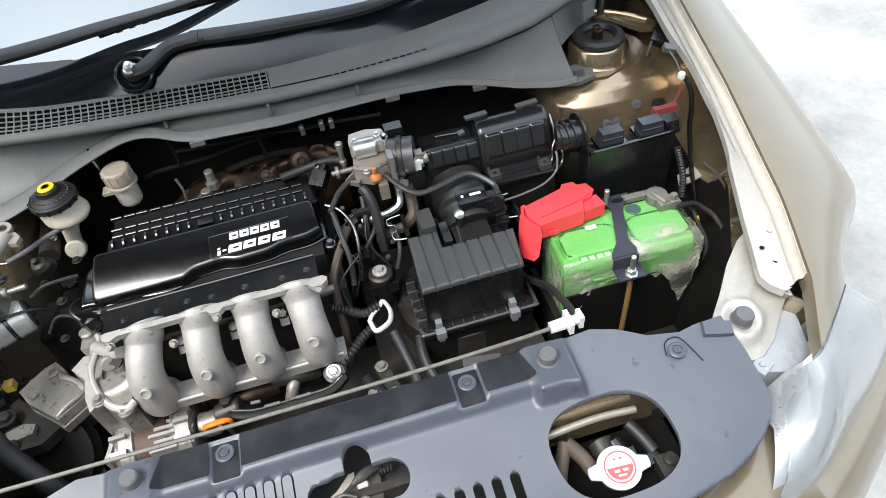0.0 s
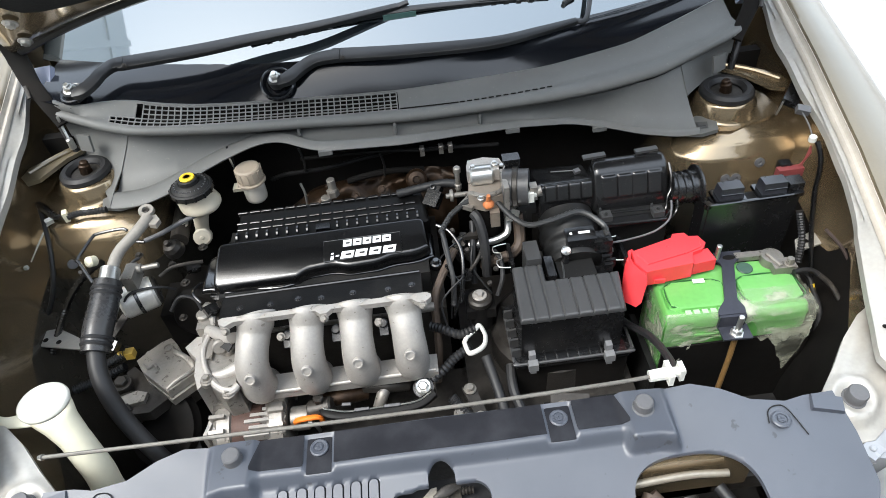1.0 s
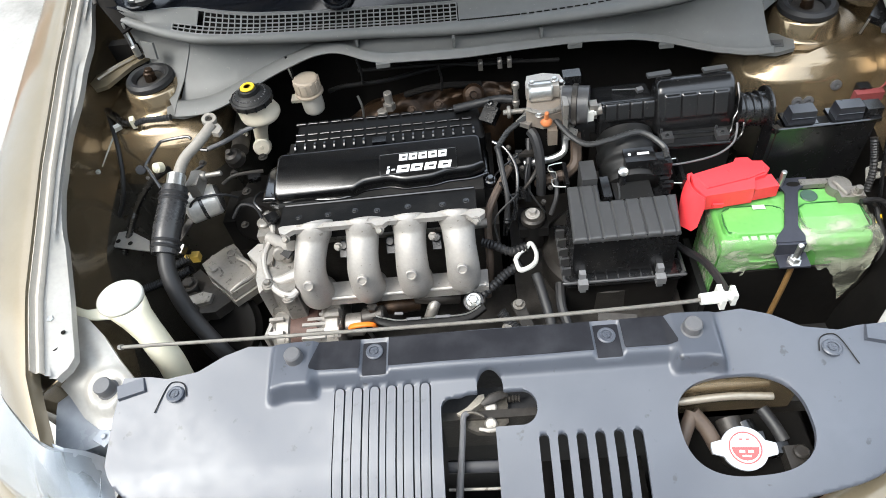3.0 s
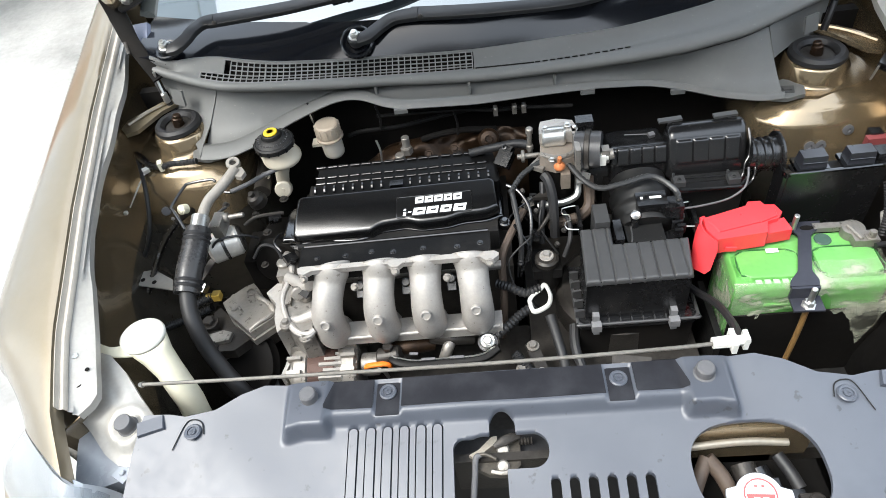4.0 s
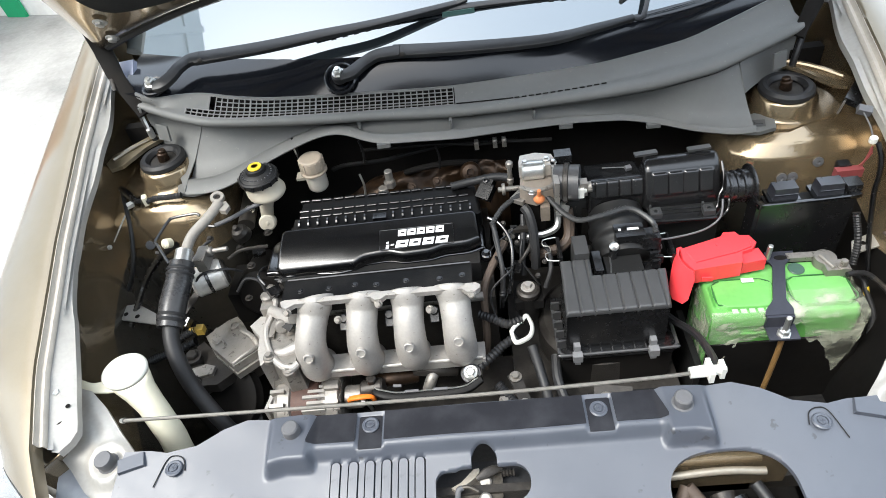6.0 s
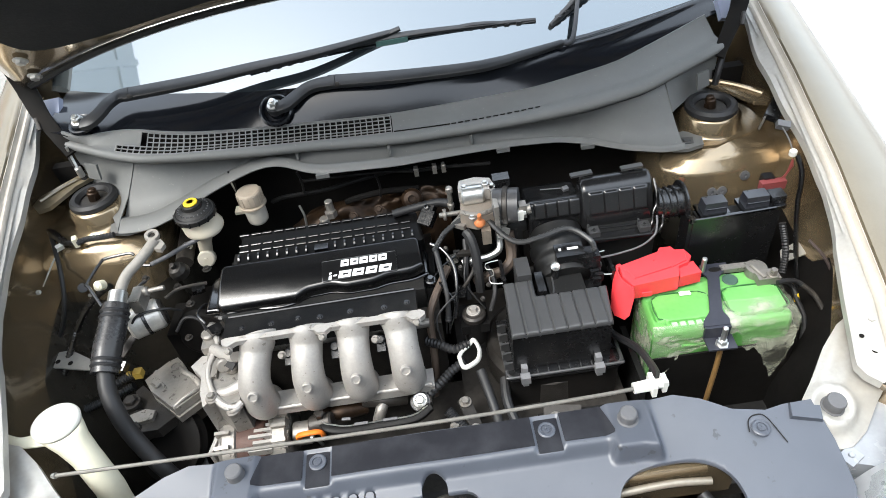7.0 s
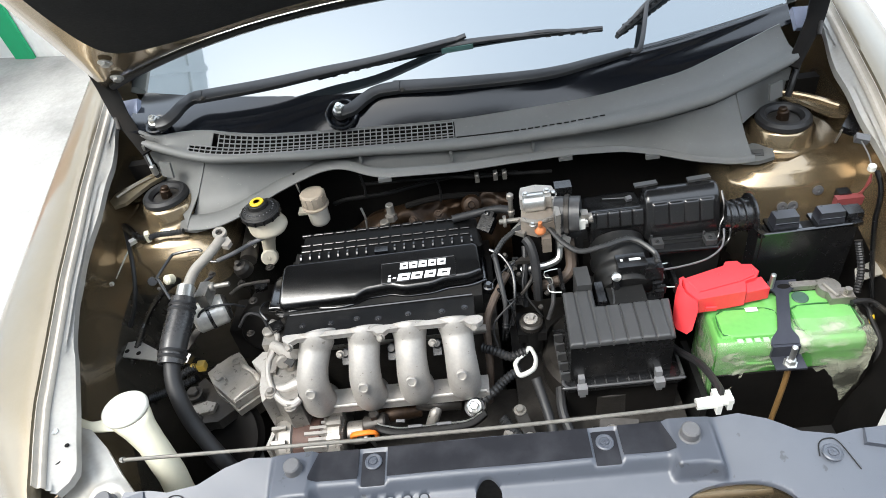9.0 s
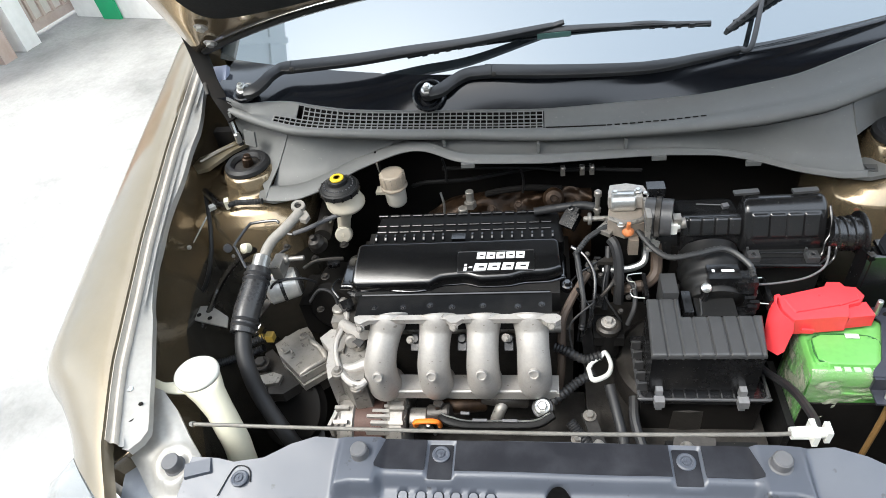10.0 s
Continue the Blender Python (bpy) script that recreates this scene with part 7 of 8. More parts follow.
mnt = thing("engine_mount", (0.085, 0.11, 0.62), "dark engine mount with a bright domed bolt", "engine mount")
part("mount_arm", join(box(0.062, 0.11, 0.095, 0.145, 0.655, 0.675, 0.008), cyl(0.019, 0.62, 0.69, 24, 0.004, place((0.086, 0.112, 0)))), rail_black, mnt)
part("mount_bolt", join(lathe([(0.0122, 0.69), (0.0122, 0.6925), (0.0114, 0.6935), (0.005, 0.6935)], 26, place((0.086, 0.114, 0))), lathe([(0.0068, 0.693), (0.0068, 0.698), (0.0058, 0.6995), (0, 0.6995)], 6, place((0.086, 0.114, 0)))), alu, mnt, "bright domed bolt")
part("mount_collar", lathe([(0.017, 0.676), (0.02, 0.68), (0.02, 0.688), (0.016, 0.691)], 24, place((0.086, 0.112, 0))), dark_metal, mnt)
loop_ = thing("cable_loop", (0.075, 0.05, 0.64), "white plastic cable loop holding a corrugated conduit", "cable clip")
part("loop", tube([(0.0505, 0.046, 0.66), (0.057, 0.0565, 0.661), (0.07, 0.066, 0.663), (0.0785, 0.0745, 0.664), (0.0855, 0.056, 0.661), (0.0825, 0.039, 0.659), (0.072, 0.0305, 0.657), (0.056, 0.0275, 0.656), (0.0505, 0.046, 0.66)], 0.0046, 10, flat=0.75), white_pl, loop_, "white loop")
part("conduit", tube([(0.0, 0.085, 0.665), (0.02, 0.075, 0.665), (0.045, 0.062, 0.662), (0.07, 0.068, 0.664)], 0.0085, 12, ribs=0.22, pitch=0.006), rubber, loop_, "black corrugated conduit")
part("conduit", tube([(0.06, 0.04, 0.655), (0.035, 0.033, 0.643), (0.015, 0.023, 0.63), (-0.01, 0.014, 0.61), (-0.02, 0.01, 0.58)], 0.0085, 12, ribs=0.22, pitch=0.006), rubber, loop_, "black corrugated conduit")

# pipes and clips along the bulkhead
cable("bulkhead_conduit", [(-0.262, 0.392, 0.775), (-0.235, 0.38, 0.79), (-0.2, 0.368, 0.8), (-0.15, 0.366, 0.803), (-0.08, 0.385, 0.802), (0.0, 0.4, 0.8), (0.1, 0.4, 0.79)], 0.0045, rail_black, "black corrugated conduit along the bulkhead", ribs=0.14)
cable("bulkhead_pipe", [(-0.2, 0.395, 0.81), (-0.05, 0.385, 0.812), (0.02, 0.37, 0.813), (0.07, 0.37, 0.812), (0.12, 0.367, 0.81), (0.16, 0.37, 0.805)], 0.0035, rail_black, "dark metal line along the bulkhead", "pipe")
cable("heater_hose", [(-0.12, 0.37, 0.765), (-0.09, 0.365, 0.775), (-0.06, 0.366, 0.778), (-0.03, 0.375, 0.772), (0.02, 0.385, 0.76)], 0.006, shade_black, "black heater hose at the bulkhead", "hose")
for x in (0.022, 0.056, 0.073):
    _ob = part("line_clip", join(box(-0.004, 0.004, -0.006, 0.006, -0.008, 0.008, 0.002, m=place((x, 0.368, 0.813))), cyl(0.0045, 0.005, 0.011, 12, 0.001, place((x, 0.362, 0.813)))), alu_dirty)
    tagged(_ob, "bright metal line clip at the bulkhead", "clip", "bulkhead line clips")
_ob = thing("oxygen_sensor", (-0.146, 0.33, 0.74), "rusty hexagonal sensor with a steel body", "sensor")
part("sensor_hex", join(lathe([(0.011, 0.768), (0.011, 0.78)], 6, place((-0.146, 0.33, 0))), cyl(0.0075, 0.778, 0.8, 14, 0.001, place((-0.146, 0.335, 0))), cyl(0.009, 0.755, 0.77, 14, 0.001, place((-0.16, 0.325, 0)))), alu_dirty, _ob)
for x, y, z in ((-0.196, 0.325, 0.79), (-0.322, 0.395, 0.84), (-0.19, 0.36, 0.84), (-0.05, 0.345, 0.82)):
    cable("loose_wire", [(x, y, z - 0.035), (x + 0.002, y + 0.002, z - 0.01), (x - 0.002, y + 0.006, z + 0.012)], 0.0022, steel if y < 0.33 else rail_black, "short stiff wire end near the bulkhead")

# ---- air filter box ----
air = thing("air_filter_box", (0.215, 0.06, 0.55), "black plastic air filter box with ribbed lid", "air filter box")


LID = [(0.1345, 0.003), (0.291, 0.004), (0.299, 0.0745), (0.186, 0.073), (0.1865, 0.1065), (0.139, 0.107)]


def lid_inside(x, y):
    return sd_poly(x, y, LID)


def lid_height(x, y):
    d = lid_inside(x, y)
    top = 0.7466 + 0.09 * (y - 0.004)
    cut = sum(smooth_step(0.0021, 0.0006, np.abs(x - (0.157 + 0.0213 * k))) for k in range(7))
    ridge = sum(np.exp(-((x - (0.1602 + 0.0213 * k)) / 0.0013) ** 2) for k in range(7))
    return top - 0.0024 * cut + 0.0006 * ridge - 0.0045 * (1 - round_edge(d, 0.0045))


part("lid", sheet(lid_height, lid_inside, 0.125, 0.31, -0.005, 0.115, 0.0014, 0.004), sheen_lid, air, "black ribbed lid", angle=40)
# Wall coloured darker than the lid top, which carries the painted sheen.
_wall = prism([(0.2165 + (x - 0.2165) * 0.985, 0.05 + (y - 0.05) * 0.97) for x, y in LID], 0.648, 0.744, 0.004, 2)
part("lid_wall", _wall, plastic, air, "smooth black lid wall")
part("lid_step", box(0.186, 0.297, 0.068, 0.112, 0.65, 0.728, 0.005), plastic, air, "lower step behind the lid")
_rim = [(0.122 + 0.012 * (1 - math.cos(a)), -0.006 + 0.012 * (1 - math.sin(a))) for a in np.linspace(0, math.pi / 2, 5)]
_rim += [(0.311 - x + 0.122, y) for x, y in reversed(_rim)] + [(0.311, 0.12), (0.122, 0.12)]
part("rim", prism(_rim, 0.641, 0.65, 0.002), plastic, air, "black flanged rim")
part("rim_bead", tube([(0.1235, 0.09, 0.651)] + [(x + 0.0015, y + 0.0015, 0.651) for x, y in _rim[:5]] + [(x - 0.0015, y + 0.0015, 0.651) for x, y in _rim[5:10]] + [(0.3095, 0.09, 0.651)], 0.0028, 8), sheen_lid, air, "raised rim bead")
# Shade below the rim is painted: near-black instead of the box's plastic.
part("lower_half", box(0.13, 0.302, 0.004, 0.12, 0.5, 0.64, 0.012, 3, (1.03, 1.03)), shade_black, air, "lower half coloured near-black for shade")
for k in range(6):
    part("rim_rib", box(0.172 + 0.0175 * k, 0.1735 + 0.0175 * k, -0.004, 0.006, 0.648, 0.654, 0.0006), sheen_lid, air)
for x in (0.151, 0.27):
    _l = part("rim_latch", join(box(x - 0.0075, x + 0.0075, -0.016, -0.004, 0.646, 0.66, 0.003, 3), box(x - 0.005, x + 0.005, -0.005, 0.006, 0.655, 0.672, 0.003), box(x - 0.0045, x + 0.0045, -0.013, -0.007, 0.636, 0.648, 0.002)), mat("grey_latch", (0.19, 0.19, 0.195), 0.35, 0.2, vary=0.15), air, "grey clasp")
for k in range(5):
    part("side_fin", prism([(0.121, 0.01 + 0.02 * k), (0.136, 0.012 + 0.02 * k), (0.136, 0.015 + 0.02 * k), (0.121, 0.016 + 0.02 * k)], 0.648, 0.668, 0.0012, shrink=0.9), sheen_lid, air)
part("sensor_neck", join(lathe([(0.035, 0), (0.044, 0.002), (0.046, 0.008), (0.044, 0.014), (0.044, 0.022), (0.048, 0.026), (0.048, 0.034), (0.045, 0.038), (0.045, 0.046), (0.049, 0.05), (0.049, 0.062), (0.046, 0.066), (0.046, 0.09)], 40, towards((0.246, 0.125, 0.722), (0.246, 0.205, 0.752))), box(0.19, 0.3, 0.105, 0.18, 0.63, 0.71, 0.01)), plastic_matt, air, "black ringed outlet neck", angle=50)
part("neck_ramp", box(0.207, 0.272, 0.078, 0.15, 0.66, 0.742, 0.007, 3, (0.9, 0.92)), plastic_matt, air, "square black neck block")
# Thin dark block paints a shaded recess on the neck's front.
part("ramp_shade", box(0.222, 0.25, 0.0765, 0.081, 0.708, 0.726, 0.001), shade_black, air)
part("ramp_ridge", tube([(0.213, 0.0775, 0.7), (0.2135, 0.0795, 0.733), (0.218, 0.09, 0.743), (0.222, 0.14, 0.744)], 0.0016, 6), sheen_lid, air)
part("flow_sensor", join(box(0.228, 0.278, 0.118, 0.152, 0.742, 0.782, 0.004, 2, (0.92, 0.9)), box(0.272, 0.3, 0.116, 0.142, 0.752, 0.776, 0.003)), plastic, air, "black air flow sensor")
part("sensor_screw", lathe([(0.0075, 0), (0.0078, 0.003), (0.006, 0.0045), (0.003, 0.003), (0, 0.003)], 18, place((0.226, 0.115, 0.767), 30)), steel, air, "bright sensor screw")
part("sensor_post", cyl(0.007, 0.735, 0.768, 14, 0.001, place((0.226, 0.117, 0))), plastic, air)
for x0, x1 in ((0.236, 0.24), (0.25, 0.268)):
    part("sensor_print", box(x0, x1, 0.134, 0.139, 0.782, 0.7826, 0), white_paint, air, "white printed mark")
part("rear_tab_left", box(0.163, 0.186, 0.1075, 0.15, 0.71, 0.765, 0.003), sheen_lid, air, "grey moulded block")
part("rear_tab_mid", box(0.19, 0.206, 0.078, 0.122, 0.72, 0.754, 0.003, taper=(0.8, 1)), plastic, air)
for dx, y in ((0.0, 0.135), (0.178, 0.12)):
    part("wire_bail", tube([(0.142 + dx, y - 0.012, 0.738), (0.122 + dx, y - 0.008, 0.738), (0.12 + dx, y + 0.004, 0.741), (0.128 + dx, y + 0.006, 0.742), (0.127 + dx, y + 0.018, 0.744), (0.118 + dx, y + 0.02, 0.744), (0.118 + dx, y + 0.032, 0.746), (0.14 + dx, y + 0.034, 0.748)], 0.0011, 6, 2), steel, air, "bent steel wire bail")
    part("bail_post", box(0.14 + dx, 0.146 + dx, y - 0.014, y + 0.036, 0.725, 0.746, 0.001), plastic, air)
for k in range(4):
    part("clip_block", box(0.283 + 0.006 * (k % 2), 0.296 + 0.006 * (k % 2), 0.09 + 0.009 * k, 0.096 + 0.009 * k, 0.735, 0.75, 0.001), plastic, air)
cable("sensor_lead", [(0.29, 0.122, 0.765), (0.33, 0.128, 0.762), (0.37, 0.132, 0.768), (0.395, 0.142, 0.778), (0.402, 0.152, 0.79), (0.405, 0.165, 0.8)], 0.0017, rubber_grey, "thin grey sensor lead")

# ---- resonator and duct ----
res = thing("resonator_box", (0.36, 0.2, 0.68), "black plastic intake resonator with ribbed top", "intake resonator")


def moulded_box(x0, x1, profile, cells, span, proud, r):
    """A blown plastic box: a rounded (y, z) profile from back to front carried along x, its ends rounded by r, with raised cells."""
    line = spline([(0.0, y, z) for y, z in profile], 6)
    n = len(line)
    cy, cz = sum(p.y for p in line) / n, line[-1].z
    rows = []
    for x in np.linspace(x0, x1, int((x1 - x0) / 0.0016)):
        k = float(round_edge(min(x - x0, x1 - x), r))
        row = []
        for i, p in enumerate(line):
            d = (line[min(i + 1, n - 1)] - line[max(i - 1, 0)]).normalized()
            normal, v = Vector((0, d.z, -d.y)), i / (n - 1)
            if normal.dot(Vector((0, p.y - cy, p.z - cz))) < 0:
                normal = -normal
            up = max([float(smooth_step(0.0, 0.0022, min(x - a, b - x))) for a, b in zip(cells, cells[1:])] + [0.0]) * float(smooth_step(0, 0.04, min(v - span[0], span[1] - v)))
            q = p + normal * (proud * up - (1 - k) * r)
            row.append((x, q.y, q.z))
        rows.append(row)
    return loft(rows, cap=True)


RES = [(0.25, 0.79), (0.249, 0.815), (0.246, 0.834), (0.239, 0.843), (0.229, 0.845), (0.218, 0.842), (0.21, 0.836), (0.205, 0.828), (0.2, 0.818), (0.195, 0.808), (0.191, 0.799), (0.188, 0.788), (0.187, 0.772)]
part("resonator_top", moulded_box(0.289, 0.412, RES, [0.301, 0.327, 0.352, 0.376, 0.4], (0.53, 0.86), 0.0032, 0.01), res_black, res, "black ribbed top", angle=60)
part("resonator_base", box(0.3, 0.408, 0.17, 0.248, 0.68, 0.776, 0.008), plastic_matt, res, "black base")
part("base_flange", join(box(0.294, 0.4, 0.152, 0.19, 0.77, 0.7745, 0.002), tube([(0.298, 0.1535, 0.776), (0.34, 0.1515, 0.776), (0.395, 0.149, 0.776)], 0.0022, 8), tube([(0.304, 0.18, 0.777), (0.345, 0.178, 0.777), (0.388, 0.176, 0.777)], 0.0022, 8)), res_black, res, "black base flange")
for x, y in ((0.303, 0.17), (0.386, 0.166)):
    part("base_lug", join(box(x - 0.009, x + 0.009, y - 0.009, y + 0.009, 0.77, 0.784, 0.002), box(x - 0.009, x - 0.006, y + 0.006, y + 0.01, 0.784, 0.79, 0.001), lathe([(0.0045, 0), (0.0045, 0.002), (0.003, 0.002), (0.0025, 0), (0, 0)], 14, place((x, y - 0.001, 0.784)))), sheen_lid, res, "grey square lug")
for x, y in ((0.297, 0.2405), (0.382, 0.2395)):
    part("rear_tab", box(-0.0185, 0.0185, -0.005, 0.005, 0, 0.004, 0.001, m=place((x, y, 0.847), 0, 0, 4)), mat("grey_tab", (0.045, 0.045, 0.045), 0.45, vary=0.1), res, "grey moulded tab")
    part("tab_web", box(x - 0.004, x + 0.004, y - 0.004, y + 0.004, 0.83, 0.848, 0.001), res_black, res)
for d in (0.0, 0.006, 0.012):
    part("edge_rib", tube([(0.39 + d * 0.5, 0.158 - d, 0.776), (0.4 + d, 0.168 - d, 0.783), (0.404 + d, 0.178 - d, 0.798), (0.411 + d * 0.8, 0.186 - d * 0.5, 0.808), (0.413, 0.2, 0.825), (0.412, 0.214, 0.838)], 0.0019, 8), plastic, res)
DUCT = [(0.3, 0.775), (0.297, 0.79), (0.287, 0.801), (0.265, 0.807), (0.24, 0.814), (0.222, 0.8215), (0.212, 0.821), (0.2075, 0.814), (0.2035, 0.805), (0.2005, 0.797), (0.1995, 0.785), (0.1995, 0.765)]
part("duct", moulded_box(0.198, 0.296, DUCT, [0.21, 0.23, 0.25, 0.27, 0.2895], (0.5, 0.84), 0.0032, 0.009), res_black, res, "black intake duct with ribbed front", angle=60)
part("duct_side", moulded_box(0.16, 0.215, [(0.295, 0.75), (0.292, 0.77), (0.28, 0.783), (0.25, 0.79), (0.225, 0.79), (0.213, 0.782), (0.209, 0.765), (0.208, 0.745)], [0.16, 0.161], (0, 0), 0.0, 0.012), plastic_matt, res, "black duct branch", angle=60)
# Block under the duct, coloured near-black as the shade there.
part("duct_base", box(0.19, 0.3, 0.205, 0.3, 0.68, 0.77, 0.01), shade_black, res)
part("duct_wire", tube([(0.232, 0.262, 0.811), (0.25, 0.255, 0.815), (0.268, 0.249, 0.818)], 0.001, 6), rubber_grey, res)
part("duct_clip", box(-0.005, 0.005, -0.004, 0.004, 0, 0.006, 0.0015, m=place((0.272, 0.247, 0.815), 10, 0, 15)), rubber_grey, res)
part("snorkel", tube([(0.41, 0.19, 0.805), (0.43, 0.188, 0.803), (0.452, 0.19, 0.803)], [0.024, 0.024, 0.026], 24), plastic, res, "black inlet snorkel")
for f, r in ((0.15, 0.027), (0.4, 0.0265), (0.65, 0.0275), (0.95, 0.034)):
    p = Vector((0.41, 0.189, 0.804)).lerp(Vector((0.455, 0.19, 0.803)), f)
    part("snorkel_ring", lathe([(r - 0.003, -0.003), (r, -0.001), (r, 0.002), (r - 0.004, 0.004)], 26, towards(p, p + Vector((0.05, 0.002, 0)))), plastic, res)
part("vacuum_fitting", join(cyl(0.006, 0, 0.05, 12, 0.001, place((0.155, 0.2, 0.815), 0, 80)), box(0.184, 0.196, 0.193, 0.208, 0.812, 0.838, 0.002), cyl(0.009, 0, 0.008, 14, 0.001, place((0.196, 0.2, 0.824), 0, 80))), alu_dirty, res, "bright vacuum fitting")
part("ear_plate", prism([(0.142, 0.196), (0.158, 0.192), (0.168, 0.205), (0.158, 0.216), (0.145, 0.212)], 0.797, 0.801, 0.001), steel, res)

# ---- fuse box ----
fuse = thing("fuse_box", (0.53, 0.16, 0.6), "black plastic fuse box standing upright beside the battery", "fuse box")
part("box_front", box(0.456, 0.599, 0.1385, 0.146, 0.62, 0.798, 0.003), plastic, fuse, "black flat front wall")
part("box_rim", tube([(0.4515, 0.17, 0.801), (0.4535, 0.15, 0.801), (0.4575, 0.1395, 0.801), (0.53, 0.14, 0.801), (0.592, 0.1415, 0.801), (0.603, 0.144, 0.8)], 0.0028, 8, 6), gloss, fuse, "black rolled rim")
part("box_side", box(0.4495, 0.456, 0.14, 0.172, 0.62, 0.799, 0.002), plastic, fuse)
part("box_body", box(0.47, 0.596, 0.147, 0.175, 0.62, 0.788, 0.004), plastic_matt, fuse)
for x0, x1 in ((0.4745, 0.5155), (0.5425, 0.584)):
    _c = part("relay_cap", box(x0, x1, 0.1475, 0.1745, 0.788, 0.8195, 0.005, 4, (0.86, 0.74)), mat("relay_black", (0.02, 0.021, 0.026), 0.3, vary=0.15, scale=12, spec=0.9, dirt=0.2, dirt_color=(0.05, 0.05, 0.055)), fuse, "satin black relay cap")
    part("cap_foot", box(x0 - 0.004, x1 + 0.003, 0.146, 0.178, 0.794, 0.8, 0.002), gloss, _c)
    part("cap_ridge", tube([(x0 + 0.003, 0.149, 0.81), (x1 - 0.003, 0.149, 0.81)], 0.0008, 6, smooth=False), gloss, _c)
part("rim_ear", box(-0.008, 0.008, -0.004, 0.004, -0.004, 0.003, 0.0015, m=place((0.598, 0.1425, 0.801), 0, 0, 10)), gloss, fuse)
part("rim_ear", box(-0.005, 0.005, -0.005, 0.005, -0.006, 0.003, 0.0015, m=place((0.4545, 0.142, 0.801), 0, 0, 20)), gloss, fuse)
part("side_plug", join(box(0.586, 0.61, 0.15, 0.172, 0.79, 0.814, 0.004), box(0.592, 0.604, 0.1475, 0.151, 0.801, 0.804, 0.0008)), plastic, fuse)
for x, y, z in ((0.5539, 0.2812, 0.7307), (0.5719, 0.2805, 0.731), (0.612, 0.286, 0.755)):
    _ob = part("grommet", lathe([(0.009, 0), (0.009, 0.003), (0.004, 0.004), (0.003, 0.001), (0, 0.001)], 18, place((x, y, z), 76)), rubber_grey)
    tagged(_ob, "grey round grommet in the strut tower", "grommet", "tower grommets")
_ob = thing("red_connector", (0.618, 0.225, 0.79), "dark connector with a fan of red wires", "connector")
part("connector_shell", box(0.606, 0.624, 0.214, 0.23, 0.786, 0.801, 0.004, m=place((0, 0, 0))), plastic, _ob)
part("red_tape", box(0.598, 0.64, 0.204, 0.216, 0.782, 0.798, 0.004), mat("faded_red", (0.2, 0.045, 0.045), 0.55, vary=0.15), _ob, "faded red tape")
for k in range(5):
    part("red_wire", tube([(0.625 + 0.003 * k, 0.212, 0.79), (0.64 + 0.002 * k, 0.214 + 0.002 * k, 0.803), (0.65 + 0.002 * k, 0.216 + 0.004 * k, 0.82)], 0.0016, 6), mat("red_wire", (0.2, 0.04, 0.035), 0.5), _ob)

# ---- battery ----
bat = thing("battery", (0.46, 0.045, 0.49), "bright green car battery wrapped in torn clear film", "battery")
BM = place((0.464, 0.047, 0), 0, 0, -2.5)
part("case", box(-0.106, 0.106, -0.051, 0.051, 0.49, 0.7, 0.006, 3, m=BM), green, bat, "bright green battery case")


def bat_top(x, y):
    d = -sd_box(x, y, 0, 0, 0.108, 0.053, 0.008)
    z = 0.7 + 0.013 * smooth_step(0, 0.004, d)
    for cx in (-0.051, 0.06):
        q = np.maximum(np.abs(x - cx) / 0.045, np.abs(y + 0.011) / 0.027)
        q = np.maximum(q, (np.abs(x - cx) / 0.045 + np.abs(y + 0.011) / 0.027) * 0.58)
        z = z + 0.0035 * smooth_step(1.02, 0.97, q) - 0.0035 * smooth_step(1.12, 1.06, q) * (1 - smooth_step(1.02, 0.97, q))
    return z


part("lid", xform(sheet(bat_top, lambda x, y: -sd_box(x, y, 0, 0, 0.108, 0.053, 0.008), -0.115, 0.115, -0.06, 0.06, 0.0025, 0.015), BM), green, bat, "green moulded lid", angle=45)
for _cx in (-0.051, 0.06):
    _r = [(-0.043, -0.032), (-0.046, -0.01), (-0.034, 0.016), (0.034, 0.016), (0.046, -0.008), (0.04, -0.034)]
    # Darker green line paints the shade in the groove round each pad.
    part("pad_shade_line", tube([BM @ Vector((_cx + x, y, 0.7145)) for x, y in _r + _r[:1]], 0.0013, 6, 4), mat("groove_shade_green", (0.03, 0.12, 0.03), 0.5), bat, "dark green line for the groove's shade")
part("eye_plug", cyl(0.0125, 0.713, 0.7155, 22, 0.001, BM @ place((0.04, 0.034, 0))), mat("dark_green_plug", (0.045, 0.085, 0.065), 0.35), bat, "dark green vent plug")
for k in range(7):
    part("side_rib", box(-0.109, -0.105, -0.046 + 0.0135 * k, -0.04 + 0.0135 * k, 0.52, 0.69, 0.001, m=BM), green, bat)
for k in range(6):
    x = -0.078 + 0.0125 * k
    part("front_mark", box(x, x + 0.0085, -0.049, -0.041, 0.7137, 0.7148, 0.0003, m=BM), mat("pale_green_print", (0.34, 0.62, 0.3), 0.45), bat, "pale printed mark")
for x0, x1, z in ((-0.06, -0.005, 0.668), (-0.03, -0.005, 0.66)):
    part("front_rib", box(x0, x1, -0.0545, -0.05, z - 0.002, z + 0.001, 0.001, m=BM), green, bat)
film = bpy.data.materials.new("clear_film")
film.use_nodes = True
_n, _l = film.node_tree.nodes, film.node_tree.links
_p = _n["Principled BSDF"]
_p.inputs["Base Color"].default_value = (0.47, 0.48, 0.38, 1)
_p.inputs["Roughness"].default_value = 0.22
_nz = _n.new("ShaderNodeTexNoise")
_nz.inputs["Scale"].default_value, _nz.inputs["Detail"].default_value = 28, 6
_mr = _n.new("ShaderNodeMapRange")
_mr.inputs["From Min"].default_value, _mr.inputs["From Max"].default_value = 0.42, 0.63
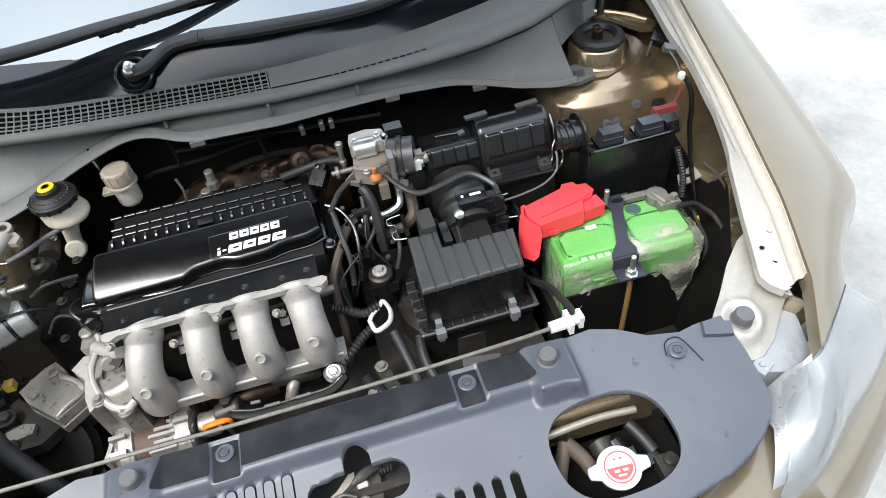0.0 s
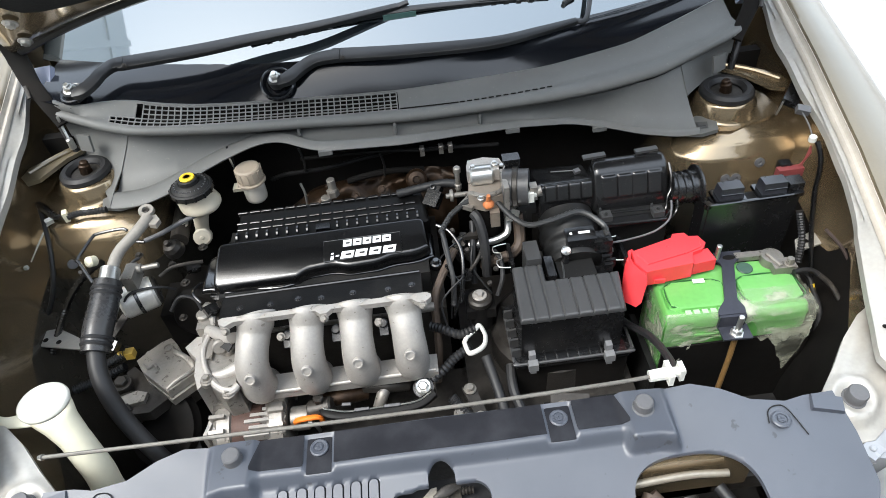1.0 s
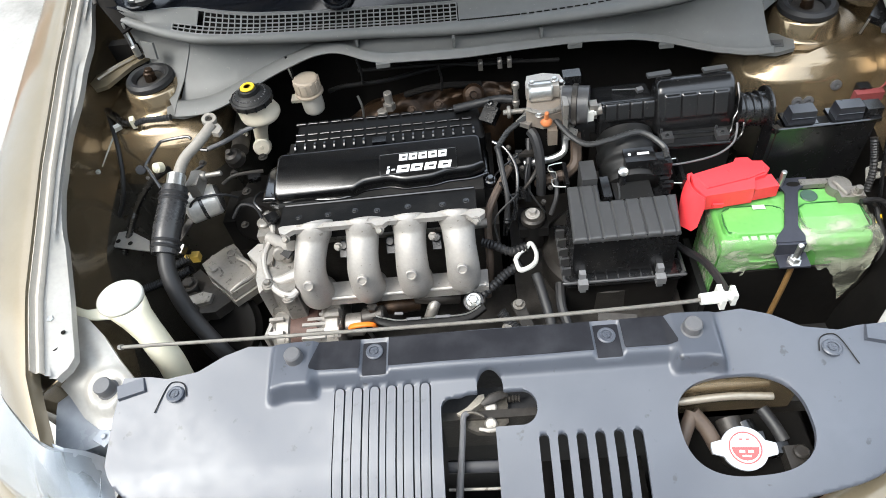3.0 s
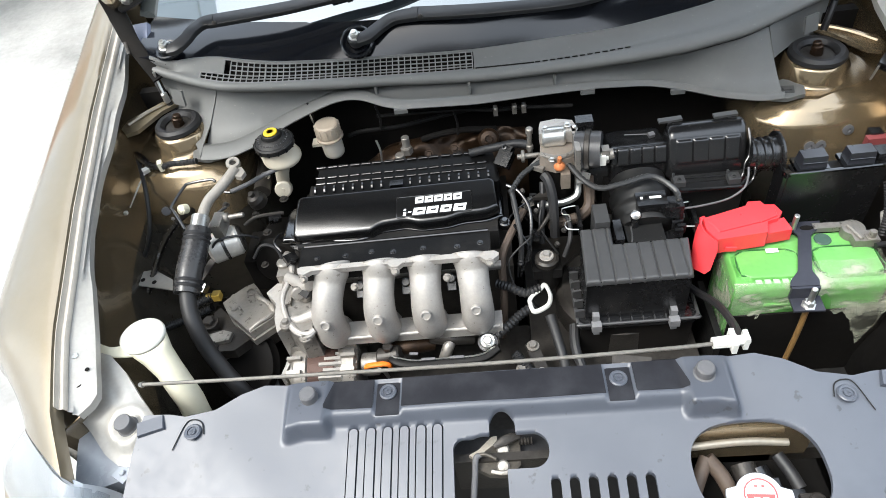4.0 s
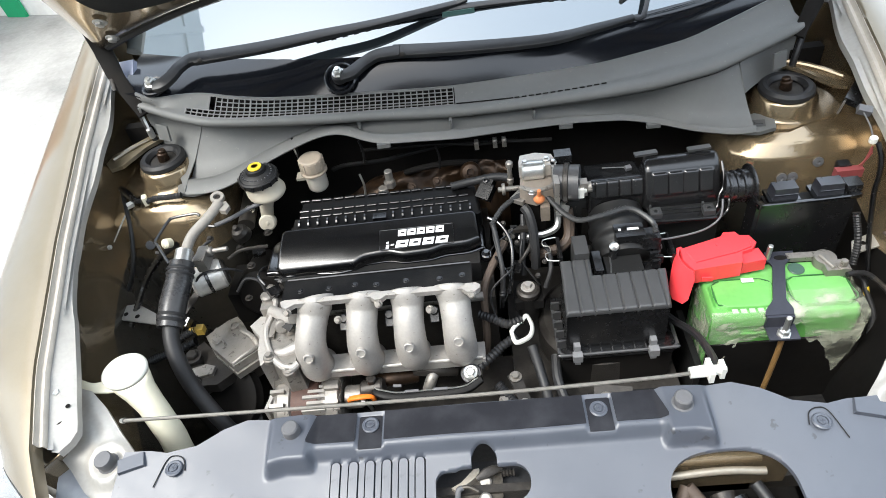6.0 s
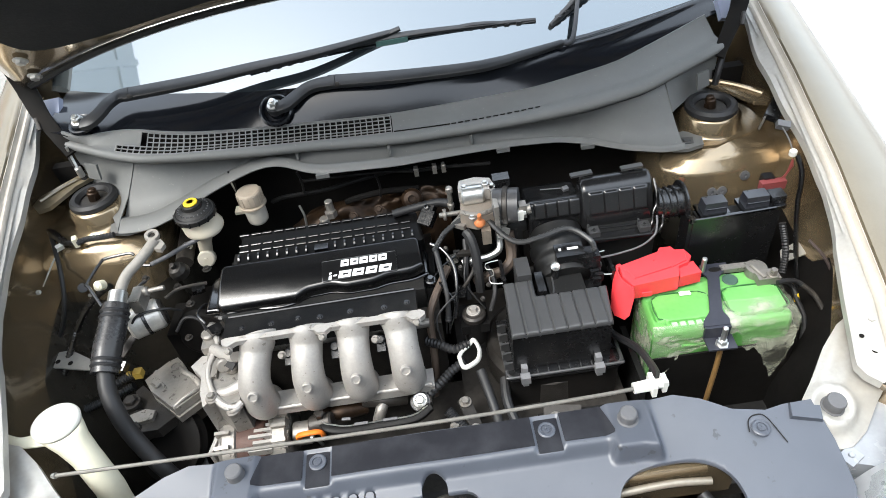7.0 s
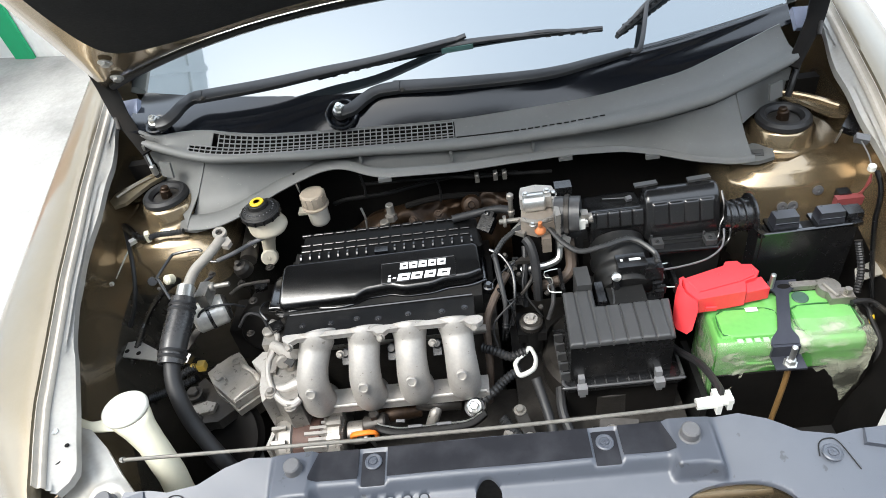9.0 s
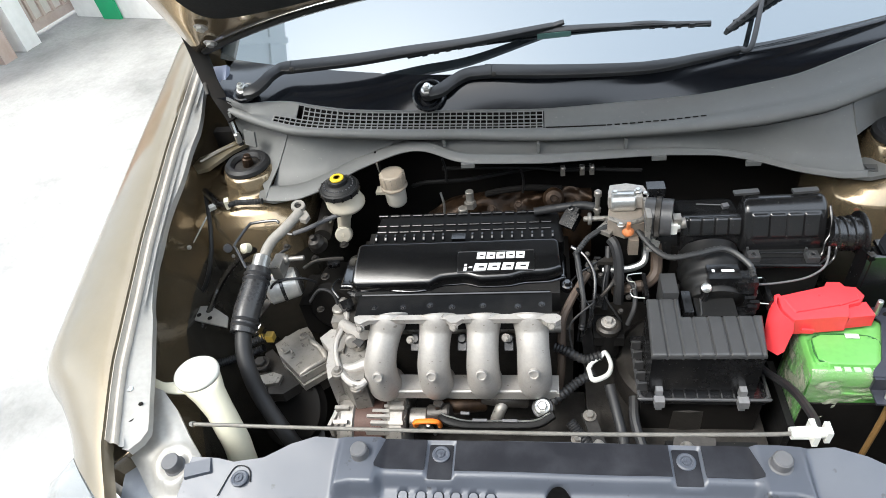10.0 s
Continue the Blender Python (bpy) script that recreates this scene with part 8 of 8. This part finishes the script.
_mr.inputs["To Min"].default_value, _mr.inputs["To Max"].default_value = 0.12, 0.72
_co = _n.new("ShaderNodeTexCoord")
_mp = _n.new("ShaderNodeMapping")
_mp.inputs["Scale"].default_value, _mp.inputs["Rotation"].default_value = (0.6, 1.0, 1.3), (0, 0.75, 0.3)
_l.new(_co.outputs["Object"], _mp.inputs["Vector"])
_l.new(_mp.outputs[0], _nz.inputs["Vector"])
_l.new(_nz.outputs["Fac"], _mr.inputs["Value"])
_l.new(_mr.outputs[0], _p.inputs["Alpha"])
_wv = _n.new("ShaderNodeTexNoise")
_wv.inputs["Scale"].default_value, _wv.inputs["Detail"].default_value, _wv.inputs["Distortion"].default_value = 90, 4, 1.2
_mq = _n.new("ShaderNodeMapping")
_mq.inputs["Scale"].default_value, _mq.inputs["Rotation"].default_value = (0.25, 1.0, 1.6), (0.2, 0.9, 0.4)
_bn = _n.new("ShaderNodeBump")
_bn.inputs["Strength"].default_value, _bn.inputs["Distance"].default_value = 0.7, 0.004
_l.new(_co.outputs["Object"], _mq.inputs["Vector"])
_l.new(_mq.outputs[0], _wv.inputs["Vector"])
_l.new(_wv.outputs["Fac"], _bn.inputs["Height"])
_l.new(_bn.outputs[0], _p.inputs["Normal"])
film_hazy = film


def crumple(x, y, k):
    return 0.0022 * math.sin(x * 150 + y * 190 + k) * math.sin(y * 90 - x * 60) + 0.003 * noise.noise(Vector((x * 55 + y * 40, y * 70 - x * 40, k)))


def film_sheet(x0, x1, y_back, low, k):
    """Loose film lying over the lid's front edge and hanging down the front with a torn lower rim."""
    rows = []
    for i in range(33):
        f = i / 32
        x = x0 + (x1 - x0) * f
        fall = low(f)
        row = []
        for j in range(27):
            g = j / 26 * (y_back + 0.0 + 0.055 + fall)
            if g < y_back + 0.055:
                y, z = y_back - g, 0.7185 + abs(crumple(x, g, k)) * 0.8
                out = 0
            else:
                y, z = -0.057 - abs(crumple(x, g, k)) - 0.004, 0.7165 - (g - y_back - 0.055)
            row.append(BM @ Vector((x, y, z)))
        rows.append(row)
    return loft(rows)


def tear_right(f):
    return float(np.interp(f, [0, 0.2, 0.26, 0.5, 0.58, 0.86, 0.93, 1.0], [0.018, 0.022, 0.062, 0.066, 0.085, 0.15, 0.11, 0.07])) + 0.004 * math.sin(f * 40)


def tear_left(f):
    return float(np.interp(f, [0, 0.3, 0.45, 0.55, 0.8, 1.0], [0.105, 0.1, 0.08, 0.058, 0.05, 0.046])) + 0.003 * math.sin(f * 21)


part("film_front_left", film_sheet(-0.111, -0.025, -0.05, tear_left, 1.0), film_hazy, bat, "torn dusty clear film", angle=70)
part("film_front_right", film_sheet(0.006, 0.113, -0.014, tear_right, 4.0), film_hazy, bat, "crumpled dusty clear film", angle=70)
part("film_side", loft([[BM @ Vector((-0.111 - abs(crumple(y, z, 2)) * 0.8, y, z)) for z in np.linspace(0.715, 0.6, 16)] for y in np.linspace(-0.058, 0.035, 16)]), film_hazy, bat, "torn dusty clear film", angle=70)
part("film_side", loft([[BM @ Vector((0.112 + abs(crumple(y, z, 3)), y, z)) for z in np.linspace(0.715, 0.6, 16)] for y in np.linspace(-0.058, 0.028, 16)]), film_hazy, bat, "torn dusty clear film", angle=70)
_red = part("terminal_cover", prism([(0.329, 0.112), (0.365, 0.122), (0.400, 0.132), (0.406, 0.141), (0.425, 0.140), (0.429, 0.131), (0.444, 0.129), (0.450, 0.111), (0.440, 0.098), (0.422, 0.093), (0.415, 0.070), (0.338, 0.063), (0.327, 0.086)], 0.7205, 0.75, 0.005, 3, None, 0.97), red, bat, "red plastic terminal cover")
part("cover_lobe", prism([(0.424, 0.099), (0.451, 0.106), (0.455, 0.079), (0.417, 0.074)], 0.7205, 0.743, 0.004, 3, None, 0.97), red, _red, "lower red lobe")
part("cover_step", prism([(0.335, 0.104), (0.400, 0.124), (0.441, 0.117), (0.439, 0.102), (0.416, 0.093), (0.345, 0.078)], 0.749, 0.7525, 0.0025, 2, None, 0.96), red, _red)
part("cover_skirt", thicken(loft([[(0.330, 0.113, 0.749), (0.326, 0.101, 0.748), (0.327, 0.087, 0.748), (0.332, 0.074, 0.748), (0.340, 0.063, 0.748)], [(0.327, 0.112, 0.738), (0.320, 0.094, 0.735), (0.321, 0.077, 0.733), (0.329, 0.067, 0.733), (0.342, 0.060, 0.734)], [(0.321, 0.101, 0.724), (0.314, 0.082, 0.716), (0.316, 0.066, 0.711), (0.327, 0.057, 0.710), (0.339, 0.059, 0.716)], [(0.316, 0.086, 0.710), (0.311, 0.072, 0.700), (0.312, 0.057, 0.695), (0.324, 0.047, 0.693), (0.332, 0.049, 0.699)]]), 0.003), red, _red, "red side skirt", angle=60)
# Dark strip painting the shade of a slot in the red cover.
part("cover_slot", box(-0.006, 0.006, -0.0008, 0.0008, -0.0015, 0.0015, 0.0003, m=place((0.362, 0.068, 0.741), 0, 0, -4)), shade_black, _red)
part("cover_tab", box(-0.008, 0.008, -0.0015, 0.0015, -0.004, 0.004, 0.001, m=place((0.361, 0.061, 0.730), 0, 0, -4)), red, _red)
part("cover_latch", box(-0.004, 0.004, -0.003, 0.003, -0.003, 0.003, 0.0012, m=place((0.331, 0.115, 0.745), 0, 0, 20)), red, _red)
for _p in ((0.409, 0.093, 0.752), (0.387, 0.112, 0.752)):
    part("cover_pin", lathe([(0.0026, 0), (0.0026, 0.0012), (0.0018, 0.0014), (0, 0.001)], 12, place(_p)), red, _red)
part("paper_tag", box(-0.05, -0.032, 0.008, 0.016, 0.7185, 0.7192, 0, m=BM), white_paint, bat)
_cm = mat("blue_black_steel", (0.04, 0.042, 0.055), 0.4, 0.4, vary=0.15, scale=30, dirt=0.2, dirt_color=(0.08, 0.08, 0.09))
clamp = thing("battery_clamp", (0.455, 0.03, 0.6), "blue-black steel battery hold-down clamp with a rusty hook rod", "battery clamp")


def clamp_half(t):
    return 0.0095 + 0.0125 * float(smooth_step(0.035, 0.055, t)) + 0.0105 * float(smooth_step(-0.03, -0.055, t))


_ts = np.linspace(-0.062, 0.066, 26)
_o = [(clamp_half(t) + 0.002 + 0.3 * t, t) for t in _ts] + [(-clamp_half(t) + 0.002 + 0.3 * t, t) for t in _ts[::-1]]
part("strap", prism(_o, 0.719, 0.7225, 0.0012, m=BM), _cm, clamp, "blue-black pressed strap")
part("strap_front", box(-0.035, 0.004, -0.0665, -0.062, 0.697, 0.7215, 0.0012, m=BM), _cm, clamp)
part("strap_foot", box(-0.034, 0.009, -0.09, -0.063, 0.6955, 0.699, 0.001, m=BM), _cm, clamp)
part("hold_bolt", join(cyl(0.0042, 0.695, 0.737, 12, 0.001, BM @ place((-0.012, -0.08, 0))), lathe([(0.0105, 0.699), (0.0105, 0.7005), (0.0078, 0.701), (0.0078, 0.708), (0.0065, 0.7095)], 6, BM @ place((-0.012, -0.08, 0)))), steel, clamp, "zinc stud and nut")
part("hook_rod", tube([BM @ Vector((-0.012, -0.08, 0.697)), BM @ Vector((-0.014, -0.085, 0.65)), BM @ Vector((-0.02, -0.093, 0.58)), BM @ Vector((-0.024, -0.097, 0.52))], 0.0042, 10), mat("brass_rust", (0.24, 0.14, 0.05), 0.55, 0.4, vary=0.25, scale=40), clamp, "rusty yellow hook rod")
part("rear_stud", cyl(0.0042, 0.722, 0.752, 12, 0.001, BM @ place((-0.0, 0.052, 0))), steel, clamp)
# Dark oval on the strap, painted for the shade of its hole.
part("strap_hole", prism([(0.02 + 0.01 * math.cos(a), 0.052 + 0.005 * math.sin(a)) for a in np.linspace(0, 6.28, 14)[:-1]], 0.7226, 0.7232, 0.0002, m=BM), shade_black, clamp)
neg = thing("negative_terminal", (0.548, 0.07, 0.71), "dull metal battery clamp with a black cable", "battery terminal")
part("terminal_ring", lathe([(0.008, 0.713), (0.016, 0.713), (0.0165, 0.729), (0.008, 0.73)], 20, BM @ place((0.083, 0.042, 0))), alu_dirty, neg)
part("terminal_jaw", join(box(0.075, 0.11, 0.012, 0.034, 0.716, 0.73, 0.003, m=BM), hexbolt(None, 0.006, 0.014, BM @ place((0.1, 0.02, 0.728))), cyl(0.0036, -0.016, 0.016, 10, 0.001, BM @ place((0.08, 0.03, 0.731), 90, 0, 20))), alu_dirty, neg, "dull lead alloy jaw")
part("terminal_bar", box(0.03, 0.08, 0.048, 0.06, 0.715, 0.724, 0.003, m=BM), alu_dirty, neg)
part("cable", tube([(0.565, 0.047, 0.727), (0.585, 0.05, 0.725), (0.603, 0.048, 0.718), (0.622, 0.028, 0.703), (0.629, 0.005, 0.688), (0.63, -0.01, 0.67)], 0.004, 10), rubber, neg, "black earth cable")
part("silver_sleeve", tube([(0.606, 0.045, 0.716), (0.62, 0.031, 0.706), (0.628, 0.01, 0.692)], 0.0043, 10), dark_metal, neg)
part("earth_lug", join(cyl(0.008, 0, 0.012, 14, 0.002, place((0.628, -0.018, 0.672), 60)), box(0.62, 0.636, -0.026, -0.006, 0.665, 0.67, 0.001)), white_pl, neg)
part("yellow_band", tube([(0.605, 0.05, 0.69), (0.606, 0.042, 0.68)], 0.0045, 8, smooth=False), yellow, neg)
part("yellow_band", tube([(0.632, 0.018, 0.695), (0.641, 0.01, 0.69)], 0.004, 8, smooth=False), yellow, neg)
cable("side_wire", [(0.57, 0.075, 0.715), (0.6, 0.06, 0.7), (0.605, 0.045, 0.685), (0.612, 0.02, 0.66), (0.605, 0.0, 0.63)], 0.0042, rubber, "black wire beside the battery")
cable("wing_wire", [(0.655, 0.125, 0.73), (0.662, 0.09, 0.725), (0.658, 0.05, 0.718), (0.642, 0.008, 0.702), (0.63, -0.012, 0.68)], 0.0028, mat("pink_wire", (0.05, 0.036, 0.032), 0.5, vary=0.1), "faded pink wire along the wing")
cable("wing_conduit", [(0.638, 0.196, 0.856), (0.644, 0.184, 0.835), (0.646, 0.176, 0.808), (0.645, 0.17, 0.78), (0.645, 0.154, 0.74), (0.645, 0.132, 0.695), (0.645, 0.11, 0.66), (0.643, 0.09, 0.62)], 0.0042, plastic, "black conduit down the inner wing")
cable("fuse_conduit", [(0.605, 0.135, 0.77), (0.608, 0.11, 0.73), (0.6, 0.09, 0.7)], 0.006, rubber, "black corrugated conduit beside the fuse box", ribs=0.2)
_ob = thing("lamp_connector", (0.632, 0.22, 0.87), "grey wiring plug with a white tip below the wing flange", "connector")
part("plug_body", box(-0.01, 0.01, -0.006, 0.006, 0, 0.011, 0.003, m=place((0.63, 0.245, 0.88), 20, 10, -20)), rubber_grey, _ob, "grey plug shell")
part("plug_wire", tube([(0.627, 0.24, 0.885), (0.632, 0.22, 0.872), (0.632, 0.2, 0.86)], 0.0012, 8), rubber_grey, _ob)
part("plug_tip", cyl(0.006, 0, 0.012, 12, 0.002, place((0.632, 0.2, 0.853))), white_pl, _ob)
_ob = thing("tower_plate", (0.63, 0.33, 0.85), "small black and grey bracket by the strut tower", "bracket")
part("plate", box(-0.013, 0.013, -0.03, 0.03, 0, 0.012, 0.002, m=place((0.662, 0.325, 0.858), 8, 12, -38)), plastic, _ob)
part("plate_face", box(-0.012, 0.012, -0.0015, 0.0015, -0.026, 0.0, 0.001, m=place((0.641, 0.313, 0.862), 10, 0, 50)), alu_dirty, _ob)
tray = thing("battery_tray", (0.46, 0.04, 0.47), "black plastic battery tray", "battery tray")
part("tray_base", box(0.335, 0.585, -0.03, 0.125, 0.47, 0.489, 0.006), plastic_matt, tray)
# Front wall in near-black: the deep shade below the battery is coloured in.
part("tray_front", box(0.352, 0.585, -0.0125, -0.0095, 0.47, 0.655, 0.001), shade_black, tray)
part("tray_side", box(0.338, 0.348, -0.02, 0.1, 0.47, 0.61, 0.004), plastic_matt, tray)
cable("tray_conduit", [(0.3, 0.06, 0.66), (0.312, 0.03, 0.67), (0.325, -0.02, 0.7), (0.322, -0.09, 0.74), (0.31, -0.125, 0.76)], 0.006, rubber, "black hose between air box and battery", "hose")

# ---- nose: latch and radiator cap ----
latch = thing("hood_latch", (-0.03, -0.27, 0.66), "greasy metal hood latch seen through the cover", "hood latch")
greasy = mat("greasy_steel", (0.1, 0.09, 0.075), 0.4, 0.6, vary=0.3, scale=60, dirt=0.6, dirt_color=(0.03, 0.025, 0.02), dirt_scale=40)
part("latch_plate", prism([(-0.047, -0.242), (-0.033, -0.226), (-0.009, -0.216), (0.018, -0.213), (0.017, -0.251), (0.005, -0.264), (-0.024, -0.262), (-0.045, -0.250)], 0.69, 0.7, 0.003), greasy, latch, "worn greasy latch plate")
part("latch_claw", prism([(-0.036, -0.233), (-0.019, -0.216), (-0.012, -0.215), (-0.012, -0.224), (-0.027, -0.235), (-0.042, -0.245), (-0.049, -0.240)], 0.7, 0.712, 0.003), mat("worn_tan_steel", (0.34, 0.31, 0.26), 0.45, 0.4, vary=0.2, scale=50, dirt=0.4, dirt_color=(0.12, 0.1, 0.08), dirt_scale=30), latch, "pale worn latch claw")
part("latch_hood", bar([(-0.016, -0.230, 0.712), (-0.003, -0.224, 0.714), (0.009, -0.219, 0.713), (0.018, -0.217, 0.710)], [0.006, 0.014, 0.012, 0.006], 0.003), dark_metal, latch, "dark latch shield")
for p in [(-0.005, -0.230, 0.702), (-0.006, -0.252, 0.700)]:
    part("latch_rivet", lathe([(0.0085, 0), (0.0085, 0.002), (0.0065, 0.004), (0, 0.0045)], 18, place(p, 24)), alu_dirty, latch, "dull rivet head")
part("latch_lip", bar([(-0.021, -0.260, 0.705), (-0.007, -0.263, 0.705), (0.006, -0.261, 0.705)], [0.005, 0.006, 0.005], 0.003), alu_dirty, latch)
part("latch_lever", tube([(-0.034, -0.242, 0.715), (-0.040, -0.246, 0.714), (-0.043, -0.264, 0.700), (-0.048, -0.297, 0.680), (-0.054, -0.334, 0.655)], [0.0035, 0.004, 0.004, 0.0045, 0.005], 10), rubber_grey, latch, "grey release rod")
part("latch_hook", tube([(-0.039, -0.243, 0.716), (-0.027, -0.242, 0.716), (-0.014, -0.247, 0.712)], 0.0025, 8), greasy, latch)
part("latch_spring", tube([(0.017, -0.221, 0.705), (0.034, -0.221, 0.705)], 0.0055, 10, ribs=0.3, smooth=False), dark_metal, latch)
part("latch_back", box(-0.07, 0.055, -0.246, -0.235, 0.62, 0.705, 0.003), dark_metal, latch)
part("latch_pad", prism([(0.021, -0.233), (0.036, -0.229), (0.045, -0.237), (0.039, -0.245), (0.022, -0.245)], 0.675, 0.682, 0.002), mat("dusty_brown", (0.16, 0.12, 0.1), 0.6, vary=0.2, scale=30), latch, "dusty brown pad")
part("support_bar", bar([(-0.066, -0.290, 0.660), (0.006, -0.292, 0.660)], [0.016, 0.016], 0.01), tray_mat, latch, "dark cross bar")
part("support_edge", bar([(-0.068, -0.312, 0.640), (0.002, -0.314, 0.640)], [0.004, 0.004], 0.004), alu_dirty, latch, "pale punched edge")
cap = thing("radiator_filler", (0.293, -0.305, 0.66), "bare metal radiator filler cap with a red and white label", "radiator filler")
_m = place((0.299, -0.3, 0.688), 12, 0, -4) @ Matrix.Scale(0.73, 4)
_ear = [(max(0.036, 0.053 * abs(math.cos(a)) ** 0.9) * math.copysign(1, math.cos(a)) if abs(math.sin(a)) < 0.28 else 0.036 * math.cos(a) / 0.96, 0.036 * math.sin(a)) for a in np.linspace(0, 2 * math.pi, 49)[:-1]]
part("cap_plate", prism(_ear, -0.002, 0.005, 0.0015, m=_m), foil, cap, "bright pressed cap with two ears")
part("cap_dome", lathe([(0.027, 0.004), (0.0265, 0.008), (0.024, 0.0095), (0, 0.0098)], 36, _m), white_paint, cap, "white label disc")
part("cap_ring", lathe([(0.0262, 0.0085), (0.0262, 0.0102), (0.0245, 0.0102), (0.0245, 0.0095)], 36, _m), red_paint, cap, "thin red label ring")
part("cap_band", prism([(-0.022 * math.cos(a), 0.001 - 0.022 * math.sin(a)) for a in np.linspace(0, math.pi, 15)], 0.0098, 0.0103, 0.0001, m=_m), red_paint, cap, "red label half")
for x, y, w, h in ((-0.011, -0.008, 0.009, 0.004), (0.003, -0.008, 0.009, 0.004), (-0.007, -0.015, 0.014, 0.003), (-0.008, 0.012, 0.005, 0.003), (0.003, 0.012, 0.005, 0.003)):
    part("cap_print", box(x, x + w, y, y + h, 0.0099, 0.0107, 0, m=_m), white_paint if y < 0 else red_paint, cap)
part("filler_neck", cyl(0.026, -0.06, -0.002, 24, 0.003, _m), dark_metal, cap)
_t = thing("front_pipework", (0.3, -0.27, 0.55), "dusty hoses and a cross pipe behind the radiator cap", "pipes")
part("cross_pipe", tube([(0.215, -0.245, 0.71), (0.29, -0.243, 0.715), (0.345, -0.245, 0.712)], 0.005, 12), mat("tan_pipe", (0.3, 0.27, 0.22), 0.35, 0.5, vary=0.15), _t, "pale metal cross pipe")
part("cross_panel", box(0.21, 0.38, -0.236, -0.225, 0.66, 0.735, 0.004), paint_in, _t)
for pts, r, m_ in (([(0.25, -0.25, 0.69), (0.265, -0.27, 0.68), (0.275, -0.295, 0.67)], 0.01, brown_hose), ([(0.25, -0.25, 0.69), (0.235, -0.275, 0.68), (0.222, -0.3, 0.67)], 0.009, brown_hose), ([(0.335, -0.25, 0.69), (0.345, -0.27, 0.685), (0.352, -0.29, 0.68)], 0.008, rubber),
                   ([(0.295, -0.255, 0.675), (0.298, -0.28, 0.67)], 0.016, dark_metal), ([(0.31, -0.26, 0.67), (0.318, -0.285, 0.665)], 0.017, plastic)):
    part("hose", tube(pts, r, 12), m_, _t)
# Sheet below the oval opening, darkened to stand for shade.
part("opening_shade", box(0.2, 0.4, -0.35, -0.23, 0.6, 0.64, 0.006), shade_black, _t)
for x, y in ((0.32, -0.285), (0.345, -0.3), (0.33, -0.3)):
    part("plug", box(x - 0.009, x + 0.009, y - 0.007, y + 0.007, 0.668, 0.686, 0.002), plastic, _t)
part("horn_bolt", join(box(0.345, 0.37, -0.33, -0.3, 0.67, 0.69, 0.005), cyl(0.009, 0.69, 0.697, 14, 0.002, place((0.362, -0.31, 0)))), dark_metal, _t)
# Near-black sheet that paints the shade seen through the slots.
part("slot_shade", box(0.05, 0.19, -0.385, -0.27, 0.6, 0.61, 0.003), shade_black, _t)
part("slot_bar", bar([(0.05, -0.35, 0.655), (0.19, -0.352, 0.655)], [0.012, 0.012], 0.008), tray_mat, _t, "dark cross bar")
